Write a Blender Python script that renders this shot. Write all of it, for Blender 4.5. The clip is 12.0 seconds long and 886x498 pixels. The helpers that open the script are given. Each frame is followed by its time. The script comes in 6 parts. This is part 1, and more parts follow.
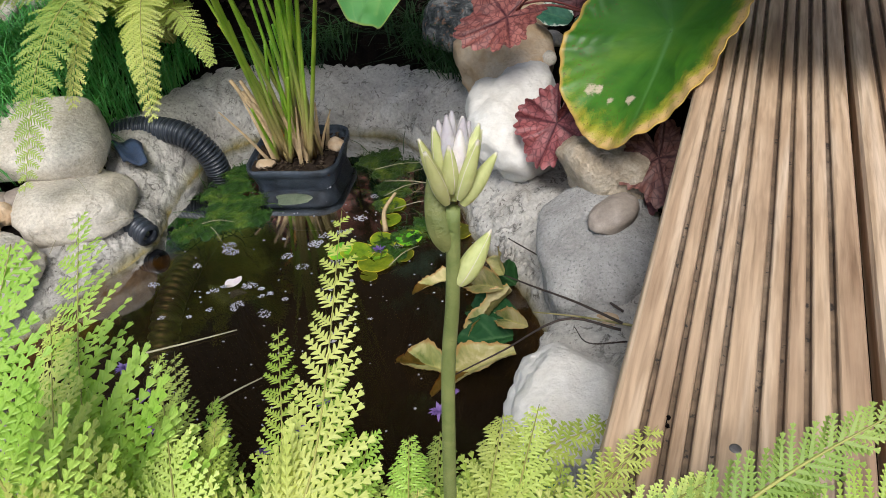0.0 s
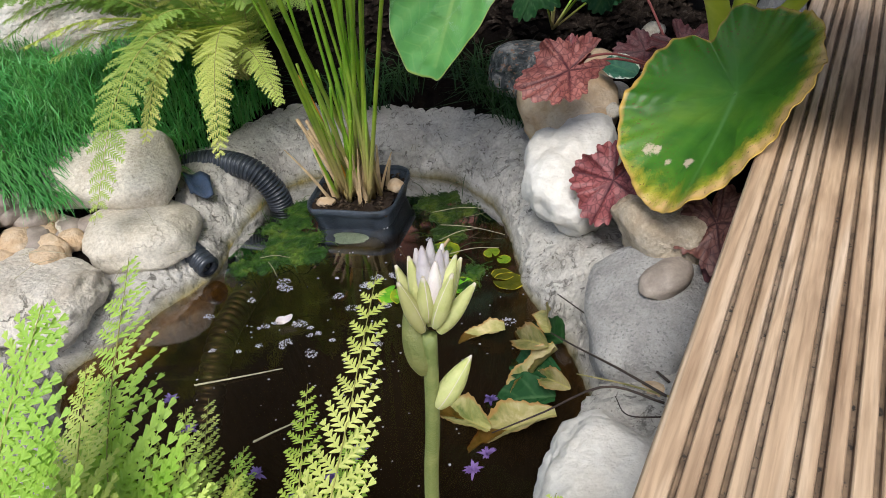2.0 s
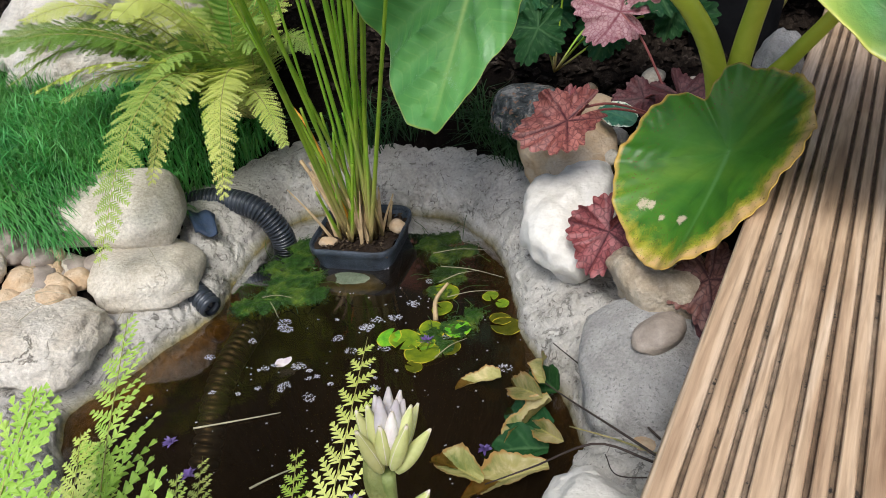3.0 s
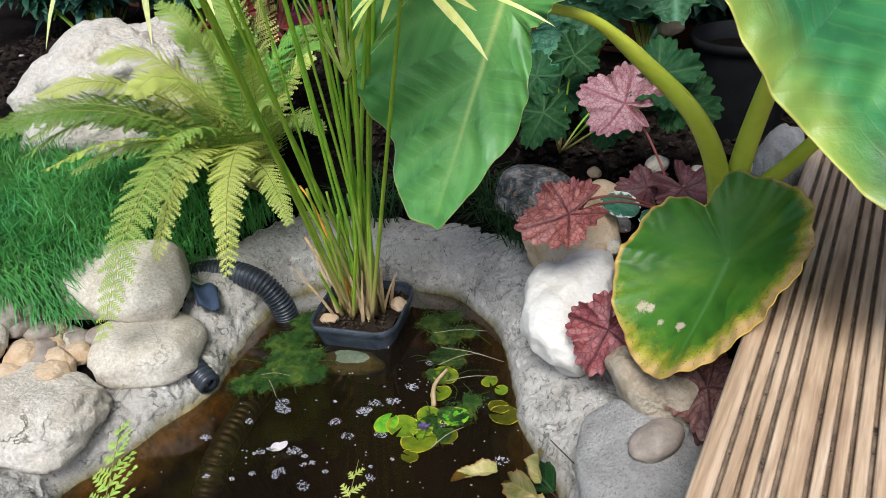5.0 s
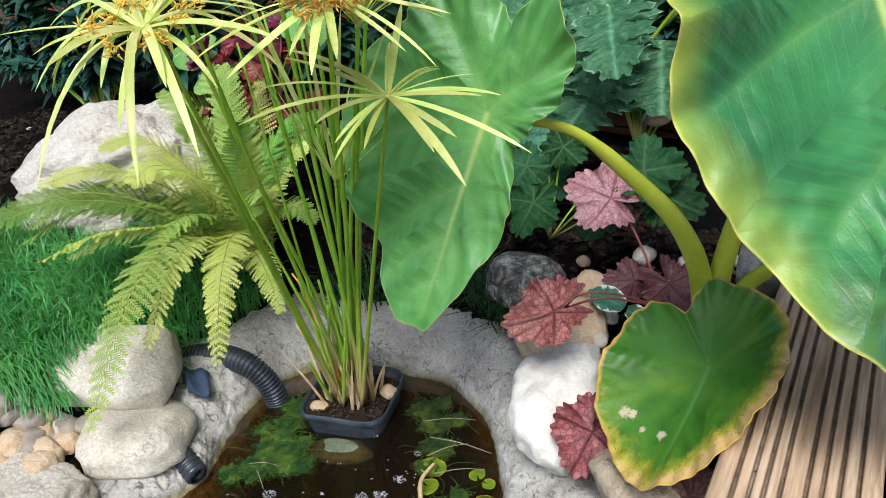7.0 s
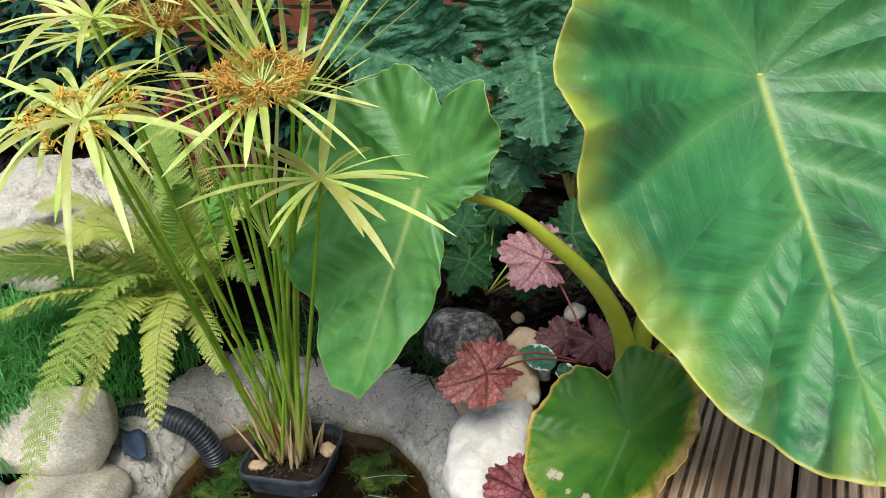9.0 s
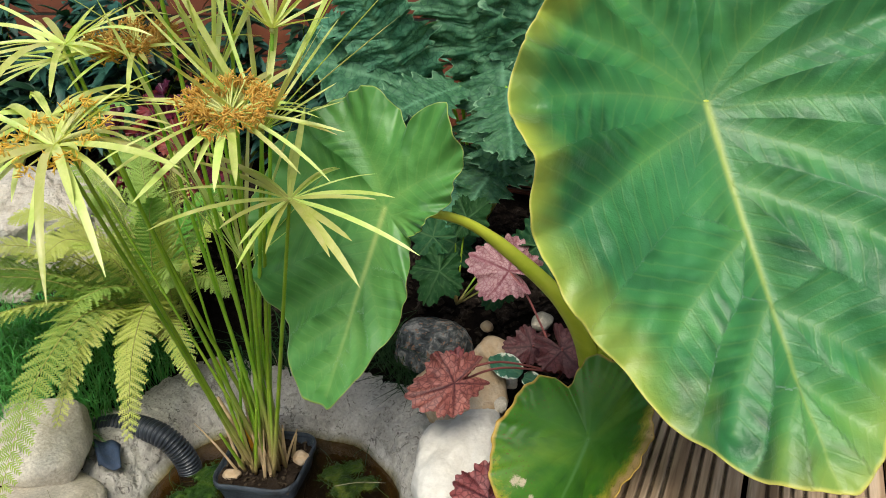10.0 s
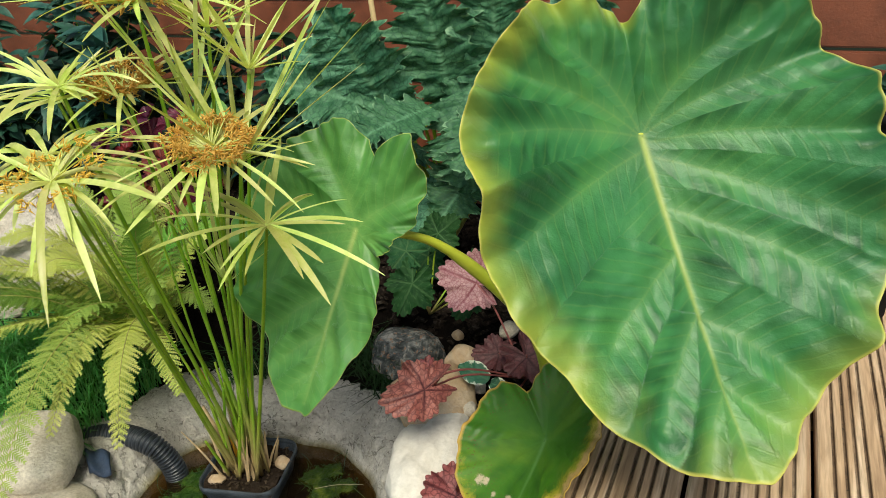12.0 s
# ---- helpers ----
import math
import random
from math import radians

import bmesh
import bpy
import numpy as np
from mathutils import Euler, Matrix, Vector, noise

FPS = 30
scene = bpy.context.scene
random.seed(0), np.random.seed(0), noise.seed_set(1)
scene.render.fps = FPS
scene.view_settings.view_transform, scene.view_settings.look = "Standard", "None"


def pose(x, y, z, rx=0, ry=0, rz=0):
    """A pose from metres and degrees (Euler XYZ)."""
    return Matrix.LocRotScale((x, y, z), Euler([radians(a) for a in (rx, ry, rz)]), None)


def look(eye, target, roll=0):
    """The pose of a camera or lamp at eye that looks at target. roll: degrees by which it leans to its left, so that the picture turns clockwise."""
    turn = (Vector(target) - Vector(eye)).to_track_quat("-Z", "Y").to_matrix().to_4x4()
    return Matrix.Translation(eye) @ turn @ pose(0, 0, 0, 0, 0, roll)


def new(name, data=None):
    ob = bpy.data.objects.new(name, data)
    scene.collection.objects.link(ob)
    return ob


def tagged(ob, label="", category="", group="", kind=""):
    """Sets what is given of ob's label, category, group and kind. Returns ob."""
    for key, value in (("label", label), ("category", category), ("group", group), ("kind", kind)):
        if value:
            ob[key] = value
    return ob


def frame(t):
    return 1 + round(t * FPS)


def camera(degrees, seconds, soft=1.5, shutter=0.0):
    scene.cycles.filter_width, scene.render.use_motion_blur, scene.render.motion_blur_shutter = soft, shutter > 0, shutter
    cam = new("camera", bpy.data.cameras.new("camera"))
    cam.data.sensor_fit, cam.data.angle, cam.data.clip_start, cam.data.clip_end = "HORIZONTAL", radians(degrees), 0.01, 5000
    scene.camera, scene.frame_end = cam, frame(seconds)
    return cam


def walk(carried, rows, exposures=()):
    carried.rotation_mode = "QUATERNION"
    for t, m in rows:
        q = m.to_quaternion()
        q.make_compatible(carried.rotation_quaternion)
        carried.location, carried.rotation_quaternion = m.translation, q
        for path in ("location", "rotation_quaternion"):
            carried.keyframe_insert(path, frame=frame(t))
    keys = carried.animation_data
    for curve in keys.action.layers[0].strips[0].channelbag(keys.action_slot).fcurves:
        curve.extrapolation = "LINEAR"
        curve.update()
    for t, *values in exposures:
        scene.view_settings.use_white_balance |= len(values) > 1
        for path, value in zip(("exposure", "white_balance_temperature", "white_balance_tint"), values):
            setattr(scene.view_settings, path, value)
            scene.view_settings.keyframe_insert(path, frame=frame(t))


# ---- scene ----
# Water level is z = 0, the deck's edge is x = 0, and the deck runs along y.
cam = camera(61.38, 12.0, soft=0.9)
PATH = [
    (0, (0.0429, -0.4388, 0.6439), (-0.6266, 1.0070, -0.5650), -6.28),
    (0.5, (0.0501, -0.4388, 0.6456), (-0.6646, 0.9933, -0.5536), -6.66),
    (1, (0.0581, -0.4315, 0.6482), (-0.7067, 0.9864, -0.5369), -7.07),
    (1.5, (0.0602, -0.4196, 0.6540), (-0.7640, 0.9912, -0.4995), -6.97),
    (2, (0.0617, -0.4060, 0.6629), (-0.7932, 1.0023, -0.4710), -6.79),
    (2.5, (0.0723, -0.4023, 0.6875), (-0.7980, 1.0075, -0.4328), -6.80),
    (3, (0.0735, -0.3859, 0.7023), (-0.8130, 1.0336, -0.3927), -6.53),
    (3.5, (0.0738, -0.3714, 0.7203), (-0.8266, 1.0565, -0.3523), -6.42),
    (5.5, (0.0700, -0.3449, 0.7722), (-0.8637, 1.1299, -0.2042), -4.81),
    (6, (0.0746, -0.3373, 0.7886), (-0.8713, 1.1462, -0.1623), -4.82),
    (6.5, (0.0798, -0.3284, 0.8061), (-0.8765, 1.1696, -0.1111), -4.75),
    (7, (0.0862, -0.3226, 0.8208), (-0.8721, 1.1963, -0.0591), -4.65),
    (9, (0.1132, -0.3241, 0.8776), (-0.7381, 1.2945, 0.0681), -2.99),
    (9.5, (0.1284, -0.3274, 0.8900), (-0.6951, 1.3039, 0.0771), -2.61),
    (10, (0.1393, -0.3357, 0.9054), (-0.6633, 1.3084, 0.0976), -2.53),
    (10.5, (0.1582, -0.3486, 0.9228), (-0.6406, 1.3027, 0.1258), -2.76),
    (11, (0.1717, -0.3608, 0.9344), (-0.6151, 1.2995, 0.1445), -2.63),
    (11.5, (0.1849, -0.3713, 0.9456), (-0.5874, 1.2971, 0.1583), -2.61),
    (12, (0.1920, -0.3859, 0.9548), (-0.5745, 1.2791, 0.1547), -2.72),
]
walk(cam, [(t, look(eye, target, roll)) for t, eye, target, roll in PATH], [(0, 0.20, 6150, 10), (2.5, 0.26, 6150, 10), (5.5, 0.36, 5950, 9), (7.2, 0.44, 5950, 8), (9.0, 0.22, 6250, 6), (10.5, 0.16, 6800, 4), (12.0, 0.12, 7050, 1)])

# ---- light: bright, hazy daylight ----
SUN_ELEVATION, SUN_AZIMUTH = 56.0, 158.0  # degrees; azimuth clockwise from +y
world = bpy.data.worlds.new("daylight")
scene.world = world
world.use_nodes = True
wn, wl = world.node_tree.nodes, world.node_tree.links
sky = wn.new("ShaderNodeTexSky")
sky.sky_type, sky.sun_disc = "NISHITA", False
sky.sun_elevation, sky.sun_rotation = radians(SUN_ELEVATION), radians(SUN_AZIMUTH)
sky.dust_density, sky.ozone_density = 3.0, 1.0
wl.new(sky.outputs[0], wn["Background"].inputs[0])
wn["Background"].inputs[1].default_value = 0.155
sun = new("sun", bpy.data.lights.new("sun", "SUN"))
sun.data.energy, sun.data.angle, sun.data.color = 2.9, radians(24), (1.0, 0.98, 0.92)
a, e = radians(SUN_AZIMUTH), radians(SUN_ELEVATION)
sun.matrix_world = look((3 * math.sin(a) * math.cos(e), 3 * math.cos(a) * math.cos(e), 3 * math.sin(e)), (0, 0, 0))

# ---- building tools ----
def rnd(a, b):
    return random.uniform(a, b)


def vec(*p):
    return Vector(p)


def smooth01(x, lo, hi):
    t = min(1.0, max(0.0, (x - lo) / (hi - lo)))
    return t * t * (3 - 2 * t)


class Sheet:
    """Collects points, faces and point values, and becomes one mesh object."""

    def __init__(self):
        self.v, self.f, self.val = [], [], {}

    def add(self, points, faces, **values):
        n = len(self.v)
        self.v += [tuple(p) for p in points]
        self.f += [tuple(n + i for i in face) for face in faces]
        for key in values:
            self.val.setdefault(key, {})
            for i, x in enumerate(values[key]):
                self.val[key][n + i] = x

    def mesh(self, name, material, smooth=True):
        me = bpy.data.meshes.new(name)
        me.from_pydata(self.v, [], self.f)
        for key, known in self.val.items():
            layer = me.attributes.new(key, "FLOAT", "POINT")
            layer.data.foreach_set("value", [known.get(i, 0.0) for i in range(len(self.v))])
        me.materials.append(material)
        if smooth:
            me.polygons.foreach_set("use_smooth", [True] * len(me.polygons))
        me.update()
        return me


def part(name, sheet, material, parent=None, label="", smooth=True):
    me = sheet if isinstance(sheet, bpy.types.Mesh) else sheet.mesh(name, material, smooth)
    ob = new(name, me)
    if parent is not None:
        ob.parent = parent
        ob.matrix_parent_inverse = parent.matrix_basis.inverted()
    return tagged(ob, label)


def thing(name, place, label, category, group="", kind=""):
    ob = new(name)
    ob.empty_display_size = 0.02
    ob.matrix_basis = Matrix.Translation(place)
    return tagged(ob, label, category, group, kind)


def bezier(pts, n):
    """Points of a smooth line through pts (Catmull-Rom)."""
    pts = [Vector(p) for p in pts]
    ext = [pts[0] * 2 - pts[1]] + pts + [pts[-1] * 2 - pts[-2]]
    out = []
    for k in range(n + 1):
        u = k / n * (len(pts) - 1)
        i = min(int(u), len(pts) - 2)
        t = u - i
        p0, p1, p2, p3 = ext[i : i + 4]
        out.append(0.5 * (2 * p1 + (p2 - p0) * t + (2 * p0 - 5 * p1 + 4 * p2 - p3) * t * t + (3 * p1 - p0 - 3 * p2 + p3) * t**3))
    return out


def frames_along(line):
    """Tangent, side and normal at each point of a line."""
    out, up = [], Vector((0, 0, 1))
    for i, p in enumerate(line):
        t = (line[min(i + 1, len(line) - 1)] - line[max(i - 1, 0)]).normalized()
        s = t.cross(up)
        s = (s if s.length > 0.05 else t.cross(Vector((0, 1, 0)))).normalized()
        n = s.cross(t).normalized()
        up = n
        out.append((t, s, n))
    return out


def tube(sheet, line, radii, sides=8, squash=1.0, cap=True):
    """A round bar along a line; radii: one number or one for each point."""
    fr, pts, faces = frames_along(line), [], []
    for i, p in enumerate(line):
        r = radii[i] if hasattr(radii, "__len__") else radii
        t, s, n = fr[i]
        for k in range(sides):
            a = 2 * math.pi * k / sides
            pts.append(p + s * (r * math.cos(a)) + n * (r * squash * math.sin(a)))
    for i in range(len(line) - 1):
        for k in range(sides):
            k2 = (k + 1) % sides
            faces.append((i * sides + k, i * sides + k2, (i + 1) * sides + k2, (i + 1) * sides + k))
    if cap:
        faces += [tuple(range(sides))[::-1], tuple((len(line) - 1) * sides + k for k in range(sides))]
    sheet.add(pts, faces, along=[i / (len(line) - 1) for i in range(len(line)) for _ in range(sides)])


def ribbon(sheet, line, widths, normal, fold=0.25, thick=0.0):
    """A blade along a line, folded along its middle."""
    pts, faces, edge, n = [], [], [], len(line)
    for i, p in enumerate(line):
        t = (line[min(i + 1, n - 1)] - line[max(i - 1, 0)]).normalized()
        s = t.cross(normal)
        s = (s if s.length > 1e-4 else t.orthogonal()).normalized()
        up = s.cross(t).normalized()
        w = widths(i / (n - 1)) / 2
        pts += [p - s * w + up * (fold * w), p, p + s * w + up * (fold * w)]
        edge += [1.0, 0.0, 1.0]
    for i in range(n - 1):
        a = 3 * i
        faces += [(a, a + 1, a + 4, a + 3), (a + 1, a + 2, a + 5, a + 4)]
    sheet.add(pts, faces, edge=edge, along=[i / (n - 1) for i in range(n) for _ in range(3)])


# ---- materials ----
def nodes_of(name):
    m = bpy.data.materials.new(name)
    m.use_nodes = True
    return m, m.node_tree.nodes, m.node_tree.links, m.node_tree.nodes["Principled BSDF"]


def ramp(n, l, source, stops):
    r = n.new("ShaderNodeValToRGB")
    while len(r.color_ramp.elements) < len(stops):
        r.color_ramp.elements.new(0.5)
    for el, (p, c) in zip(r.color_ramp.elements, stops):
        el.position, el.color = p, (*c, 1)
    l.new(source, r.inputs[0])
    return r.outputs[0]


def noise_at(n, l, scale, detail=6, rough=0.6, stretch=None, warp=0.0, space="Object"):
    tc, mp, t = n.new("ShaderNodeTexCoord"), n.new("ShaderNodeMapping"), n.new("ShaderNodeTexNoise")
    l.new(tc.outputs[space], mp.inputs[0])
    mp.inputs["Scale"].default_value = stretch or (1, 1, 1)
    l.new(mp.outputs[0], t.inputs[0])
    t.inputs["Scale"].default_value, t.inputs["Detail"].default_value = scale, detail
    t.inputs["Roughness"].default_value, t.inputs["Distortion"].default_value = rough, warp
    return t.outputs[0]


def mixed(n, l, fac, a, b, mode="MIX"):
    m = n.new("ShaderNodeMix")
    m.data_type, m.blend_type = "RGBA", mode
    for sock, x in ((m.inputs[0], fac), (m.inputs[6], a), (m.inputs[7], b)):
        if hasattr(x, "links"):
            l.new(x, sock)
        elif hasattr(x, "__len__"):
            sock.default_value = (*x, 1)
        else:
            sock.default_value = x
    return m.outputs[2]


def sums(n, l, op, a, b=0.5):
    m = n.new("ShaderNodeMath")
    m.operation = op
    for sock, x in zip(m.inputs, (a, b)):
        if hasattr(x, "links"):
            l.new(x, sock)
        else:
            sock.default_value = x
    return m.outputs[0]


def bumped(n, l, bsdf, height, distance, strength=1.0, before=None):
    b = n.new("ShaderNodeBump")
    b.inputs["Distance"].default_value, b.inputs["Strength"].default_value = distance, strength
    l.new(height, b.inputs["Height"])
    if before is not None:
        l.new(before, b.inputs["Normal"])
    l.new(b.outputs[0], bsdf.inputs["Normal"])
    return b.outputs[0]


def value_of(n, key):
    t = n.new("ShaderNodeAttribute")
    t.attribute_name = key
    return t.outputs["Fac"]


def mineral(name, stops, scale=9, fine=140, rough=0.9, relief=0.0015, speck=None, speck_scale=300, grain=0.35, shine=0.3, veins=0.22):
    """Stone, cement or soil: broad colour drift, fine grain, pits and optional specks."""
    m, n, l, b = nodes_of(name)
    col = ramp(n, l, noise_at(n, l, scale, 8, 0.65, warp=0.6), stops)
    g = noise_at(n, l, fine, 8, 0.7)
    col = mixed(n, l, grain, col, ramp(n, l, g, [(0.3, (0.35, 0.34, 0.32)), (0.7, (1, 1, 1))]), "MULTIPLY")
    if speck:
        s = noise_at(n, l, speck_scale, 2, 0.5)
        col = mixed(n, l, ramp(n, l, s, [(0.58, (0, 0, 0)), (0.68, (1, 1, 1))]), col, speck)
    crack = ramp(n, l, sums(n, l, "ABSOLUTE", sums(n, l, "SUBTRACT", noise_at(n, l, scale * 0.9, 6, 0.6, warp=0.8), 0.5)), [(0.001, (1, 1, 1)), (0.006, (0, 0, 0))])
    crack = sums(n, l, "MULTIPLY", crack, ramp(n, l, noise_at(n, l, scale * 0.7, 2), [(0.52, (0, 0, 0)), (0.64, (veins,) * 3)]))
    col = mixed(n, l, crack, col, [c * 0.35 for c in stops[0][1]])
    l.new(col, b.inputs["Base Color"])
    b.inputs["Roughness"].default_value = rough
    b.inputs["Specular IOR Level"].default_value = shine
    g = sums(n, l, "SUBTRACT", g, crack)
    h = sums(n, l, "ADD", g, sums(n, l, "MULTIPLY", noise_at(n, l, scale * 4, 6, 0.6), 2.0))
    bumped(n, l, b, h, relief)
    return m


def plain(name, color, rough=0.5, vary=0.25, scale=25, relief=0.0004, metal=0.0):
    m, n, l, b = nodes_of(name)
    dark = [c * (1 - vary) for c in color]
    lite = [min(1, c * (1 + vary)) for c in color]
    t = noise_at(n, l, scale, 7, 0.65)
    l.new(ramp(n, l, t, [(0.3, dark), (0.7, lite)]), b.inputs["Base Color"])
    l.new(ramp(n, l, t, [(0.3, (rough * 0.8,) * 3), (0.7, (min(1, rough * 1.2),) * 3)]), b.inputs["Roughness"])
    b.inputs["Metallic"].default_value = metal
    bumped(n, l, b, noise_at(n, l, scale * 12, 5, 0.6), relief)
    return m


def leafy(name, stops, edge=None, vein=None, rough=0.42, glow=0.3, scale=14, relief=0.0006, edge_from=0.86, spread=0.12, sheen=0.0, lit_flush=None, root=None, edge_vary=0.5, shine=0.4, quilt=None, net=None, burn=None, nerves=0):
    """Leaf tissue: drifting greens, margin and vein colour from the mesh, light passing through."""
    m, n, l, b = nodes_of(name)
    col = ramp(n, l, noise_at(n, l, scale, 6, 0.6, warp=0.8), stops)
    info = n.new("ShaderNodeObjectInfo")
    hsv = n.new("ShaderNodeHueSaturation")
    l.new(sums(n, l, "ADD", sums(n, l, "MULTIPLY", info.outputs["Random"], spread * 0.25), 0.5 - spread * 0.125), hsv.inputs["Hue"])
    l.new(sums(n, l, "ADD", sums(n, l, "MULTIPLY", info.outputs["Random"], spread * 3), 1 - spread * 1.5), hsv.inputs["Value"])
    l.new(col, hsv.inputs["Color"])
    col = hsv.outputs[0]
    if root:
        col = mixed(n, l, ramp(n, l, value_of(n, "along"), [(0.06, (1,) * 3), (0.30, (0,) * 3)]), col, root)
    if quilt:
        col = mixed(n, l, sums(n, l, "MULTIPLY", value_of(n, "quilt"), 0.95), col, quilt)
    # Yellow margin, made paler and stronger on the left to paint in sky light.
    if lit_flush:
        f = sums(n, l, "MULTIPLY", sums(n, l, "POWER", value_of(n, "edge"), 6.0), ramp(n, l, noise_at(n, l, 7, 4, 0.5), [(0.36, (0.25,) * 3), (0.66, (1.0,) * 3)]))
        lean = ramp(n, l, value_of(n, "side"), [(0.36, (0.50,) * 3), (0.60, (1,) * 3)])
        f = sums(n, l, "MULTIPLY", f, lean)
        col = mixed(n, l, ramp(n, l, f, [(0.20, (0,) * 3), (0.95, (0.75,) * 3)]), col, lit_flush)
    if net:
        v = n.new("ShaderNodeTexVoronoi")
        tc = n.new("ShaderNodeTexCoord")
        l.new(tc.outputs["Object"], v.inputs[0])
        v.feature, v.inputs["Scale"].default_value = "DISTANCE_TO_EDGE", net[1]
        col = mixed(n, l, ramp(n, l, v.outputs["Distance"], [(0.03, (0.6,) * 3), (0.12, (0,) * 3)]), col, net[0])
    if burn:
        f = sums(n, l, "ADD", value_of(n, "burn"), sums(n, l, "MULTIPLY", sums(n, l, "SUBTRACT", noise_at(n, l, 26, 9, 0.78, warp=0.4), 0.5), 1.15))
        col = mixed(n, l, ramp(n, l, f, [(0.40, (0,) * 3), (0.62, (0.85,) * 3)]), col, burn[0])
        col = mixed(n, l, ramp(n, l, f, [(0.60, (0,) * 3), (0.76, (1,) * 3)]), col, burn[1])
        fleck = sums(n, l, "MULTIPLY", ramp(n, l, noise_at(n, l, 320, 3, 0.6), [(0.60, (0,) * 3), (0.66, (0.8,) * 3)]), ramp(n, l, value_of(n, "edge"), [(0.45, (0,) * 3), (0.8, (1,) * 3)]))
        col = mixed(n, l, fleck, col, (0.13, 0.075, 0.02))
        scar = sums(n, l, "ADD", value_of(n, "scar"), sums(n, l, "MULTIPLY", sums(n, l, "SUBTRACT", noise_at(n, l, 110, 7, 0.75), 0.5), 2.0))
        col = mixed(n, l, ramp(n, l, scar, [(0.40, (0,) * 3), (0.70, (0.85,) * 3)]), col, (0.62, 0.49, 0.36))
    nerve = None
    if nerves:
        wave = sums(n, l, "SINE", sums(n, l, "ADD", sums(n, l, "MULTIPLY", value_of(n, "nerve"), nerves), sums(n, l, "MULTIPLY", noise_at(n, l, 12, 3), 6.0)))
        nerve = ramp(n, l, wave, [(0.80, (0,) * 3), (1.0, (1,) * 3)])
        col = mixed(n, l, sums(n, l, "MULTIPLY", nerve, 0.07), col, vein)
    if vein:
        col = mixed(n, l, value_of(n, "vein"), col, vein)
    if edge:
        wob = sums(n, l, "ADD", value_of(n, "edge"), sums(n, l, "MULTIPLY", sums(n, l, "SUBTRACT", noise_at(n, l, scale * 1.6, 5), 0.5), edge_vary))
        col = mixed(n, l, ramp(n, l, wob, [(edge_from, (0, 0, 0)), (min(1.0, edge_from + 0.14), (1, 1, 1))]), col, edge)
    l.new(col, b.inputs["Base Color"])
    b.inputs["Roughness"].default_value = rough
    b.inputs["Specular IOR Level"].default_value = shine
    b.inputs["Sheen Weight"].default_value, b.inputs["Sheen Roughness"].default_value = sheen, 0.28
    b.inputs["Sheen Tint"].default_value = (0.80, 0.97, 1.0, 1)
    height = noise_at(n, l, scale * 14, 5, 0.6)
    if nerve is not None:
        height = sums(n, l, "SUBTRACT", height, sums(n, l, "MULTIPLY", nerve, 0.10))
    bumped(n, l, b, height, relief)
    tr, mx = n.new("ShaderNodeBsdfTranslucent"), n.new("ShaderNodeMixShader")
    l.new(mixed(n, l, 1.0, col, (1.0, 1.0, 0.45), "MULTIPLY"), tr.inputs[0])
    mx.inputs[0].default_value = glow
    l.new(b.outputs[0], mx.inputs[1])
    l.new(tr.outputs[0], mx.inputs[2])
    l.new(mx.outputs[0], n["Material Output"].inputs[0])
    return m


# Soil colour is set near black to stand in for shade between plants.
M_SOIL = mineral("shade_dark_soil", [(0.3, (0.004, 0.003, 0.0025)), (0.6, (0.014, 0.010, 0.008)), (0.78, (0.04, 0.031, 0.024))], 34, 230, 0.95, 0.012, shine=0.05)
M_BUFF = mineral("buff_stone", [(0.25, (0.48, 0.41, 0.31)), (0.5, (0.68, 0.61, 0.50)), (0.72, (0.80, 0.74, 0.64))], 9, 190, 0.85, 0.0030, grain=0.7, veins=0.4)
M_BUFFROCK = mineral("tan_buff_rock", [(0.25, (0.36, 0.26, 0.16)), (0.5, (0.58, 0.47, 0.34)), (0.72, (0.72, 0.63, 0.50))], 14, 170, 0.85, 0.005, grain=0.6)
M_PALE = mineral("pale_limestone", [(0.25, (0.52, 0.42, 0.31)), (0.45, (0.74, 0.66, 0.55)), (0.7, (0.84, 0.78, 0.69))], 8, 170, 0.85, 0.005, grain=0.7, veins=0.7)
M_WHITE = mineral("white_limestone", [(0.22, (0.56, 0.44, 0.32)), (0.36, (0.68, 0.63, 0.56)), (0.7, (0.76, 0.73, 0.68))], 9, 100, 0.85, 0.0022, grain=0.3)
M_TAN = mineral("tan_stone", [(0.25, (0.42, 0.24, 0.10)), (0.45, (0.55, 0.39, 0.24)), (0.7, (0.66, 0.55, 0.42))], 13, 110, 0.85, 0.0025)
M_GREY = mineral("grey_granite", [(0.3, (0.32, 0.30, 0.28)), (0.6, (0.54, 0.52, 0.49))], 12, 280, 0.9, 0.005, speck=(0.25, 0.24, 0.23), speck_scale=300, grain=0.5)
M_PEBBLE = mineral("brown_pebble", [(0.3, (0.20, 0.16, 0.13)), (0.6, (0.36, 0.30, 0.25)), (0.75, (0.45, 0.39, 0.33))], 24, 300, 0.6, 0.0004)
M_SPECK = mineral("speckled_rock", [(0.36, (0.03, 0.035, 0.035)), (0.5, (0.12, 0.13, 0.13)), (0.64, (0.42, 0.40, 0.37))], 55, 200, 0.85, 0.003, speck=(0.30, 0.17, 0.11), speck_scale=110, grain=0.6)


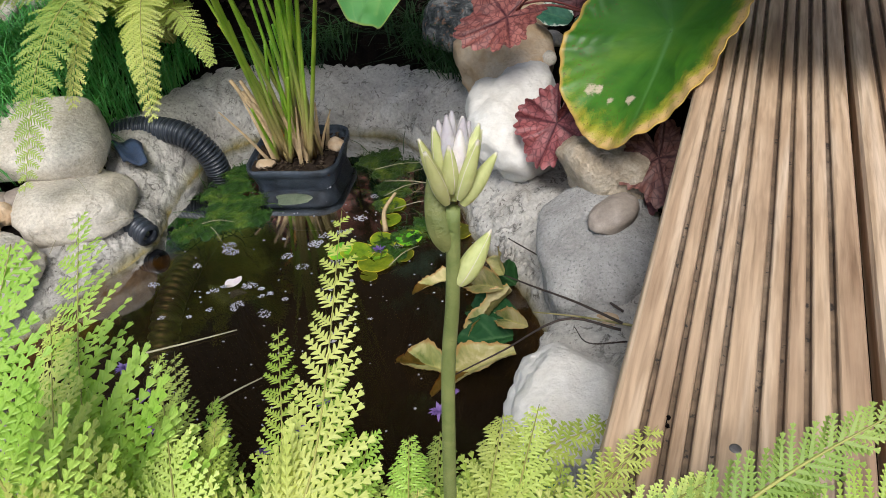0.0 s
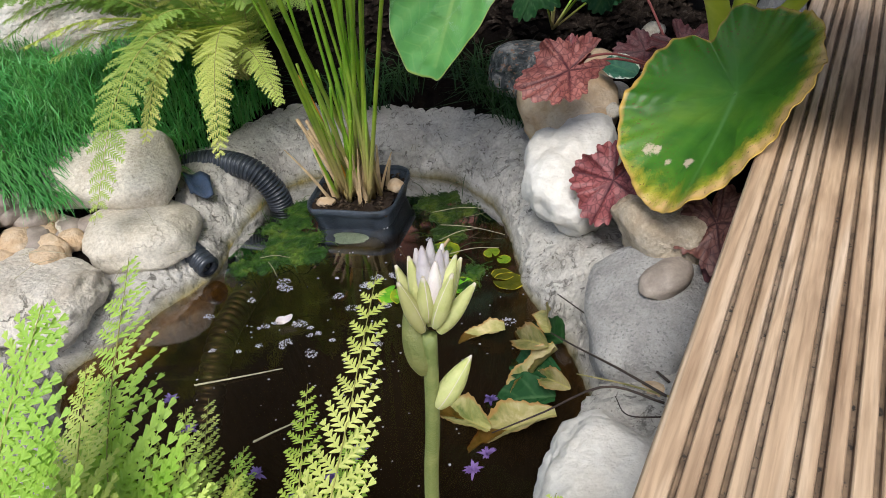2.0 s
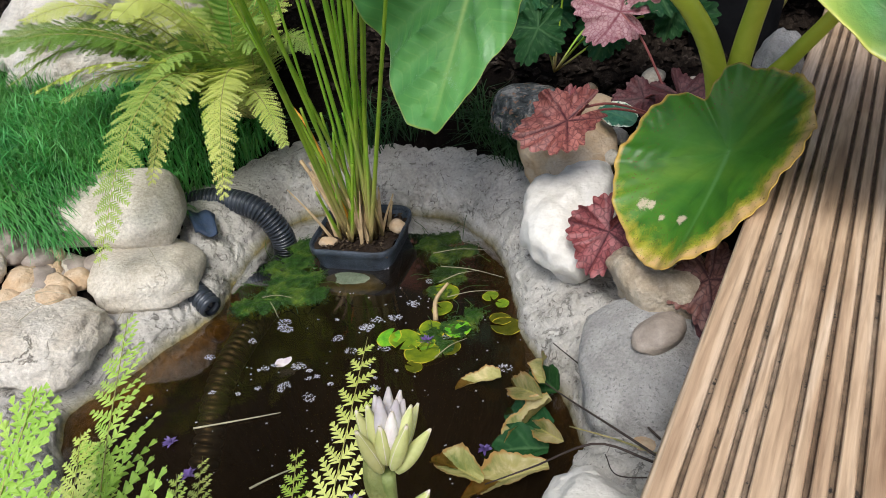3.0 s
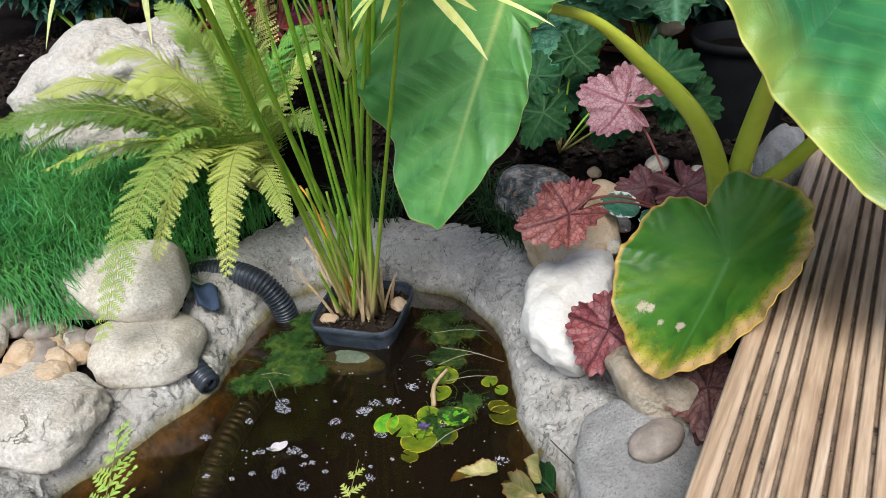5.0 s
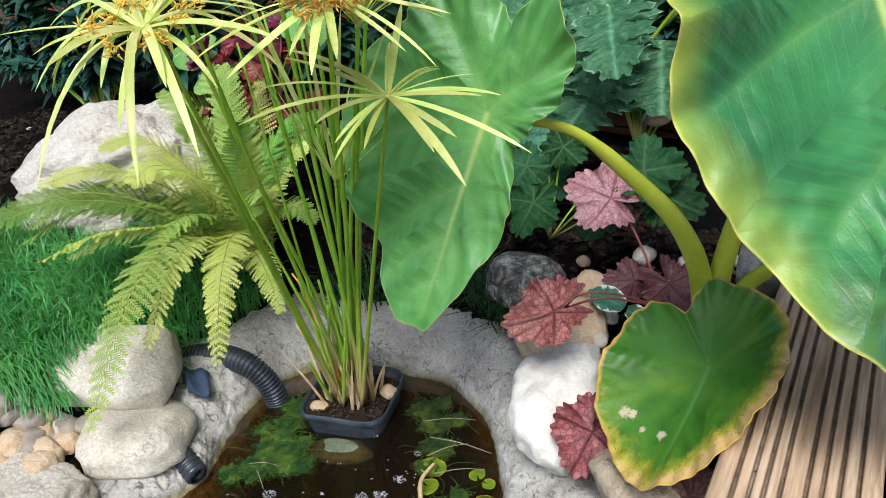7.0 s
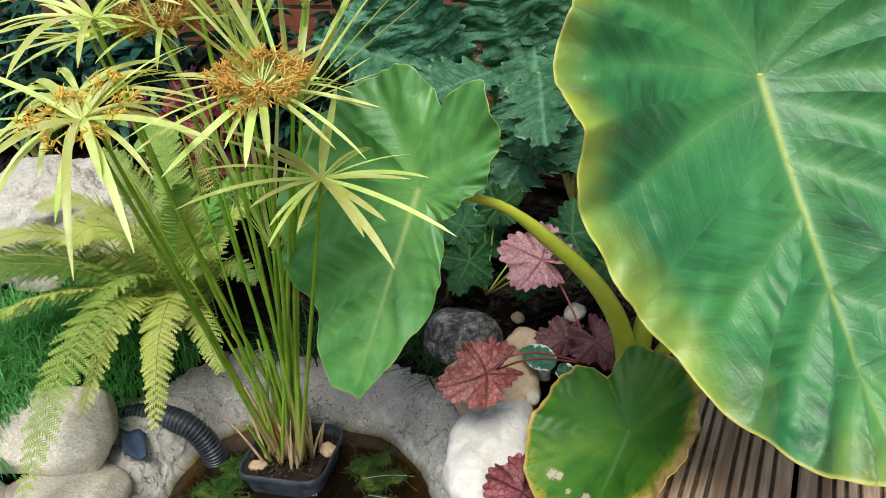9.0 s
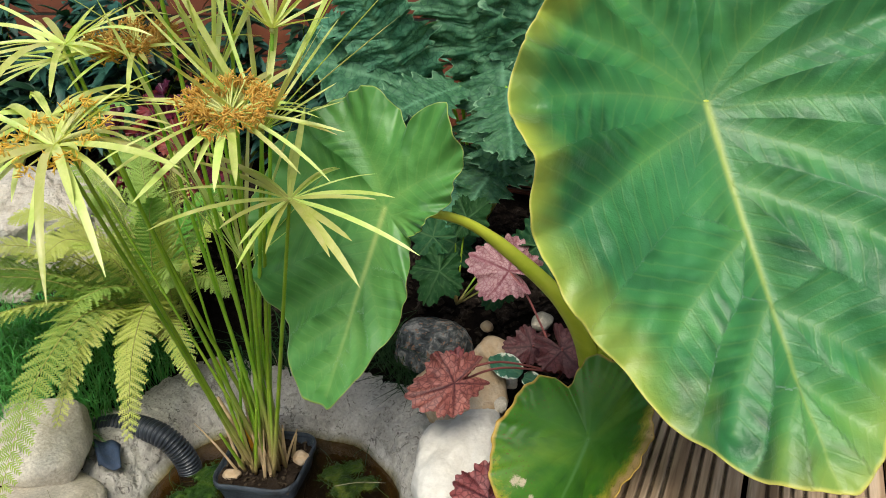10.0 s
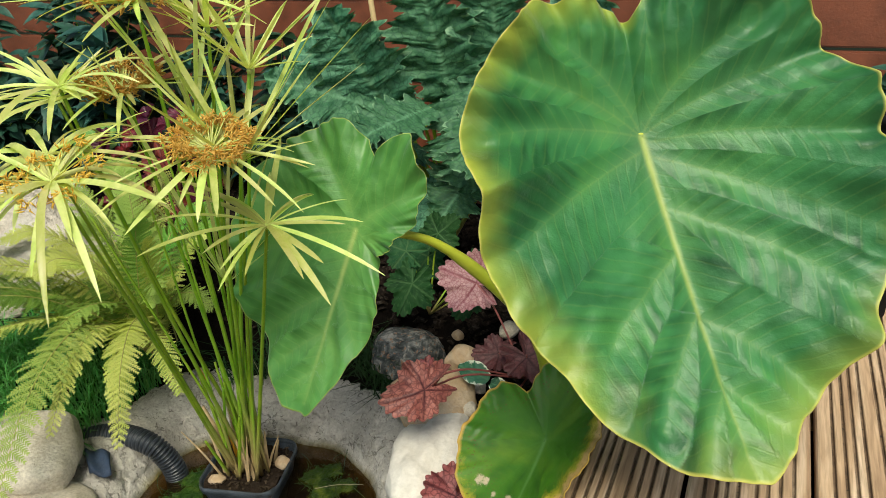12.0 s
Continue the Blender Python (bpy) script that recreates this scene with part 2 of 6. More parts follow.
def cement_material():
    """Dry sandy cement with pits and cracks, amber silt just under the water, its colour darkened below for light lost
    with depth.
    """
    m, n, l, b = nodes_of("cement")
    col = ramp(n, l, noise_at(n, l, 11, 8, 0.65, warp=0.5), [(0.25, (0.45, 0.41, 0.36)), (0.5, (0.60, 0.56, 0.50)), (0.72, (0.72, 0.68, 0.62))])
    g = noise_at(n, l, 190, 8, 0.7)
    col = mixed(n, l, 0.5, col, ramp(n, l, g, [(0.3, (0.4, 0.38, 0.35)), (0.6, (1, 1, 1))]), "MULTIPLY")
    # Dark colour in pits and cracks: dirt, plus shading contrast the bumps lack.
    pit = noise_at(n, l, 75, 5, 0.65, warp=1.5)
    col = mixed(n, l, ramp(n, l, pit, [(0.59, (0, 0, 0)), (0.64, (0.75, 0.75, 0.75))]), col, (0.16, 0.14, 0.12))
    line = sums(n, l, "ABSOLUTE", sums(n, l, "SUBTRACT", noise_at(n, l, 24, 5, 0.6, warp=1.0), 0.5))
    here = ramp(n, l, noise_at(n, l, 13, 3), [(0.50, (0, 0, 0)), (0.60, (1, 1, 1))])
    crack = sums(n, l, "MULTIPLY", ramp(n, l, line, [(0.010, (1, 1, 1)), (0.026, (0, 0, 0))]), here)
    col = mixed(n, l, sums(n, l, "MULTIPLY", crack, 0.55), col, (0.10, 0.085, 0.07))
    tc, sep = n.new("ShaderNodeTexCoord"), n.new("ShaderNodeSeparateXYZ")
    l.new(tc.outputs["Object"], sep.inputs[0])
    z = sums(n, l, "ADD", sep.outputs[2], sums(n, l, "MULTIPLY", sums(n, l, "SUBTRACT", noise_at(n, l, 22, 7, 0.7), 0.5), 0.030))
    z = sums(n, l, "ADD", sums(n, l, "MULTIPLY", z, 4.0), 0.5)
    # Ramps go near black with depth, standing in for light the water absorbs.
    silt_dimmed = ramp(n, l, z, [(0.0, (0.014, 0.010, 0.006)), (0.22, (0.030, 0.018, 0.007)), (0.38, (0.15, 0.09, 0.016)), (0.46, (0.40, 0.26, 0.05)), (0.52, (0.26, 0.22, 0.09))])
    olive_dimmed = ramp(n, l, z, [(0.0, (0.012, 0.009, 0.006)), (0.30, (0.05, 0.035, 0.012)), (0.46, (0.17, 0.12, 0.035)), (0.52, (0.24, 0.20, 0.10))])
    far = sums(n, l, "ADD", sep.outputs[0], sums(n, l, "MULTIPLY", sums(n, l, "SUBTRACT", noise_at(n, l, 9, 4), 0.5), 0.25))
    silt_dimmed = mixed(n, l, ramp(n, l, sums(n, l, "ADD", far, 1.0), [(0.26, (0, 0, 0)), (0.36, (1, 1, 1))]), silt_dimmed, olive_dimmed)
    silt_dimmed = mixed(n, l, 0.8, silt_dimmed, ramp(n, l, noise_at(n, l, 34, 8, 0.7, warp=0.6), [(0.36, (0.16, 0.22, 0.10)), (0.60, (1, 1, 1))]), "MULTIPLY")
    col = mixed(n, l, ramp(n, l, z, [(0.50, (1, 1, 1)), (0.58, (0, 0, 0))]), col, silt_dimmed)
    l.new(col, b.inputs["Base Color"])
    b.inputs["Roughness"].default_value = 0.92
    h = sums(n, l, "ADD", g, sums(n, l, "MULTIPLY", noise_at(n, l, 38, 9, 0.75, warp=1.2), 4.0))
    h = sums(n, l, "SUBTRACT", h, sums(n, l, "ADD", crack, ramp(n, l, pit, [(0.60, (0, 0, 0)), (0.70, (1, 1, 1))])))
    bumped(n, l, b, h, 0.0026)
    return m


def water_material():
    m, n, l, b = nodes_of("pond_water")
    gl, tr, mx, fr = n.new("ShaderNodeBsdfGlossy"), n.new("ShaderNodeBsdfTransparent"), n.new("ShaderNodeMixShader"), n.new("ShaderNodeFresnel")
    tr.inputs[0].default_value = (0.74, 0.58, 0.36, 1)
    gl.inputs["Roughness"].default_value = 0.05
    fr.inputs[0].default_value = 1.19
    bp = n.new("ShaderNodeBump")
    bp.inputs["Distance"].default_value, bp.inputs["Strength"].default_value = 0.0010, 0.12
    l.new(noise_at(n, l, 14, 2, 0.4), bp.inputs["Height"])
    l.new(bp.outputs[0], gl.inputs["Normal"])
    l.new(bp.outputs[0], fr.inputs["Normal"])
    l.new(fr.outputs[0], mx.inputs[0])
    murk, mm = n.new("ShaderNodeBsdfDiffuse"), n.new("ShaderNodeMixShader")
    murk.inputs[0].default_value, mm.inputs[0].default_value = (0.018, 0.011, 0.006, 1), 0.30
    l.new(tr.outputs[0], mm.inputs[1])
    l.new(murk.outputs[0], mm.inputs[2])
    l.new(mm.outputs[0], mx.inputs[1])
    l.new(gl.outputs[0], mx.inputs[2])
    l.new(mx.outputs[0], n["Material Output"].inputs[0])
    return m


def wood_material(name, dark, mid, lite, rough=0.55):
    """Planed softwood with grain along y; each board differs."""
    m, n, l, b = nodes_of(name)
    info = n.new("ShaderNodeObjectInfo")
    tc, add, mp = n.new("ShaderNodeTexCoord"), n.new("ShaderNodeVectorMath"), n.new("ShaderNodeMapping")
    l.new(tc.outputs["Object"], add.inputs[0])
    com = n.new("ShaderNodeCombineXYZ")
    l.new(sums(n, l, "MULTIPLY", info.outputs["Random"], 7.0), com.inputs[0])
    l.new(sums(n, l, "MULTIPLY", info.outputs["Random"], 31.0), com.inputs[1])
    l.new(com.outputs[0], add.inputs[1])
    l.new(add.outputs[0], mp.inputs[0])
    mp.inputs["Scale"].default_value = (1, 0.06, 1)
    t, f = n.new("ShaderNodeTexNoise"), n.new("ShaderNodeTexNoise")
    for x, s, d in ((t, 42, 1.2), (f, 260, 0.4)):
        l.new(mp.outputs[0], x.inputs[0])
        x.inputs["Scale"].default_value, x.inputs["Detail"].default_value, x.inputs["Distortion"].default_value = s, 7, d
    col = ramp(n, l, t.outputs[0], [(0.28, dark), (0.5, mid), (0.72, lite)])
    col = mixed(n, l, 0.6, col, ramp(n, l, f.outputs[0], [(0.32, (0.30, 0.25, 0.20)), (0.60, (1, 1, 1))]), "MULTIPLY")
    own = n.new("ShaderNodeHueSaturation")
    l.new(sums(n, l, "ADD", sums(n, l, "MULTIPLY", info.outputs["Random"], 0.30), 0.80), own.inputs["Value"])
    l.new(col, own.inputs["Color"])
    col = own.outputs[0]
    col = mixed(n, l, ramp(n, l, noise_at(n, l, 6, 5), [(0.35, (0, 0, 0)), (0.75, (0.5, 0.5, 0.5))]), col, mid)
    dirt = value_of(n, "groove")
    col = mixed(n, l, sums(n, l, "MULTIPLY", dirt, ramp(n, l, noise_at(n, l, 60, 6), [(0.25, (0.45,) * 3), (0.65, (0.85,) * 3)])), col, (0.036, 0.023, 0.015))
    grit = sums(n, l, "MULTIPLY", dirt, ramp(n, l, noise_at(n, l, 130, 4, 0.7), [(0.60, (0,) * 3), (0.66, (1,) * 3)]))
    col = mixed(n, l, grit, col, (0.02, 0.015, 0.012))
    l.new(col, b.inputs["Base Color"])
    l.new(ramp(n, l, noise_at(n, l, 9, 4), [(0.3, (rough * 0.75,) * 3), (0.7, (rough * 1.25,) * 3)]), b.inputs["Roughness"])
    bumped(n, l, b, f.outputs[0], 0.0006)
    return m


M_ROUGH = mineral("rough_cream_rock", [(0.25, (0.46, 0.37, 0.28)), (0.45, (0.70, 0.63, 0.53)), (0.7, (0.80, 0.75, 0.67))], 14, 120, 0.95, 0.007, grain=0.55)
# Near black, so that the added backdrop mirrors dark in the water.
M_BACKDROP = plain("backdrop_dark", (0.010, 0.018, 0.010), 0.9, 0.5, 3)
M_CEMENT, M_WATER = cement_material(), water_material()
M_DECK = wood_material("oiled_deck_wood", (0.27, 0.16, 0.092), (0.52, 0.36, 0.225), (0.72, 0.56, 0.405))
M_FENCE = plain("red_brown_fence_stain", (0.15, 0.042, 0.018), 0.55, 0.35, 14, 0.001)
M_SCREW = plain("dull_steel", (0.16, 0.14, 0.13), 0.6, 0.3, 60, 0.0002, 0.6)
M_CANE = plain("bamboo_cane", (0.55, 0.40, 0.20), 0.5)
M_BLACK = plain("black_plastic", (0.026, 0.031, 0.040), 0.33, 0.5, 30)
M_POT = plain("grey_black_pond_pot", (0.028, 0.036, 0.048), 0.34, 0.8, 45, 0.0016)
M_LINER = plain("dark_blue_liner", (0.03, 0.050, 0.095), 0.5, 0.5, 60, 0.002)
M_STEM = leafy("sedge_stem", [(0.3, (0.15, 0.34, 0.015)), (0.7, (0.36, 0.52, 0.045))], rough=0.4, glow=0.1, scale=20, root=(0.40, 0.30, 0.12))
M_ORANGE = plain("orange_dying_stem", (0.70, 0.33, 0.03), 0.5, 0.3, 40)
M_DRYSTEM = plain("dry_sedge_sheath", (0.42, 0.30, 0.16), 0.7, 0.35, 60)
M_BRACT = leafy("sedge_bract", [(0.3, (0.46, 0.57, 0.09)), (0.7, (0.86, 0.84, 0.38))], rough=0.32, glow=0.36, shine=0.6, scale=20, spread=0.2)
M_UMBEL = leafy("sedge_flower", [(0.3, (0.72, 0.40, 0.05)), (0.7, (0.95, 0.70, 0.18))], rough=0.7, glow=0.38, scale=60)
M_TARO = leafy("taro_blade", [(0.25, (0.028, 0.160, 0.052)), (0.5, (0.048, 0.235, 0.066)), (0.75, (0.095, 0.315, 0.070))], edge=(0.66, 0.62, 0.14), vein=(0.40, 0.50, 0.12), rough=0.44, glow=0.30, scale=7, edge_from=0.988, edge_vary=0.008, spread=0.02, sheen=0.55, shine=0.6, lit_flush=(0.62, 0.64, 0.07), quilt=(0.006, 0.075, 0.018), relief=0.0012, nerves=430)
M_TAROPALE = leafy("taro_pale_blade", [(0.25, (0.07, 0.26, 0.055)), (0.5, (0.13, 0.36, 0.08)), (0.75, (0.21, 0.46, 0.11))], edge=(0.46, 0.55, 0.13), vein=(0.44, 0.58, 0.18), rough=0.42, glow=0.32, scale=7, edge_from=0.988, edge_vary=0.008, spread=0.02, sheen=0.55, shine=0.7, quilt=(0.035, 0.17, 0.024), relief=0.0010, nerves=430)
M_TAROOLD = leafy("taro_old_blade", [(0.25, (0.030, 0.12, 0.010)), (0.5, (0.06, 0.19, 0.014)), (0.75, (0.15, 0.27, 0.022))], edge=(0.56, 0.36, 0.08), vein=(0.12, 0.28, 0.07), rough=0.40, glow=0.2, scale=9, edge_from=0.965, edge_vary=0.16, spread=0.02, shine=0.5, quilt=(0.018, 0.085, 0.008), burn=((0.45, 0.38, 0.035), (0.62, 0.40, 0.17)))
M_FERNNEAR = leafy("near_fern_green", [(0.3, (0.25, 0.43, 0.04)), (0.7, (0.53, 0.63, 0.14))], rough=0.45, glow=0.38, scale=16, spread=0.12)
M_POTBLACK = mineral("matt_black_plastic", [(0.3, (0.004, 0.004, 0.005)), (0.7, (0.010, 0.010, 0.011))], 30, 200, 0.7, 0.0003, shine=0.1, veins=0.0)
M_PETIOLE = leafy("taro_petiole", [(0.3, (0.40, 0.50, 0.03)), (0.7, (0.64, 0.66, 0.08))], rough=0.35, glow=0.15, scale=12)
M_FERN = leafy("fern_green", [(0.3, (0.22, 0.35, 0.06)), (0.7, (0.40, 0.50, 0.12))], rough=0.5, glow=0.35, scale=12, spread=0.1)
M_FERNLIME = leafy("fern_lime", [(0.3, (0.46, 0.56, 0.10)), (0.7, (0.72, 0.76, 0.25))], rough=0.5, glow=0.38, scale=12, spread=0.1)
M_FERNDARK = leafy("fern_deep_green", [(0.3, (0.10, 0.24, 0.03)), (0.7, (0.22, 0.38, 0.06))], rough=0.5, glow=0.3, scale=12, spread=0.2)
M_RACHIS = plain("fern_rachis", (0.30, 0.29, 0.07), 0.6)
M_GRASS = leafy("lawn_grass", [(0.3, (0.035, 0.20, 0.045)), (0.7, (0.16, 0.42, 0.10))], rough=0.45, glow=0.3, scale=6)
M_TUFT = leafy("lily_turf", [(0.3, (0.008, 0.03, 0.012)), (0.7, (0.035, 0.08, 0.024))], rough=0.5, glow=0.1, scale=10, shine=0.15)
M_HEURED = leafy("heuchera_red", [(0.3, (0.17, 0.035, 0.038)), (0.7, (0.40, 0.13, 0.125))], vein=(0.05, 0.006, 0.010), rough=0.45, glow=0.2, scale=30, spread=0.3, net=((0.07, 0.012, 0.016), 110))
M_HEUBROWN = leafy("heuchera_brown", [(0.3, (0.10, 0.035, 0.030)), (0.7, (0.22, 0.09, 0.075))], vein=(0.04, 0.008, 0.008), rough=0.5, glow=0.12, scale=30, spread=0.2, net=((0.05, 0.012, 0.012), 110))
M_HEUPINK = leafy("heuchera_pink", [(0.3, (0.42, 0.20, 0.21)), (0.7, (0.62, 0.38, 0.36))], vein=(0.17, 0.025, 0.04), rough=0.5, glow=0.2, scale=30, net=((0.22, 0.05, 0.07), 150))
M_HEUDARK = leafy("heuchera_maroon", [(0.3, (0.07, 0.008, 0.018)), (0.7, (0.20, 0.02, 0.045))], vein=(0.04, 0.005, 0.01), rough=0.4, glow=0.25, scale=30, spread=0.3)
M_BROAD = leafy("dark_broad_leaf", [(0.3, (0.006, 0.034, 0.012)), (0.7, (0.022, 0.080, 0.024))], vein=(0.05, 0.11, 0.04), rough=0.6, glow=0.1, scale=25, spread=0.2, shine=0.12)
M_ARTI = leafy("grey_green_leaf", [(0.3, (0.026, 0.125, 0.062)), (0.7, (0.10, 0.255, 0.135))], edge=(0.17, 0.32, 0.18), vein=(0.11, 0.26, 0.14), rough=0.5, glow=0.14, scale=22, relief=0.0016, edge_from=0.95, spread=0.3, shine=0.3, net=((0.015, 0.075, 0.04), 70))
M_DARKLEAF = leafy("dark_shrub_leaf", [(0.3, (0.005, 0.028, 0.018)), (0.7, (0.028, 0.088, 0.050))], rough=0.45, glow=0.12, scale=20, spread=0.4, shine=0.3)
M_HOSTA = leafy("hosta_leaf", [(0.3, (0.10, 0.26, 0.05)), (0.7, (0.22, 0.40, 0.09))], vein=(0.3, 0.42, 0.15), rough=0.5, glow=0.3, scale=12)
M_TEAL = leafy("blue_hosta_leaf", [(0.3, (0.02, 0.11, 0.10)), (0.7, (0.06, 0.22, 0.18))], vein=(0.12, 0.3, 0.24), rough=0.4, glow=0.2, scale=14)
M_SCAPE = leafy("hosta_scape", [(0.3, (0.13, 0.17, 0.045)), (0.7, (0.25, 0.27, 0.09))], rough=0.45, glow=0.1, scale=60)
M_BUD = leafy("hosta_bud", [(0.3, (0.46, 0.50, 0.13)), (0.7, (0.70, 0.68, 0.34))], edge=(0.82, 0.74, 0.70), rough=0.45, glow=0.35, scale=60, edge_from=0.86)
M_LILAC = leafy("lilac_petal", [(0.3, (0.62, 0.52, 0.58)), (0.7, (0.86, 0.82, 0.84))], rough=0.5, glow=0.4, scale=60)
M_ALGAE = leafy("blanket_weed", [(0.3, (0.010, 0.034, 0.004)), (0.5, (0.035, 0.085, 0.008)), (0.72, (0.15, 0.20, 0.025))], rough=0.4, glow=0.08, scale=38, relief=0.006)
M_LILY = leafy("lily_pad", [(0.3, (0.045, 0.13, 0.012)), (0.55, (0.20, 0.31, 0.015)), (0.75, (0.46, 0.42, 0.03))], edge=(0.55, 0.45, 0.04), rough=0.28, glow=0.2, scale=30, edge_from=0.95, spread=0.5)
M_DEAD = leafy("yellowed_leaf", [(0.3, (0.12, 0.16, 0.03)), (0.5, (0.36, 0.33, 0.12)), (0.7, (0.60, 0.50, 0.27))], edge=(0.34, 0.20, 0.06), vein=(0.36, 0.32, 0.10), rough=0.45, glow=0.2, scale=30, edge_from=0.8)
M_LITTER = plain("dry_leaf_litter", (0.20, 0.10, 0.055), 0.8, 0.5, 60)
M_TWIG = plain("dark_twig", (0.035, 0.022, 0.016), 0.7, 0.4, 60)
M_STRAW = plain("pale_straw", (0.30, 0.27, 0.17), 0.7, 0.3, 60)
M_FOAM = plain("foam_bubbles", (0.32, 0.31, 0.34), 0.3, 0.5, 220, 0.0005)
M_RED = plain("reddish_stalk", (0.25, 0.07, 0.06), 0.5)


M_VARIEG = leafy("white_edged_leaf", [(0.3, (0.015, 0.09, 0.05)), (0.7, (0.05, 0.17, 0.09))], edge=(0.70, 0.74, 0.62), vein=(0.08, 0.2, 0.1), rough=0.4, glow=0.15, scale=60, edge_from=0.80, edge_vary=1.3)
M_COMPOST = mineral("moist_compost", [(0.3, (0.020, 0.013, 0.009)), (0.6, (0.055, 0.038, 0.027)), (0.78, (0.11, 0.085, 0.065))], 60, 260, 0.95, 0.004, shine=0.1)
M_BARKY = mineral("compost_chips", [(0.3, (0.03, 0.02, 0.013)), (0.55, (0.10, 0.07, 0.045)), (0.75, (0.24, 0.18, 0.12))], 90, 260, 0.95, 0.002, shine=0.1)
M_SUNK = mineral("algae_grey_stone", [(0.3, (0.09, 0.12, 0.07)), (0.6, (0.20, 0.23, 0.15)), (0.78, (0.34, 0.36, 0.28))], 40, 200, 0.5, 0.002, shine=0.4)
# ---- ground, pond and deck ----
POND = [(-0.764, 0.12), (-0.754, 0.178), (-0.747, 0.238), (-0.765, 0.275), (-0.804, 0.392), (-0.808, 0.483), (-0.775, 0.543), (-0.69, 0.585),
        (-0.60, 0.609), (-0.53, 0.614), (-0.457, 0.586), (-0.386, 0.531), (-0.337, 0.46), (-0.284, 0.377), (-0.232, 0.319), (-0.196, 0.281),
        (-0.151, 0.233), (-0.124, 0.185), (-0.13, 0.13), (-0.11, 0.05), (-0.13, -0.05), (-0.25, -0.12), (-0.45, -0.14), (-0.65, -0.12),
        (-0.78, -0.03), (-0.768, 0.05)]


def pond_line(n=240):
    pts = [Vector((x, y, 0)) for x, y in POND]
    k = len(pts)
    out = []
    for i in range(n):
        u = i / n * k
        j, t = int(u), u - int(u)
        p0, p1, p2, p3 = (pts[(j + d) % k] for d in (-1, 0, 1, 2))
        out.append(0.5 * (2 * p1 + (p2 - p0) * t + (2 * p0 - 5 * p1 + 4 * p2 - p3) * t * t + (3 * p1 - p0 - 3 * p2 + p3) * t**3))
    return out


SHORE = pond_line(620)
CENTRE = Vector((-0.47, 0.22, 0))


def shore_way(i, span=24):
    """The smoothed way out of the pond at a point of the shore."""
    t = SHORE[(i + span) % len(SHORE)] - SHORE[i - span]
    w = Vector((t.y, -t.x, 0)).normalized()
    return w if w.dot(SHORE[i] - CENTRE) > 0 else -w


def inside_pond(x, y, grow=0.0):
    """How far (x, y) lies within the shore, roughly; negative outside."""
    a = math.atan2(y - CENTRE.y, x - CENTRE.x)
    best = min(SHORE, key=lambda p: abs(math.remainder(math.atan2(p.y - CENTRE.y, p.x - CENTRE.x) - a, 2 * math.pi)))
    return (best - CENTRE).length + grow - math.hypot(x - CENTRE.x, y - CENTRE.y)


def ground_height(x, y):
    z = 0.075 + 0.105 * smooth01(-x, 0.93, 1.08) + 0.125 * smooth01(y, 0.62, 0.90) * (1 - 0.7 * smooth01(-x, 0.93, 1.08)) - 0.05 * smooth01(-y, -0.05, 0.25) * smooth01(x, -0.9, -0.6)
    z += 0.03 * smooth01(-x, 1.2, 1.9)
    z += 0.012 * noise.noise((x * 7, y * 7, 0.3)) + 0.02 * noise.noise((x * 2.1, y * 2.1, 4.0))
    return z


def build_ground():
    s = Sheet()
    xs = [-400, -60, -12, -5, -3.2] + [-2.4 + 0.03 * i for i in range(121)] + [1.8, 3, 8, 60, 400]
    ys = [-400, -60, -12, -4, -2] + [-1.0 + 0.03 * i for i in range(101)] + [2.6, 4, 10, 60, 400]
    pts = []
    for y in ys:
        for x in xs:
            z = ground_height(x, y) if abs(x) < 5 and abs(y) < 5 else 0.15
            if -1.2 < x < 0.2 and -0.4 < y < 0.9:
                z = z - 0.55 * smooth01(inside_pond(x, y, 0.09), -0.02, 0.05)
            pts.append((x, y, z))
    w = len(xs)
    s.add(pts, [(j * w + i, j * w + i + 1, (j + 1) * w + i + 1, (j + 1) * w + i) for j in range(len(ys) - 1) for i in range(w - 1)])
    tagged(part("ground", s, M_SOIL), "crumbly garden soil with bark scraps, darkened in colour for shade between plants", "ground", kind="structure")


build_ground()


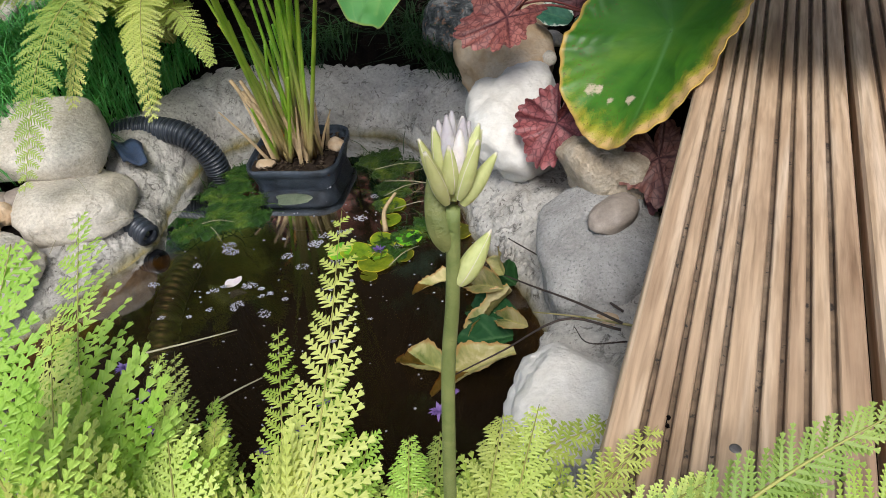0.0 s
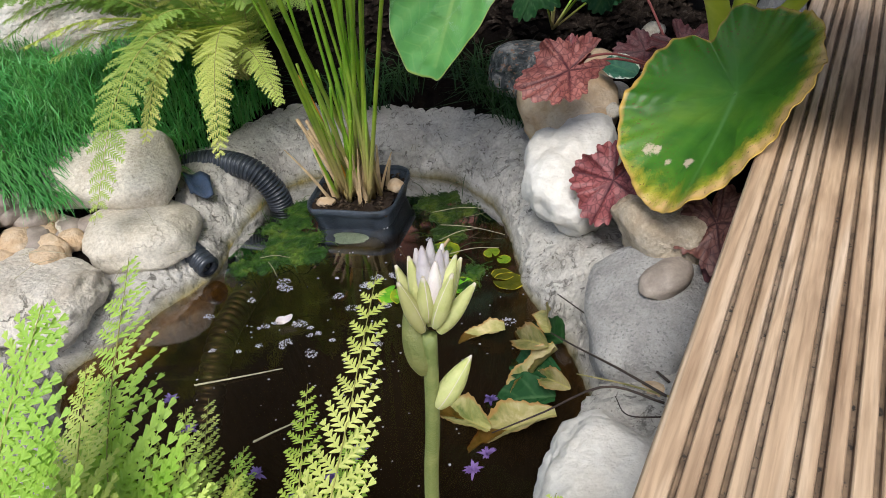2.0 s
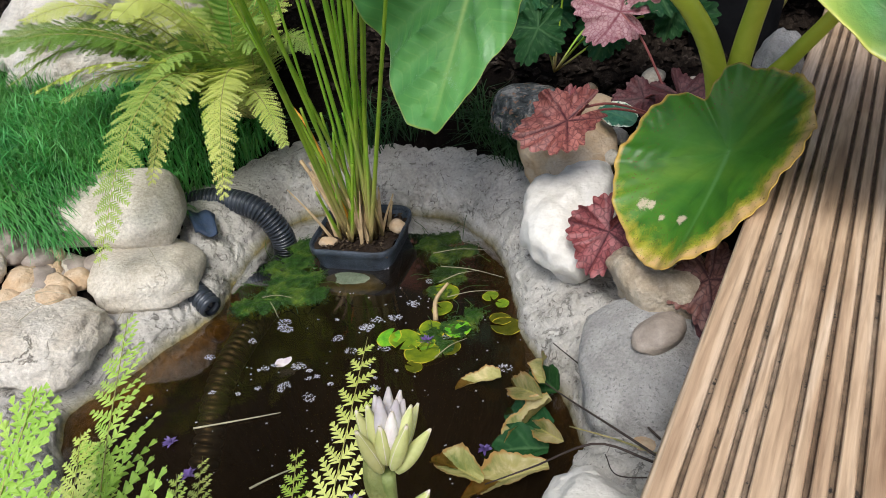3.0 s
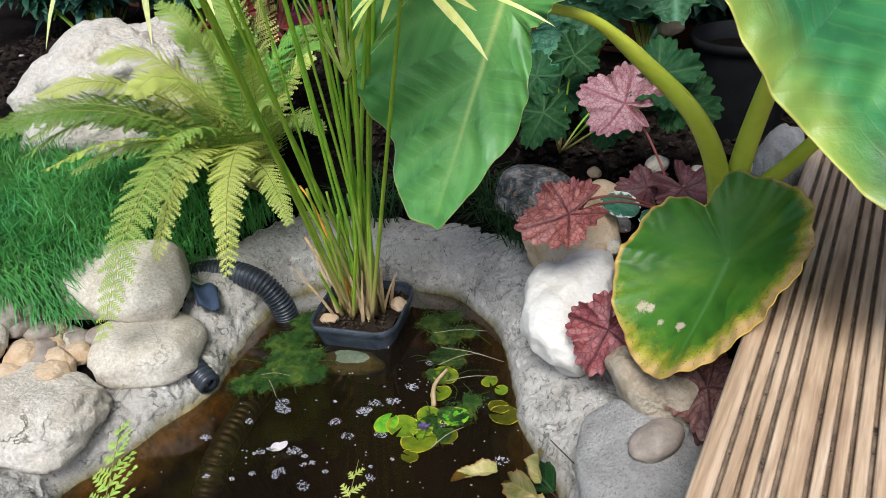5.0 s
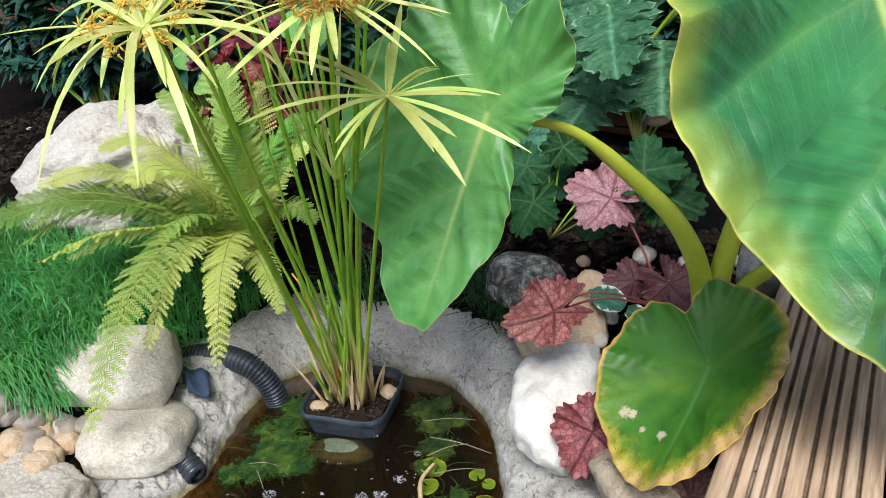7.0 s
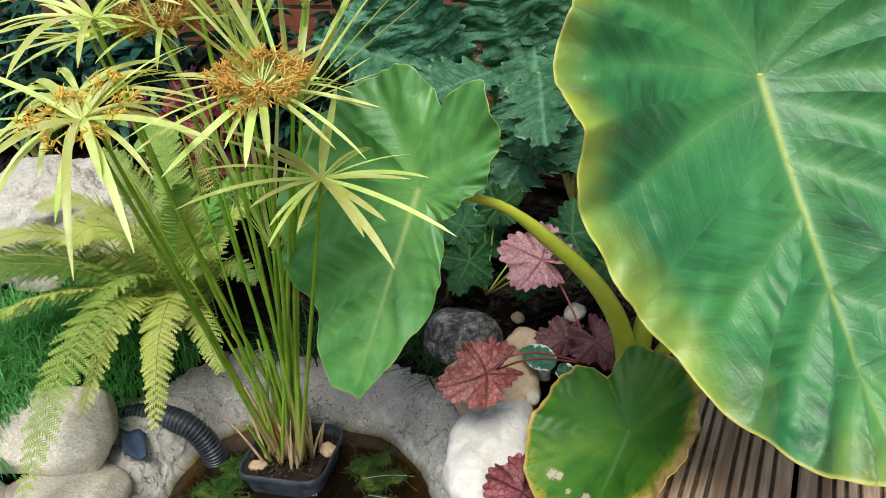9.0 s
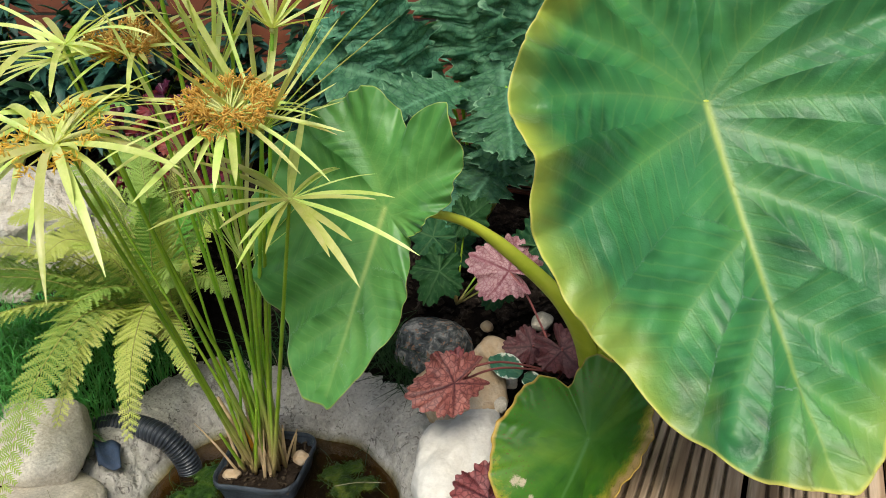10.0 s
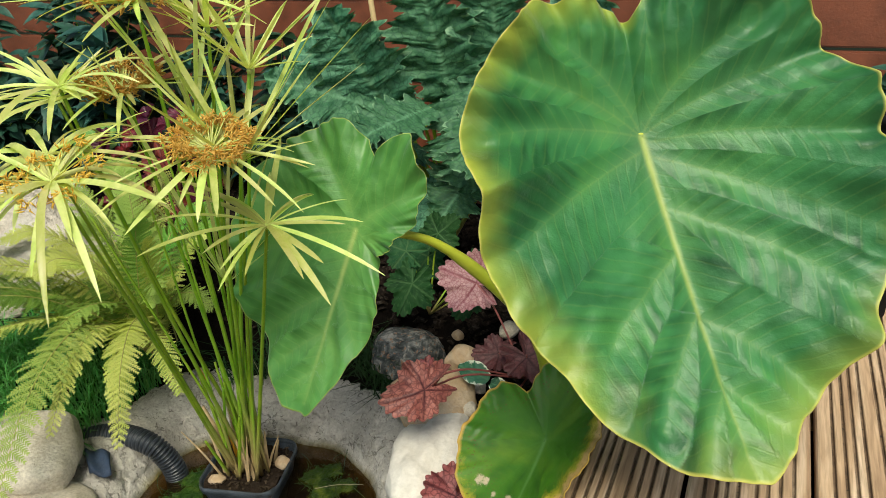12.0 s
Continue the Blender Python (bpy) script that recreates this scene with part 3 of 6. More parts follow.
def build_basin():
    """The cement shell: bed, walls below the water, and the crumbly trowelled rim."""
    s, n = Sheet(), len(SHORE)
    marks = [(-0.30, -0.40), (-0.16, -0.34), (-0.09, -0.24), (-0.045, -0.12), (-0.02, -0.05), (-0.006, -0.015), (0.0, 0.004), (0.008, 0.028), (0.016, 0.046),
             (0.028, 0.060), (0.045, 0.071), (0.07, 0.082), (0.105, 0.090), (0.14, 0.088), (0.18, 0.078), (0.22, 0.045), (0.25, -0.02)]
    rings = [(q.x, q.y) for q in bezier([(d, z, 0) for d, z in marks], 84)]
    ways = [shore_way(i) for i in range(n)]
    pts = []
    for d, z in rings:
        for p, w in zip(SHORE, ways):
            left = smooth01(-p.x, 0.70, 0.77) * (1 - smooth01(p.y, 0.30, 0.42))
            low = 1 - 0.42 * left if z > 0.01 else 1 - 0.55 * left * smooth01(d, -0.12, -0.03)
            right = smooth01(p.x, -0.36, -0.22)
            q = p + w * (d * (1 - 0.25 * left * (d > 0)) * (1 + 0.35 * right * (d > 0.02)))
            if d < -0.04:
                q = p.lerp(CENTRE, min(0.93, -d / 0.42))
            x, y = q.x, q.y
            ridge = abs(noise.noise((x * 24, y * 24, 9.0 + z * 10)))
            crack = abs(noise.noise((x * 11 + 0.6 * noise.noise((x * 50, y * 50, 3)), y * 11, 20.0)))
            k = 0.010 * noise.noise((x * 11, y * 11, 1.0)) + 0.0035 * noise.noise((x * 42, y * 42, 2.0)) + (0.0015 + 0.005 * smooth01(noise.noise((x * 9, y * 9, 6.0)), 0.0, 0.4)) * noise.noise((x * 95, y * 95, 2.0)) + 0.0014 * noise.noise((x * 210, y * 210, 4.0))
            k += -0.0035 * max(0.0, 0.12 - ridge) / 0.12 - 0.009 * max(0.0, 0.045 - crack) / 0.045
            lift = max(0.0, min(1.0, abs(z) / 0.04))
            q += w * ((0.012 * noise.noise((x * 20, y * 20, 7.0 + z * 9)) + 0.006 * noise.noise((x * 60, y * 60, z * 60)) + 0.003 * noise.noise((x * 140, y * 140, z * 140))) * (0.35 + 0.65 * lift))
            h = z * low + k * lift - 0.012 * right * (d > 0.08)
            pts.append((q.x, q.y, min(h, -0.004) if d < -0.005 else h))
    faces = [(r * n + i, r * n + (i + 1) % n, (r + 1) * n + (i + 1) % n, (r + 1) * n + i) for r in range(len(rings) - 1) for i in range(n)]
    faces.append(tuple(range(n))[::-1])
    s.add(pts, faces)
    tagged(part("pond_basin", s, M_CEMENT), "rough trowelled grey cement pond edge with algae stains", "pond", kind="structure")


build_basin()


def build_water():
    s, n = Sheet(), len(SHORE)
    pts = [CENTRE] + [p + shore_way(i) * 0.03 for i, p in enumerate(SHORE)]
    s.add(pts, [(0, 1 + i, 1 + (i + 1) % n) for i in range(n)])
    tagged(part("water", s, M_WATER, smooth=False), "still dark brown pond water reflecting the sky", "water", kind="structure")


build_water()

DECK_Z, BOARD, PITCH = 0.292, 0.143, 0.149
GROOVES = (-0.0505, -0.0365, -0.0245, -0.0115, 0.0095, 0.0225, 0.0365, 0.0515)


def board_mesh(name, y0, y1):
    """A deck board with eight milled grooves and eased edges."""
    half, deep, wide = BOARD / 2, 0.0050, 0.0042
    top = [(-half, -0.006, 0), (-half + 0.002, -0.0015, 0), (-half + 0.005, 0, 0)]
    for g in GROOVES:
        top += [(g - wide / 2 - 0.0012, 0, 0), (g - wide / 2, -0.001, 0.5), (g - wide / 3, -deep, 1), (g + wide / 3, -deep, 1), (g + wide / 2, -0.001, 0.5), (g + wide / 2 + 0.0012, 0, 0)]
    top += [(half - 0.005, 0, 0), (half - 0.002, -0.0015, 0), (half, -0.006, 0), (half - 0.001, -0.028, 0), (-half + 0.001, -0.028, 0)]
    s, k, rows = Sheet(), len(top), 14
    pts, val = [], []
    for j in range(rows + 1):
        y = y0 + (y1 - y0) * j / rows
        for x, z, g in top:
            pts.append((x + 0.0008 * noise.noise((y * 4, x * 9, 0)), y, z + 0.0006 * noise.noise((y * 5, x * 20, 3))))
            val.append(g)
    faces = [(j * k + i, j * k + (i + 1) % k, (j + 1) * k + (i + 1) % k, (j + 1) * k + i) for j in range(rows) for i in range(k)]
    faces += [tuple(range(k))[::-1], tuple(rows * k + i for i in range(k))]
    s.add(pts, [f[::-1] for f in faces], groove=val)
    return s.mesh(name, M_DECK, smooth=False)


def build_deck():
    deck = thing("deck", (0, 0, DECK_Z), "grooved pale brown softwood deck beside the pond", "deck", kind="structure")
    me = board_mesh("deck_board", -1.2, 1.32)
    for i in range(9):
        ob = part("deck_board", me, M_DECK, deck)
        ob.matrix_basis = pose(BOARD / 2 + 0.001 + i * PITCH, 0, rnd(-0.0008, 0.0008), 0, 0, 0)
        ob.matrix_parent_inverse = Matrix.Identity(4)
    for y in (-0.9, -0.35, 0.25, 0.80, 1.25):
        s = Sheet()
        bm = bmesh.new()
        bmesh.ops.create_cube(bm, size=1, matrix=Matrix.Translation((0.70, y, DECK_Z - 0.085)) @ Matrix.Diagonal((1.26, 0.045, 0.11, 1)))
        bmesh.ops.bevel(bm, geom=bm.edges[:], offset=0.003, segments=1, affect="EDGES")
        s.add([v.co.copy() for v in bm.verts], [[v.index for v in f.verts] for f in bm.faces])
        bm.free()
        part("joist", s, M_DECK, deck, "dark joist under the boards", smooth=False)
    for x, y in ((0.072, -0.1475), (0.22, -0.145)):
        s = Sheet()
        tube(s, [vec(x, y, DECK_Z - 0.004), vec(x, y, DECK_Z + 0.0006), vec(x, y, DECK_Z + 0.0010)], [0.0034, 0.0034, 0.0022], 12)
        part("screw_head", s, M_SCREW, deck, "dull steel screw head")
    for x, y, r in ((0.029, 0.013, 0.0024), (0.104, 0.014, 0.002), (0.034, -0.137, 0.0026), (0.055, -0.06, 0.0014), (0.077, 0.09, 0.0014), (0.028, 0.11, 0.002), (0.104, -0.09, 0.0016)):
        s = Sheet()
        for k in range(9):
            c = vec(x + rnd(-0.5, 0.5) * r, y + rnd(-1.6, 1.6) * r, DECK_Z - 0.0028)
            tube(s, [c, c + vec(rnd(-1, 1) * r * 0.2, rnd(-1, 1) * r * 0.4, r * 0.5), c + vec(0, rnd(-1, 1) * r * 0.3, r * rnd(0.6, 1.0))], [r * 0.45, r * 0.4, r * 0.12], 6)
        tagged(part("grit_clump", s, M_SOIL), "dark crumb of soil lodged in a deck groove", "grit", "crumbs in the grooves")


build_deck()


def build_fence():
    fence = thing("fence", (0, 1.52, 0.1), "red-brown stained garden fence of horizontal boards", "fence", kind="structure")
    s = Sheet()
    bm = bmesh.new()
    bmesh.ops.create_cube(bm, size=1, matrix=Matrix.Diagonal((6.0, 0.02, 0.104, 1)))
    bmesh.ops.bevel(bm, geom=[e for e in bm.edges if abs((e.verts[0].co - e.verts[1].co).normalized().x) > 0.9], offset=0.004, segments=2, affect="EDGES")
    s.add([v.co.copy() for v in bm.verts], [[v.index for v in f.verts] for f in bm.faces])
    bm.free()
    me = s.mesh("fence_board", M_FENCE, smooth=False)
    for i in range(8):
        ob = part("fence_board", me, M_FENCE, fence)
        ob.matrix_parent_inverse = Matrix.Identity(4)
        ob.matrix_basis = pose(-0.6, 0.004 * (i % 2), 0.06 + 0.111 * i, 0, 0, rnd(-0.1, 0.1))
    for x in (-2.2, -0.35, 1.4):
        s = Sheet()
        tube(s, [vec(x, 1.58, 0.0), vec(x, 1.58, 1.04)], 0.05, 4)
        part("post", s, M_FENCE, fence, smooth=False)


build_fence()


def build_backdrop():
    """A tall dark sheet, added unseen behind the fence: it closes the garden and darkens the water's reflection."""
    s, nx, nz = Sheet(), 70, 24
    pts = []
    for j in range(nz + 1):
        for i in range(nx + 1):
            x, z = -7 + 14 * i / nx, 0.1 + 9.0 * j / nz
            pts.append((x, 2.3 + 0.25 * noise.noise((x * 1.3, z * 1.3, 1)) + 0.12 * noise.noise((x * 5, z * 5, 2)) + 0.008 * z * z, z + 0.2 * noise.noise((x, z, 5))))
    s.add(pts, [(j * (nx + 1) + i, j * (nx + 1) + i + 1, (j + 1) * (nx + 1) + i + 1, (j + 1) * (nx + 1) + i) for j in range(nz) for i in range(nx)])
    tagged(part("backdrop", s, M_BACKDROP), "added dark backdrop beyond the fence, keeping sky out of the water's reflection", "hedge", kind="structure")


build_backdrop()


# ---- stones ----
def stone(name, place, size, turn, material, label, group="", seed=0, flat=0.0, rough=0.06, tilt=(0, 0), lobes=(), detail=4, category="stone"):
    """A worn stone: a blob squared a little, dented by noise. place is its centre."""
    bm = bmesh.new()
    bmesh.ops.create_icosphere(bm, subdivisions=detail, radius=1)
    pts = []
    for v in bm.verts:
        d = v.co.normalized()
        p = Vector([math.copysign(abs(c) ** (1 - 0.35 * flat), c) for c in d])
        k = 1 + 0.22 * noise.noise(d * 1.1 + Vector((seed * 3.1, 0, 0))) + rough * 1.6 * noise.noise(d * 2.6 + Vector((0, seed * 2.7, 0)))
        k += rough * 0.5 * noise.noise(d * 7 + Vector((0, 0, seed))) + rough * 0.25 * noise.noise(d * 19 + Vector((seed, 0, 0))) + 0.010 * noise.noise(d * 40 + Vector((seed, 0, 0)))
        k -= 0.05 * rough / 0.06 * max(0.0, 0.10 - abs(noise.noise(d * 1.9 + Vector((0, seed, 5)))) ) * 3
        for (lx, ly, lz), amount in lobes:
            k += amount * max(0.0, d.dot(Vector((lx, ly, lz)).normalized())) ** 6
        pts.append(Vector((p.x * size[0], p.y * size[1], p.z * size[2])) * (k / 2))
    s = Sheet()
    s.add(pts, [[v.index for v in f.verts] for f in bm.faces])
    bm.free()
    ob = part(name, s, material)
    ob.matrix_basis = pose(*place, tilt[0], tilt[1], turn)
    return tagged(ob, label, category, group)


stone("flat_stone", (-0.965, 0.275, 0.133), (0.228, 0.185, 0.086), 25, M_BUFF, "smooth buff flat boulder at the edge of the lawn", "shore boulders", 1, 0.7, 0.04, (4, 6))
stone("flat_stone", (-0.853, 0.212, 0.068), (0.162, 0.160, 0.075), 40, M_BUFF, "pale flat boulder overhanging the pond ledge", "shore boulders", 2, 0.85, 0.04, (-5, 4))
stone("flat_stone", (-0.880, 0.030, 0.068), (0.195, 0.18, 0.095), 20, M_PALE, "cream cracked boulder on the cement ledge", "shore boulders", 3, 0.5, 0.08, (-6, 6), (), 5)
stone("lobed_stone", (-0.25, 0.50, 0.115), (0.125, 0.20, 0.135), 10, M_WHITE, "white lumpy limestone on the cement rim", "", 5, 0.2, 0.075, (0, 0), [((-0.9, 0.3, 0.3), 0.34), ((0.2, -1, 0.1), 0.30), ((0.4, 0.8, 0.6), 0.25), ((-0.5, -0.6, 0.5), 0.15)], 5)
stone("tan_rock", (-0.315, 0.645, 0.150), (0.16, 0.13, 0.125), -15, M_TAN, "tan and rust rock under red heuchera leaves", "", 7, 0.5, 0.08)
stone("grey_boulder", (-0.080, 0.284, 0.066), (0.155, 0.21, 0.135), 15, M_GREY, "grey granite boulder beside the deck", "", 8, 0.5, 0.05, (8, -6))
stone("river_pebble", (-0.066, 0.280, 0.137), (0.046, 0.068, 0.036), -30, M_PEBBLE, "smooth brown-grey pebble lying on the granite boulder", "", 9, 0.2, 0.03, (8, 0))
stone("brown_rock", (-0.092, 0.366, 0.146), (0.13, 0.10, 0.09), -25, M_BUFFROCK, "pale buff rock beneath the yellowing taro leaf", "", 10, 0.4, 0.06)
stone("white_boulder", (-0.060, 0.040, 0.046), (0.135, 0.18, 0.10), 10, M_WHITE, "white boulder at the near corner of the deck", "", 11, 0.4, 0.08, (0, 0), (), 5)
stone("pink_pebble", (-0.045, 0.165, 0.055), (0.05, 0.06, 0.04), 30, M_TAN, "pinkish pebble wedged beside the deck", "", 12, 0.2, 0.04)
stone("speckled_rock", (-0.43, 0.765, 0.160), (0.14, 0.12, 0.10), 20, M_SPECK, "dark speckled rock in the planting bed", "", 13, 0.4, 0.06)
stone("round_cobble", (-0.292, 0.735, 0.190), (0.07, 0.065, 0.05), 0, M_TAN, "round brown cobble in the bed", "bed cobbles", 14, 0.2, 0.04)
stone("deck_rock", (-0.035, 0.80, 0.250), (0.075, 0.13, 0.125), 10, M_GREY, "grey rock standing by the deck edge", "", 15, 0.3, 0.1)
stone("garden_rock", (-1.42, 0.67, 0.275), (0.42, 0.30, 0.26), 35, M_ROUGH, "large rough cream rock beside the lawn", "", 16, 0.6, 0.16, (10, -18), (), 5)
for i, (x, y, z, r) in enumerate([(-0.226, 0.813, 0.225, 0.036), (-0.16, 0.83, 0.215, 0.026), (-0.255, 0.60, 0.165, 0.034), (-0.235, 0.62, 0.17, 0.026),
                                  (-0.245, 0.68, 0.175, 0.03), (-0.33, 0.80, 0.2, 0.022), (-0.09, 0.86, 0.22, 0.024), (-2.1, 0.9, 0.24, 0.04), (-1.75, 0.95, 0.235, 0.035)]):
    stone("bed_pebble", (x, y, z), (r * 1.4, r, r * 0.8), rnd(0, 180), (M_BUFF, M_PALE, M_TAN)[i % 3], "small rounded pebble on the soil", "bed pebbles", 20 + i, 0.1, 0.03, detail=3, category="pebble")
for i in range(24):
    x, y = -1.075 + 0.034 * (i % 6) + rnd(-0.012, 0.012), 0.015 + 0.030 * (i // 6) + rnd(-0.01, 0.01) + 0.012 * (i % 6)
    r = rnd(0.030, 0.052)
    stone("shore_pebble", (x, y, ground_height(x, y) + rnd(0.004, 0.016)), (r * 1.3, r, r * 0.85), rnd(0, 180), (M_BUFF, M_TAN, M_PEBBLE, M_TAN)[i % 4], "rounded tan pebble packed beside the lawn", "pebbles by the lawn", 40 + i, 0.4, 0.10, (rnd(-20, 20), rnd(-20, 20)), detail=3, category="pebble")


for i in range(26):
    x, y = rnd(-1.09, -0.915), rnd(0.085, 0.185)
    r = rnd(0.022, 0.044)
    stone("shore_pebble", (x, y, ground_height(x, y) + rnd(0.0, 0.012)), (r * 1.35, r, r * 0.8), rnd(0, 180), (M_PEBBLE, M_TAN, M_BUFF, M_PEBBLE)[i % 4], "rounded brown pebble packed beside the lawn", "pebbles by the lawn", 140 + i, 0.5, 0.12, (rnd(-25, 25), rnd(-25, 25)), detail=3, category="pebble")
# ---- leaf builders ----
def loop_value(profile, a):
    """A smooth closed curve through (degrees, value) pairs."""
    ks = sorted(profile)
    ks = [(ks[-1][0] - 360, ks[-1][1])] + ks + [(ks[0][0] + 360, ks[0][1])]
    for (a0, r0), (a1, r1) in zip(ks, ks[1:]):
        if a0 <= a <= a1:
            t = (a - a0) / max(1e-6, a1 - a0)
            t = 0.5 * t + 0.5 * t * t * (3 - 2 * t)
            return r0 + (r1 - r0) * t
    return ks[1][1]


def heart_blade(c, m, left, n, profile, ribs, cup=0.0, wave=0.0, relief=0.004, rings=100, segs=600, droop=0.0, wide=0.0015, seed=0.0, fold=0.0, burnt=-60, scars=(), crimp=0.3, swell=0.0):
    """A broad leaf round its petiole: profile is its outline, ribs lie in its plane as (start along the midrib, degrees, length)."""
    mid = loop_value(profile, 0.0)
    deg = -180 + 360 * np.arange(segs) / segs
    a = np.radians(deg)[None, :]
    rad = ((np.arange(rings + 1) / rings) ** 0.85)[:, None]
    R = np.array([loop_value(profile, d) for d in deg])[None, :] * (1 + rad**3 * np.array([0.016 * noise.noise((math.cos(math.radians(d)) * 4, math.sin(math.radians(d)) * 4, seed)) + 0.010 * noise.noise((math.cos(math.radians(d)) * 14, math.sin(math.radians(d)) * 14, seed)) for d in deg])[None, :])
    x, y = R * rad * np.sin(a), R * rad * np.cos(a)
    near, vein, fan, turned = np.full(x.shape, 9.0), np.zeros(x.shape), np.zeros(x.shape), np.zeros(x.shape)
    for start, turn, length in ribs:
        p = np.array((0.0, start * mid))
        for k in range(8):
            b = math.radians(turn) * (1 - 0.035 * k)
            d = np.array((math.sin(b), math.cos(b))) * (length / 8)
            t = np.clip(((x - p[0]) * d[0] + (y - p[1]) * d[1]) / (d @ d), 0, 1)
            dist = np.hypot(x - p[0] - t * d[0], y - p[1] - t * d[1])
            w = wide * (2.8 if turn == ribs[0][1] and start == 0 else 1.7) * (1 - 0.08 * k)
            vein = np.maximum(vein, (1.0 if turn == ribs[0][1] and start == 0 else 0.20) * (1 - 0.09 * k) * np.exp(-((dist / w) ** 2)))
            vein = np.maximum(vein, 0.09 * (1 - 0.1 * k) * np.exp(-((dist / (w * 5.0)) ** 2)))
            fan = np.where(dist < near, (k + t) * length / 8, fan)
            turned = np.where(dist < near, turn, turned)
            near = np.minimum(near, dist)
            p = p + d
    fine = np.array([[noise.noise((u * 26, v * 26, seed)) + 0.5 * noise.noise((u * 60, v * 60, seed + 3)) for u, v in zip(ur, vr)] for ur, vr in zip(x, y)])
    drift = np.array([[noise.noise((u * 9, v * 9, seed + 8)) for u, v in zip(ur, vr)] for ur, vr in zip(x, y)])
    h = (0.55 * relief * (1 - np.exp(-((near / 0.016) ** 2))) + swell * (1 - np.exp(-((near / 0.045) ** 2))) * (1 + 1.1 * drift)) * np.minimum(1, rad * 3) + relief * 0.5 * fine * rad
    out = np.clip((rad - 0.25) / 0.5, 0, 1)
    nerve = fan - 0.62 * near
    patch = np.array([[noise.noise((u * 11 + 5, v * 11, seed + 11)) for u, v in zip(ur, vr)] for ur, vr in zip(x, y)])
    streak = np.array([[noise.noise((a1 * 14 + b1, c1 * 75, seed + 2)) for a1, b1, c1 in zip(ar, br, cr)] for ar, br, cr in zip(near, turned, nerve)])
    puff = np.clip(2.4 * patch + 0.05, 0, 1) * np.clip(0.75 + 3 * x, 0.3, 1.4) * np.exp(-((near / 0.045) ** 2)) * np.clip((near - 0.003) / 0.010, 0, 1) * np.clip((rad - 0.12) / 0.3, 0, 1)
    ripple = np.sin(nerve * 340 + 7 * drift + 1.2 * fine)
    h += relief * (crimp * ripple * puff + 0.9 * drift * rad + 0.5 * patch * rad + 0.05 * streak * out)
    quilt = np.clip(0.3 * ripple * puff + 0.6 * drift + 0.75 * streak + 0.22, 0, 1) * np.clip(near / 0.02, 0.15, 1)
    burnt = rad**2.6 * (0.60 + 0.38 * np.cos(a - math.radians(burnt)))
    scar = np.zeros(x.shape)
    for sx, sy, sr in scars:
        scar = np.maximum(scar, 0.9 * np.exp(-((x - sx) ** 2 + (y - sy) ** 2) / (sr * sr)))
    h += cup * rad**1.3 * (0.4 + 0.6 * np.abs(np.sin(a))) + wave * rad**3 * np.sin(a * 5 + seed) + 0.8 * wave * rad**4 * np.sin(a * 13 + 2 * seed) + 0.35 * wave * rad**6 * np.sin(a * 37 + seed)
    h += fold * 0.5 * (np.sqrt(x * x + 0.0012) - x) - droop * np.maximum(0.0, y / mid) ** 2
    pts = np.array(c)[None, None] + x[..., None] * np.array(left) + y[..., None] * np.array(m) + h[..., None] * np.array(n)
    edge = np.broadcast_to(rad, x.shape)
    side = np.broadcast_to(np.clip(0.5 + x / (2 * mid), 0, 1), x.shape)
    s = Sheet()
    faces = [(j * segs + k, j * segs + (k + 1) % segs, (j + 1) * segs + (k + 1) % segs, (j + 1) * segs + k) for j in range(rings) for k in range(segs)]
    s.add(pts.reshape(-1, 3).tolist(), faces, vein=vein.ravel().tolist(), edge=edge.ravel().tolist(), side=side.ravel().tolist(), quilt=quilt.ravel().tolist(), burn=np.broadcast_to(burnt, x.shape).ravel().tolist(), scar=scar.ravel().tolist(), nerve=nerve.ravel().tolist())
    return s


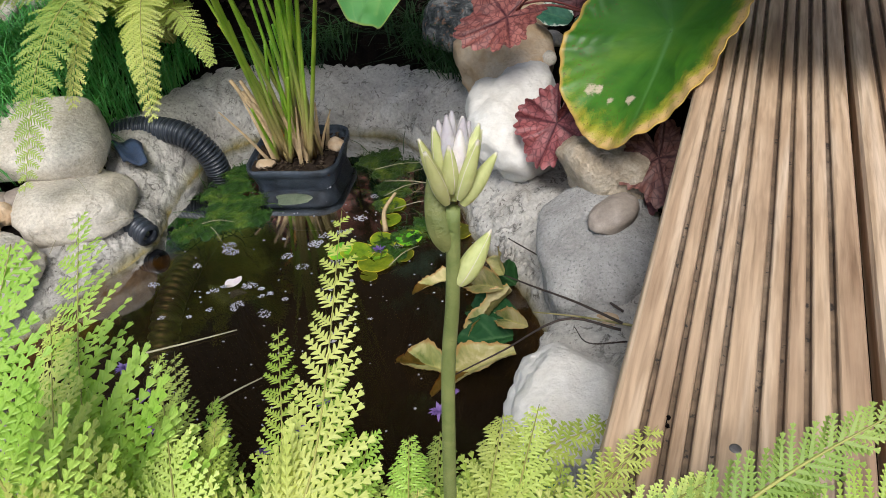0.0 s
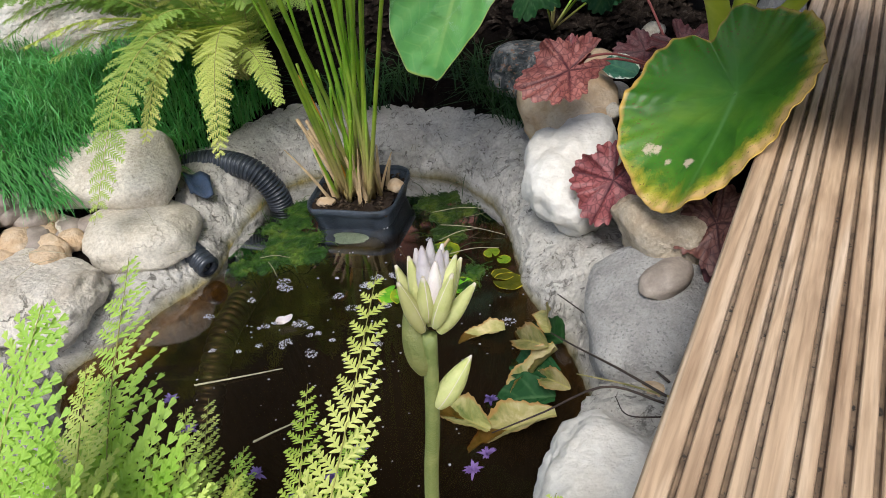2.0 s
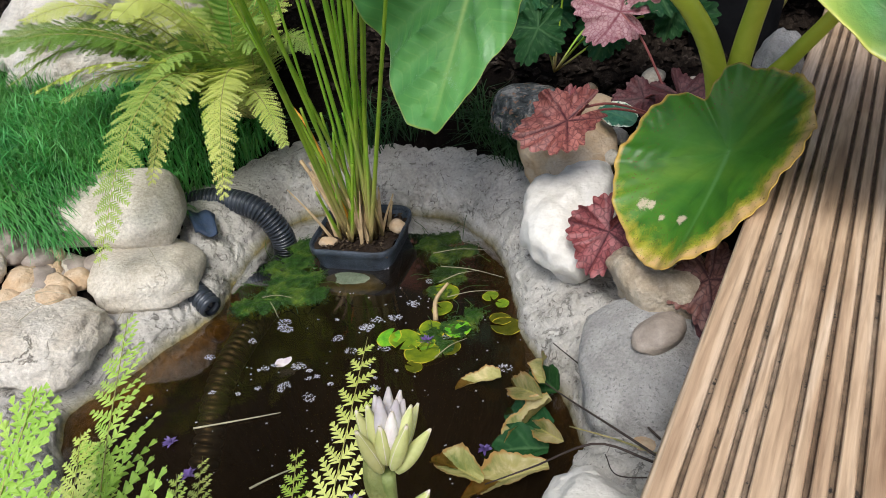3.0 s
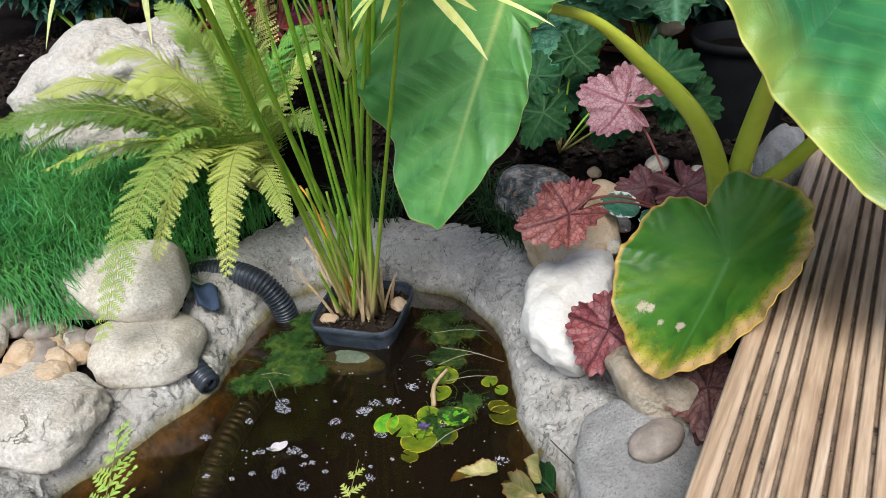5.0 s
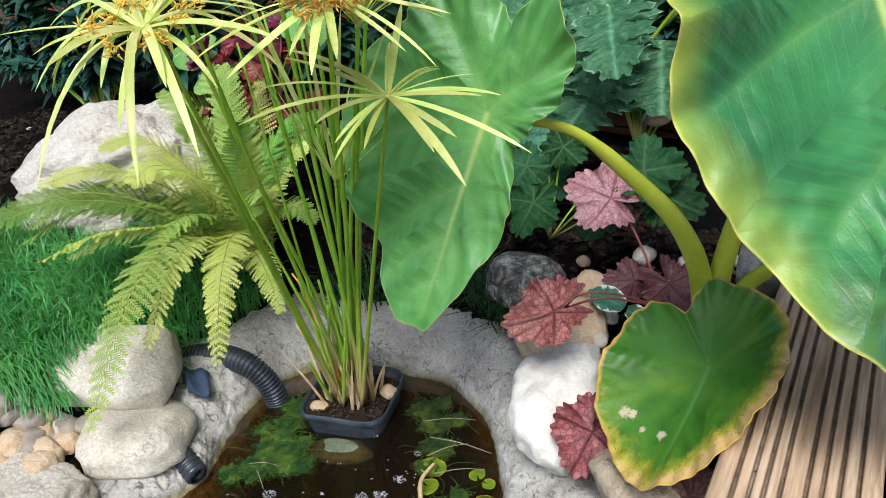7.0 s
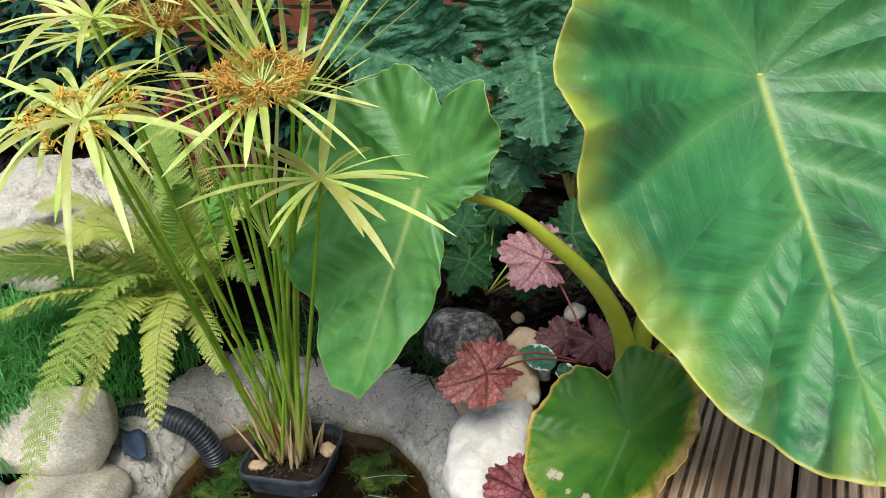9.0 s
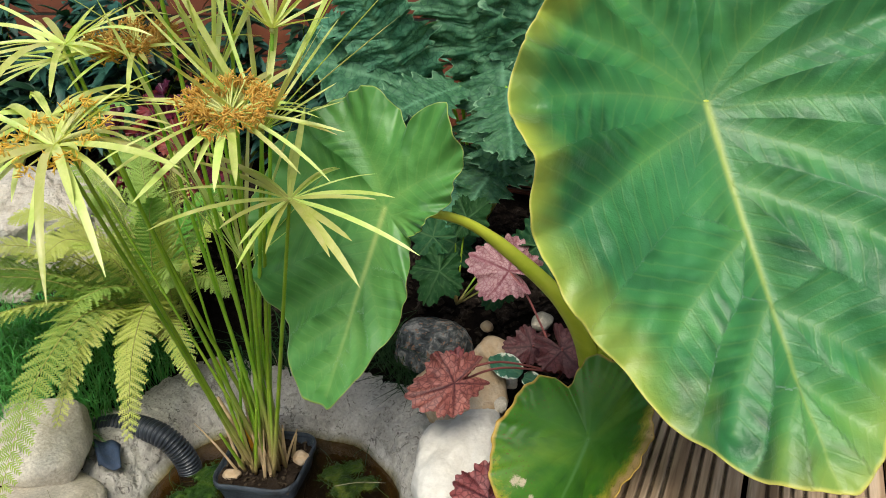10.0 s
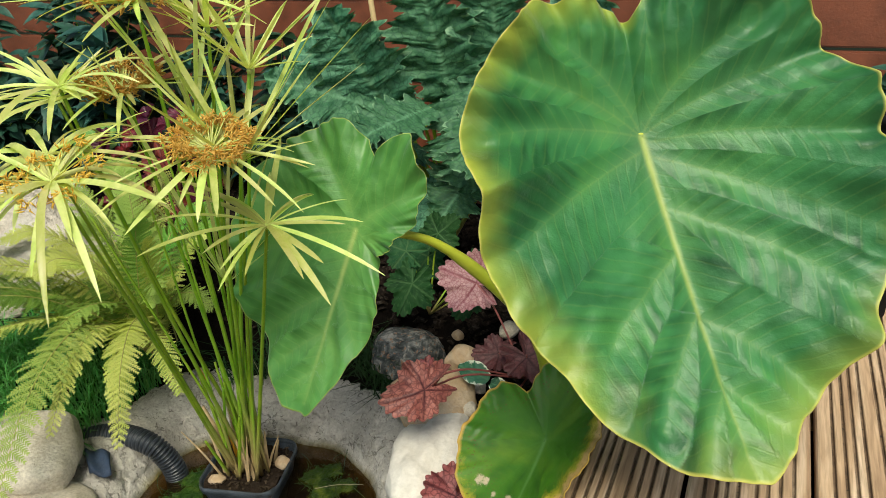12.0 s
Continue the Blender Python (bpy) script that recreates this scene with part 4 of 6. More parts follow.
def lobed_blade(s, c, tip, n, size, lobes=5, depth=0.24, teeth=3, cup=0.1, seed=0.0, long=1.0, segs=150, rings=13):
    """A rounded leaf cut into toothed lobes, with a notch at its stalk and branching ribs in the lobes."""
    tip = (tip - n * tip.dot(n)).normalized()
    side = n.cross(tip)
    pts, vein, edge, faces = [], [], [], []
    for j in range(rings + 1):
        rad = j / rings
        for k in range(segs):
            a = -math.pi + 2 * math.pi * (k + 0.5) / segs
            u = a / math.pi * lobes / 2 * 0.92
            off = u - round(u)
            lobe = abs(math.cos(u * math.pi))
            tooth = 0.5 + 0.5 * math.cos(off * teeth * 4 * math.pi)
            R = size * (1 - depth + depth * lobe**0.55) * (1 + (0.11 * tooth**0.6 - 0.06) * (teeth > 1)) * (1 + 0.06 * math.sin(a * 2 + seed))
            R *= 1 - 0.75 * smooth01(abs(a), 2.75, 3.14)
            R *= 0.85 + 0.25 * smooth01(-abs(a), -2.2, 0)
            x, y = R * rad * math.sin(a), R * rad * math.cos(a) * long
            spread = abs(off) * 2 * math.pi / lobes * rad
            rib = math.exp(-((spread / 0.030) ** 2)) * (1 - 0.4 * rad)
            branch = 0.75 * max(0.0, math.cos((rad * 1.0 - spread * 1.1) * 2 * math.pi / 0.21)) ** 14 * smooth01(rad, 0.15, 0.3)
            h = size * (cup * rad * rad + 0.09 * rad * rad * math.sin(a * lobes + seed) + 0.05 * rad**3 * math.sin(a * lobes * teeth + seed) - 0.06 * rib * rad - 0.02 * branch + 0.10 * rad * noise.noise((x / size * 3, y / size * 3, seed)))
            pts.append(c + side * x + tip * y + n * h)
            vein.append(min(1.0, rib + branch) if j else 1.0)
            edge.append(rad)
    for j in range(rings):
        for k in range(segs):
            faces.append((j * segs + k, j * segs + (k + 1) % segs, (j + 1) * segs + (k + 1) % segs, (j + 1) * segs + k))
    s.add(pts, faces, vein=vein, edge=edge)


def serrate_blade(s, base, tip, n, width, teeth=9, lobes=3, cup=0.15, arch=0.15, seed=0.0, rows=90):
    """A long leaf with a jagged, crimped margin."""
    way = tip - base
    L = way.length
    m = way.normalized()
    n = (n - m * n.dot(m)).normalized()
    side = m.cross(n)
    cols = 10
    pts, vein, edge = [], [], []
    for i in range(rows + 1):
        u = i / rows
        w = width / 2 * (math.sin(math.pi * min(1, u * 0.93 + 0.05)) ** 0.6) * (1.08 - 0.55 * u)
        if lobes > 2:
            w *= 0.58 + 0.58 * (1 - abs(2 * ((u * lobes + 0.1 * seed) % 1) - 1)) ** 0.6
        else:
            w *= 1 + 0.28 * math.sin(u * lobes * 2 * math.pi + seed) * (u < 0.85)
        jag = 1 + (0.26 if lobes > 2 else 0.08) * (abs(((u * teeth * 2.3 + seed) % 1) - 0.5) * 2 - 0.5) + 0.10 * noise.noise((u * 60, seed, 1.0))
        for k in range(-cols, cols + 1):
            e = abs(k) / cols
            x = w * (k / cols) * (1 + (jag - 1) * e**2)
            y = u * L + (0.13 if lobes > 2 else 0.06) * L * e * math.sin(u * 3)
            z = cup * abs(x) - arch * L * u * u + width * ((0.03 if lobes > 2 else 0.06) * noise.noise((x * 14 / width, y * 14 / width, seed)) + 0.018 * noise.noise((x * 40 / width, y * 40 / width, seed)) + 0.045 * e**2 * math.sin(u * teeth * 5 + seed + (k > 0)))
            pts.append(base + m * y + side * x + n * z)
            vein.append(max(math.exp(-((x / (0.02 * width)) ** 2)), 0.45 * max(0.0, math.cos((u - 0.22 * e) * teeth * 6.28)) ** 8))
            edge.append(e)
    k = 2 * cols + 1
    s.add(pts, [(i * k + j, i * k + j + 1, (i + 1) * k + j + 1, (i + 1) * k + j) for i in range(rows) for j in range(k - 1)], vein=vein, edge=edge)


def lance_blade(s, base, way, n, length, width, bend=0.2, rows=6):
    m = way.normalized()
    line = [base + m * (length * i / rows) - n * (bend * length * (i / rows) ** 2) for i in range(rows + 1)]
    ribbon(s, line, lambda u: width * (math.sin(math.pi * (0.06 + 0.94 * u) ** 0.8) + 0.02), n, 0.3)


def frond(blade, stalk, line, width, normal, pairs=26, fine=9, start=0.12, slant=62, droop=0.15, seed=0, plump=0.5, power=0.85, gap=0.66):
    """A fern frond: a stalk with paired pinnae, each cut into small folded, pointed pinnules. fine: the pinnules of a full pinna;
    plump: how far they reach towards the next pinna; gap: their width against their spacing."""
    r = random.Random(seed)
    pts = bezier(line, 40)
    tube(stalk, pts, [0.0015 * (1.15 - i / 40) for i in range(41)], 5)
    fr = []
    for i, p in enumerate(pts):
        t = (pts[min(i + 1, 40)] - pts[max(i - 1, 0)]).normalized()
        s = t.cross(normal).normalized()
        fr.append((t, s, s.cross(t)))
    total = sum((b - a).length for a, b in zip(pts, pts[1:]))
    apart = total * (1 - start) / pairs
    for i in range(pairs):
        u = start + (1 - start) * (i / pairs)
        k = min(39, int(u * 40))
        p = pts[k].lerp(pts[k + 1], u * 40 - k)
        t, s, n = fr[k]
        v = (u - start) / (1 - start)
        reach = width / 2 * (min(1.0, 0.55 + v * 3.2)) * (1 - v) ** power * r.uniform(0.84, 1.08) + 0.002
        for sign in (-1, 1):
            ang = math.radians(slant + r.uniform(-6, 6) - 12 * v)
            way = (t * math.cos(ang) + s * (sign * math.sin(ang)) + n * r.uniform(-0.24, 0.16)).normalized()
            across = n.cross(way).normalized()
            steps = max(3, int(fine * reach / (width / 2) + 2.5))
            q0 = p + t * (sign * 0.15 * apart)
            sag = [q0 + way * (reach * x / steps) + t * (0.16 * reach * (x / steps) ** 2) - n * (droop * reach * (x / steps) ** 2) for x in range(steps + 1)]
            blade.add([q - across * (0.0007 * (1 - i / (steps + 1)) + 0.0002) for i, q in enumerate(sag)] + [q + across * (0.0007 * (1 - i / (steps + 1)) + 0.0002) for i, q in enumerate(sag)],
                      [(i, i + 1, steps + 2 + i, steps + 1 + i) for i in range(steps)])
            for x in range(steps):
                o, o2 = sag[x], sag[x + 1]
                f = x / steps
                plen = (apart * plump * (1.12 - 0.85 * f) * r.uniform(0.88, 1.1) + 0.0004) * min(1.0, 0.35 + reach / apart * 0.35)
                wide = (o2 - o).length
                fwd = (o2 - o).normalized()
                for sg in (-1, 1):
                    out = (across * sg + fwd * 0.62 + n * r.uniform(-0.30, 0.12)).normalized()
                    half = fwd * (wide * gap * 0.5)
                    b = o + fwd * (wide * 0.30)
                    tip = b + out * plen + fwd * (0.18 * wide)
                    mid = b.lerp(tip, 0.5) - n * (0.10 * plen)
                    l1, l2 = b.lerp(tip, 0.30), b.lerp(tip, 0.66)
                    blade.add([b - half * 0.8, l1 - half, l2 - half * 0.62, tip, l2 + half * 0.68, l1 + half * 1.1, b + half * 0.8, mid], [(0, 1, 2, 7), (7, 2, 3), (7, 3, 4), (7, 4, 5, 6), (0, 7, 6)])


# ---- potted umbrella sedge in the pond ----
POT = vec(-0.628, 0.480, 0.0)


def rounded_square(half, corner, n=8):
    out = []
    for q in range(4):
        cx, cy = ((1, 1), (-1, 1), (-1, -1), (1, -1))[q]
        for k in range(n + 1):
            a = math.pi / 2 * (q + k / n)
            out.append((cx * (half - corner) + corner * math.cos(a), cy * (half - corner) + corner * math.sin(a)))
    return out


def build_pot():
    pot = thing("pond_pot", POT + vec(0, 0, -0.105), "square dark plastic pond pot standing in the water", "plant pot")
    turn = Matrix.Translation(POT) @ Matrix.Rotation(radians(14), 4, "Z")

    def shell(levels):
        s, n = Sheet(), 36
        pts = [turn @ vec(x * (1 + 0.02 * noise.noise((x * 30, y * 30, 4))), y * (1 + 0.02 * noise.noise((x * 30, y * 30, 9))), z + (0.003 * math.sin(3 * math.atan2(y, x)) + 0.003 * noise.noise((x * 45, y * 45, 2)) if z > 0.025 else 0)) for half, corner, z in levels for x, y in rounded_square(half, corner)]
        s.add(pts, [(j * n + i, j * n + (i + 1) % n, (j + 1) * n + (i + 1) % n, (j + 1) * n + i) for j in range(len(levels) - 1) for i in range(n)])
        return s
    part("pot_body", shell([(0.02, 0.01, -0.105), (0.036, 0.018, -0.104), (0.040, 0.020, -0.10), (0.059, 0.027, -0.020), (0.066, 0.030, -0.004), (0.074, 0.032, 0.034), (0.074, 0.032, 0.036), (0.071, 0.030, 0.036), (0.062, 0.026, -0.02)]), M_POT, pot)
    part("pot_rim", shell([(0.074, 0.030, 0.030), (0.0765, 0.033, 0.031), (0.0772, 0.033, 0.037), (0.0765, 0.033, 0.043), (0.0745, 0.032, 0.044), (0.072, 0.031, 0.039), (0.071, 0.030, 0.032)]), M_POT, pot, "thick worn rim")
    s, n = Sheet(), 26
    pts = []
    for j in range(n + 1):
        for i in range(n + 1):
            x, y = (i / n - 0.5) * 0.138, (j / n - 0.5) * 0.138
            pts.append(turn @ vec(x, y, 0.032 + 0.010 * noise.noise((x * 40, y * 40, 1)) + 0.006 * noise.noise((x * 120, y * 120, 1))))
    s.add(pts, [(j * (n + 1) + i, j * (n + 1) + i + 1, (j + 1) * (n + 1) + i + 1, (j + 1) * (n + 1) + i) for j in range(n) for i in range(n)])
    part("pot_soil", s, M_COMPOST, pot, "dark crumbly compost")
    r, crumbs = random.Random(4), Sheet()
    for k in range(150):
        p = turn @ vec(r.uniform(-0.064, 0.064), r.uniform(-0.064, 0.064), 0.036 + r.uniform(-0.003, 0.004))
        d = Vector((r.uniform(-1, 1), r.uniform(-1, 1), r.uniform(-0.3, 0.6))).normalized() * r.uniform(0.002, 0.007)
        tube(crumbs, [p - d, p, p + d], [0.0006, r.uniform(0.001, 0.003), 0.0006], 5)
    tagged(part("compost_debris", crumbs, M_BARKY, pot, "crumbs and chips on the compost"), kind="stuff")


build_pot()
stone("sunken_stone", (-0.603, 0.392, -0.012), (0.115, 0.05, 0.026), 22, M_SUNK, "grey stone lying just under water beside the pot", "", 60, 0.6, 0.03)
stone("pot_pebble", (-0.660, 0.426, 0.038), (0.032, 0.024, 0.016), 20, M_TAN, "flat tan pebble on the compost in the pot", "", 61, 0.1, 0.03, detail=3, category="pebble")
stone("pot_pebble", (-0.57, 0.505, 0.042), (0.030, 0.026, 0.024), 70, M_TAN, "brown pebble on the compost in the pot", "", 62, 0.1, 0.05, detail=3, category="pebble")

SEDGE = thing("umbrella_sedge", POT + vec(0, 0, 0.04), "yellow-green umbrella sedge with drooping bracts, growing in the pot", "plant")


def umbel(centre, axis, count, length, droop, lift, seed, flowers=0, width=0.0095):
    """A whorl of strap bracts at a stem's top, with a ball of brown flowers where it blooms."""
    count = int(count * 1.2)
    length = length * 1.08
    flowers = int(flowers * 1.3)
    r = random.Random(seed)
    axis = axis.normalized()
    u = axis.orthogonal().normalized()
    v = axis.cross(u)
    hub = Sheet()
    tube(hub, [centre - axis * 0.004, centre, centre + axis * 0.003], [0.002, 0.0035, 0.002], 8)
    head = part("umbel", hub, M_BRACT, SEDGE)
    for i in range(count):
        a = 2 * math.pi * (i / count) + r.uniform(-0.2, 0.2)
        out = u * math.cos(a) + v * math.sin(a)
        L = length * r.uniform(0.5, 1.1)
        rise, fall = lift * r.uniform(0.3, 1.3), 0.52 * droop * r.uniform(0.2, 1.7)
        twist = v * math.cos(a) - u * math.sin(a)
        line = [centre + axis * (0.002 * i / count) + out * (L * (k / 9) * (1 - 0.25 * fall * (k / 9))) + axis * (rise * L * (k / 9)) - Vector((0, 0, 1)) * (fall * L * (k / 9) ** 2) for k in range(10)]
        w = width * r.uniform(0.6, 1.15)
        s = Sheet()
        ribbon(s, line, lambda t: w * (0.55 + 0.45 * smooth01(t, 0.0, 0.3)) * (1 - t**5) ** 0.8 + 0.0005, axis + out * 0.3 + twist * r.uniform(-0.4, 0.4), 0.35)
        part("bract", s, M_BRACT, head)
    if flowers:
        f, rays = Sheet(), Sheet()
        for i in range(flowers):
            turn = 6.2832 * i / flowers
            d = (axis * r.uniform(0.10, 0.55) + u * math.cos(turn) + v * math.sin(turn)).normalized()
            L = length * r.uniform(0.17, 0.33)
            tip = centre + d * L
            tube(rays, [centre, centre.lerp(tip, 0.6), tip], [0.0011, 0.0010, 0.0006], 4)
            for k in range(18):
                e = (d * 0.5 + Vector((r.uniform(-1, 1), r.uniform(-1, 1), r.uniform(-1, 1)))).normalized()
                q = tip + Vector((r.uniform(-1, 1), r.uniform(-1, 1), r.uniform(-1, 1))) * 0.0055
                tube(f, [q, q + e * 0.0035, q + e * 0.0085], [0.0003, 0.0010, 0.0002], 4)
        tagged(part("umbel_crown", rays, M_BRACT, SEDGE, "pale rays that carry the spikelets"), kind="stuff")
        tagged(part("flower_head", f, M_UMBEL, SEDGE, "cluster of tiny orange-brown spikelets"), kind="stuff")


def sedge_stem(foot, top, bow, thick=0.0035, label=""):
    mid = (foot + top) / 2 + bow
    s = Sheet()
    line = bezier([foot, mid, top], 16)
    tube(s, line, [thick * (1.15 - 0.5 * i / 16) for i in range(17)], 6)
    part("stem", s, M_STEM, SEDGE, label)
    return line[-1] - line[-2]


def build_sedge():
    tops = [  # centre, bracts, length, droop, lift, flowers
        ((-0.355, 0.294, 0.627), 17, 0.145, 0.35, 0.25, 0), ((-0.380, 0.248, 0.733), 18, 0.150, 0.35, 0.10, 46),
        ((-0.492, 0.128, 0.722), 22, 0.150, 0.95, 0.55, 14), ((-0.674, 0.303, 0.765), 15, 0.13, 0.4, 0.45, 0),
        ((-0.538, 0.292, 0.785), 16, 0.14, 0.3, 0.25, 44), ((-0.445, 0.351, 0.850), 13, 0.13, 0.15, 0.7, 0),
        ((-0.467, 0.267, 0.890), 15, 0.14, 0.45, 0.3, 24), ((-0.56, 0.22, 0.80), 15, 0.14, 0.6, 0.4, 0), ((-0.40, 0.36, 0.80), 12, 0.13, 0.1, 0.9, 0),
        ((-0.53, 0.16, 0.74), 14, 0.13, 0.8, 0.2, 0), ((-0.41, 0.33, 0.69), 11, 0.16, 0.05, 1.6, 0), ((-0.47, 0.33, 0.74), 9, 0.15, 0.05, 1.6, 0), ((-0.385, 0.30, 0.70), 9, 0.16, 0.05, 1.3, 0)]
    for i, (top, count, length, droop, lift, bloom) in enumerate(tops):
        top = Vector(top)
        foot = POT + vec(rnd(-0.02, 0.04), rnd(-0.03, 0.03), 0.035)
        way = sedge_stem(foot, top, vec(rnd(-0.01, 0.01), rnd(-0.01, 0.01), 0.01))
        umbel(top, way.normalized() + vec(0, 0, 0.6), count, length, droop, lift, 100 + i, bloom, 0.0060 if lift > 1 else 0.0082 if top.z < 0.79 else 0.0068)
    # a young shoot whose bracts are still upright
    top = vec(-0.53, 0.40, 0.47)
    way = sedge_stem(POT + vec(0.0, -0.01, 0.035), top, vec(0, 0, 0))
    umbel(top, way, 11, 0.12, -0.02, 2.6, 140, 0, 0.007)
    # bare stems without a whorl in view, and cut or dried ones
    for i in range(9):
        foot = POT + vec(rnd(-0.03, 0.045), rnd(-0.035, 0.035), 0.035)
        top = foot + vec(rnd(-0.10, 0.16), rnd(-0.16, 0.02), rnd(0.45, 0.70))
        sedge_stem(foot, top, vec(0, 0, 0.005), 0.0026)
    for i in range(14):
        foot = POT + vec(rnd(-0.03, 0.04), rnd(-0.035, 0.035), 0.035)
        sedge_stem(foot, foot + vec(rnd(-0.05, 0.06), rnd(-0.06, 0.02), rnd(0.12, 0.24)), vec(0, 0, 0), 0.0034)
    line = bezier([POT + vec(-0.02, 0.0, 0.03), vec(-0.675, 0.485, 0.13), vec(-0.712, 0.492, 0.215), vec(-0.735, 0.494, 0.245)], 12)
    s = Sheet()
    tube(s, line, [0.0042 - 0.0002 * i for i in range(13)], 6)
    part("stem", s, M_ORANGE, SEDGE, "dying orange stem")
    for k in range(5):
        foot = POT + vec(-0.015 + rnd(-0.015, 0.015), rnd(-0.02, 0.02), 0.03)
        top = vec(-0.705 + rnd(-0.03, 0.035), 0.47 + rnd(-0.02, 0.03), 0.145 + rnd(-0.015, 0.03))
        s = Sheet()
        tube(s, bezier([foot, foot.lerp(top, 0.5) + vec(0, 0, 0.01), top], 8), [0.0062 - 0.0003 * i for i in range(9)], 7, 0.55)
        part("dry_sheath", s, M_DRYSTEM, SEDGE, "thick dry cut stem")
    for i in range(22):
        foot = POT + vec(rnd(-0.035, 0.045), rnd(-0.035, 0.035), 0.02)
        top = foot + vec(rnd(-0.075, 0.03), rnd(-0.03, 0.03), rnd(0.05, 0.12))
        s = Sheet()
        ribbon(s, bezier([foot, (foot + top) / 2 + vec(0, 0, 0.006), top], 6), lambda t: 0.0075 * (1 - t) + 0.0025, vec(rnd(-1, 1), -1, 0.3), 0.5)
        part("dry_sheath", s, M_DRYSTEM, SEDGE, "dry straw-coloured sheath")


build_sedge()

# ---- taro at the deck's edge ----
TARO_FOOT = vec(-0.085, 0.63, 0.14)
TARO = thing("taro", TARO_FOOT, "taro plant with large heart-shaped leaves at the deck edge", "plant")


def blade_frame(c, tip, n):
    m = (Vector(tip) - Vector(c)).normalized()
    n = Vector(n)
    n = (n - m * n.dot(m)).normalized()
    return Vector(c), m, m.cross(n), n


def petiole(line, r0, r1, sheath=0.0):
    s = Sheet()
    pts = bezier(line, 30)
    tube(s, pts, [(r0 + (r1 - r0) * (i / 30)) * (1 + sheath * smooth01(-i / 30, -0.62, -0.55)) for i in range(31)], 14, 0.8)
    part("petiole", s, M_PETIOLE, TARO, "thick yellow-green stalk")


def thicken(ob, by=0.0009):
    mod = ob.modifiers.new("thickness", "SOLIDIFY")
    mod.thickness, mod.offset = by, -1


def build_taro():
    c, m, left, n = blade_frame((0.057, 0.464, 0.721), (0.156, 0.371, 0.494), (0.40, -0.78, 0.48))
    outline = [(-177, 0.123), (-168, 0.146), (-156, 0.150), (-136, 0.163), (-120, 0.182), (-105, 0.188), (-86, 0.204), (-71, 0.215), (-52, 0.260), (-39, 0.285), (-22, 0.318), (-12, 0.346), (-6, 0.377), (-2, 0.390), (3, 0.378),
               (10, 0.365), (22, 0.329), (38, 0.283), (48, 0.267), (60, 0.249), (70, 0.234), (78, 0.217), (88, 0.217), (99, 0.213), (113, 0.200), (126, 0.192), (136, 0.181), (146, 0.183), (156, 0.165), (172, 0.142)]
    ribs = [(0, 0, 0.38), (0.04, 73, 0.23), (0, 109, 0.20), (0, 138, 0.17), (0, 165, 0.14), (0, -143, 0.15), (0, -113, 0.19), (0.02, -85, 0.20), (0.06, -61, 0.24),
            (0.22, -57, 0.22), (0.36, 58, 0.18), (0.55, -50, 0.14), (0.54, 42, 0.13), (0.74, -44, 0.09), (0.76, 40, 0.08)]
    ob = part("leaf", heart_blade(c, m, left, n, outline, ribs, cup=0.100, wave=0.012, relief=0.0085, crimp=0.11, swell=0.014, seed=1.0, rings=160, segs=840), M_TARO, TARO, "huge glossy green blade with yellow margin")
    thicken(ob)
    petiole([TARO_FOOT + vec(0.012, 0.01, 0), vec(-0.070, 0.615, 0.30), vec(-0.045, 0.60, 0.44), vec(0.0, 0.57, 0.60), c - n * 0.03 + vec(0, 0, 0.01), c - n * 0.002], 0.017, 0.006)
    c, m, left, n = blade_frame((-0.310, 0.423, 0.576), (-0.363, 0.327, 0.321), (0.0, -0.92, 0.38))
    outline = [(-170, 0.140), (-162, 0.155), (-144, 0.132), (-123, 0.099), (-96, 0.069), (-56, 0.048), (-32, 0.121), (-17, 0.175), (-9, 0.222), (0, 0.277), (8, 0.279), (16, 0.259), (27, 0.223), (47, 0.213),
               (66, 0.199), (98, 0.190), (122, 0.158), (143, 0.154), (158, 0.153), (170, 0.125), (180, 0.104)]
    ribs = [(0, 2, 0.26), (0, 70, 0.18), (0, 105, 0.16), (0, 152, 0.14), (0, -70, 0.05), (0, -150, 0.12), (0.3, 50, 0.17), (0.32, -42, 0.09), (0.52, 46, 0.13), (0.55, -40, 0.08), (0.72, 40, 0.09)]
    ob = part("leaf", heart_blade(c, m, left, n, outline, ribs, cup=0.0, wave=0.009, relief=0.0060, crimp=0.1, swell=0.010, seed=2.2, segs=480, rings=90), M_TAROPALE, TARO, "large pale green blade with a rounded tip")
    thicken(ob)
    petiole([TARO_FOOT, vec(-0.088, 0.605, 0.30), vec(-0.115, 0.565, 0.405), vec(-0.177, 0.540, 0.479), vec(-0.235, 0.490, 0.545), c - n * 0.018, c - n * 0.002], 0.0145, 0.0040, 0.25)
    c, m, left, n = blade_frame((-0.035, 0.422, 0.297), (-0.097, 0.319, 0.189), (-0.267, -0.616, 0.741))
    outline = [(-165, 0.103), (-146, 0.103), (-127, 0.099), (-107, 0.106), (-84, 0.106), (-59, 0.112), (-40, 0.129), (-24, 0.144), (-13, 0.157), (-3, 0.157), (12, 0.151), (30, 0.143), (49, 0.135),
               (69, 0.127), (89, 0.121), (106, 0.116), (115, 0.092), (124, 0.070), (137, 0.095), (150, 0.113), (161, 0.107)]
    ribs = [(0, -18, 0.15), (0, 40, 0.13), (0, 85, 0.12), (0, -75, 0.09), (0, -120, 0.09), (0, 150, 0.1), (0, 12, 0.13)]
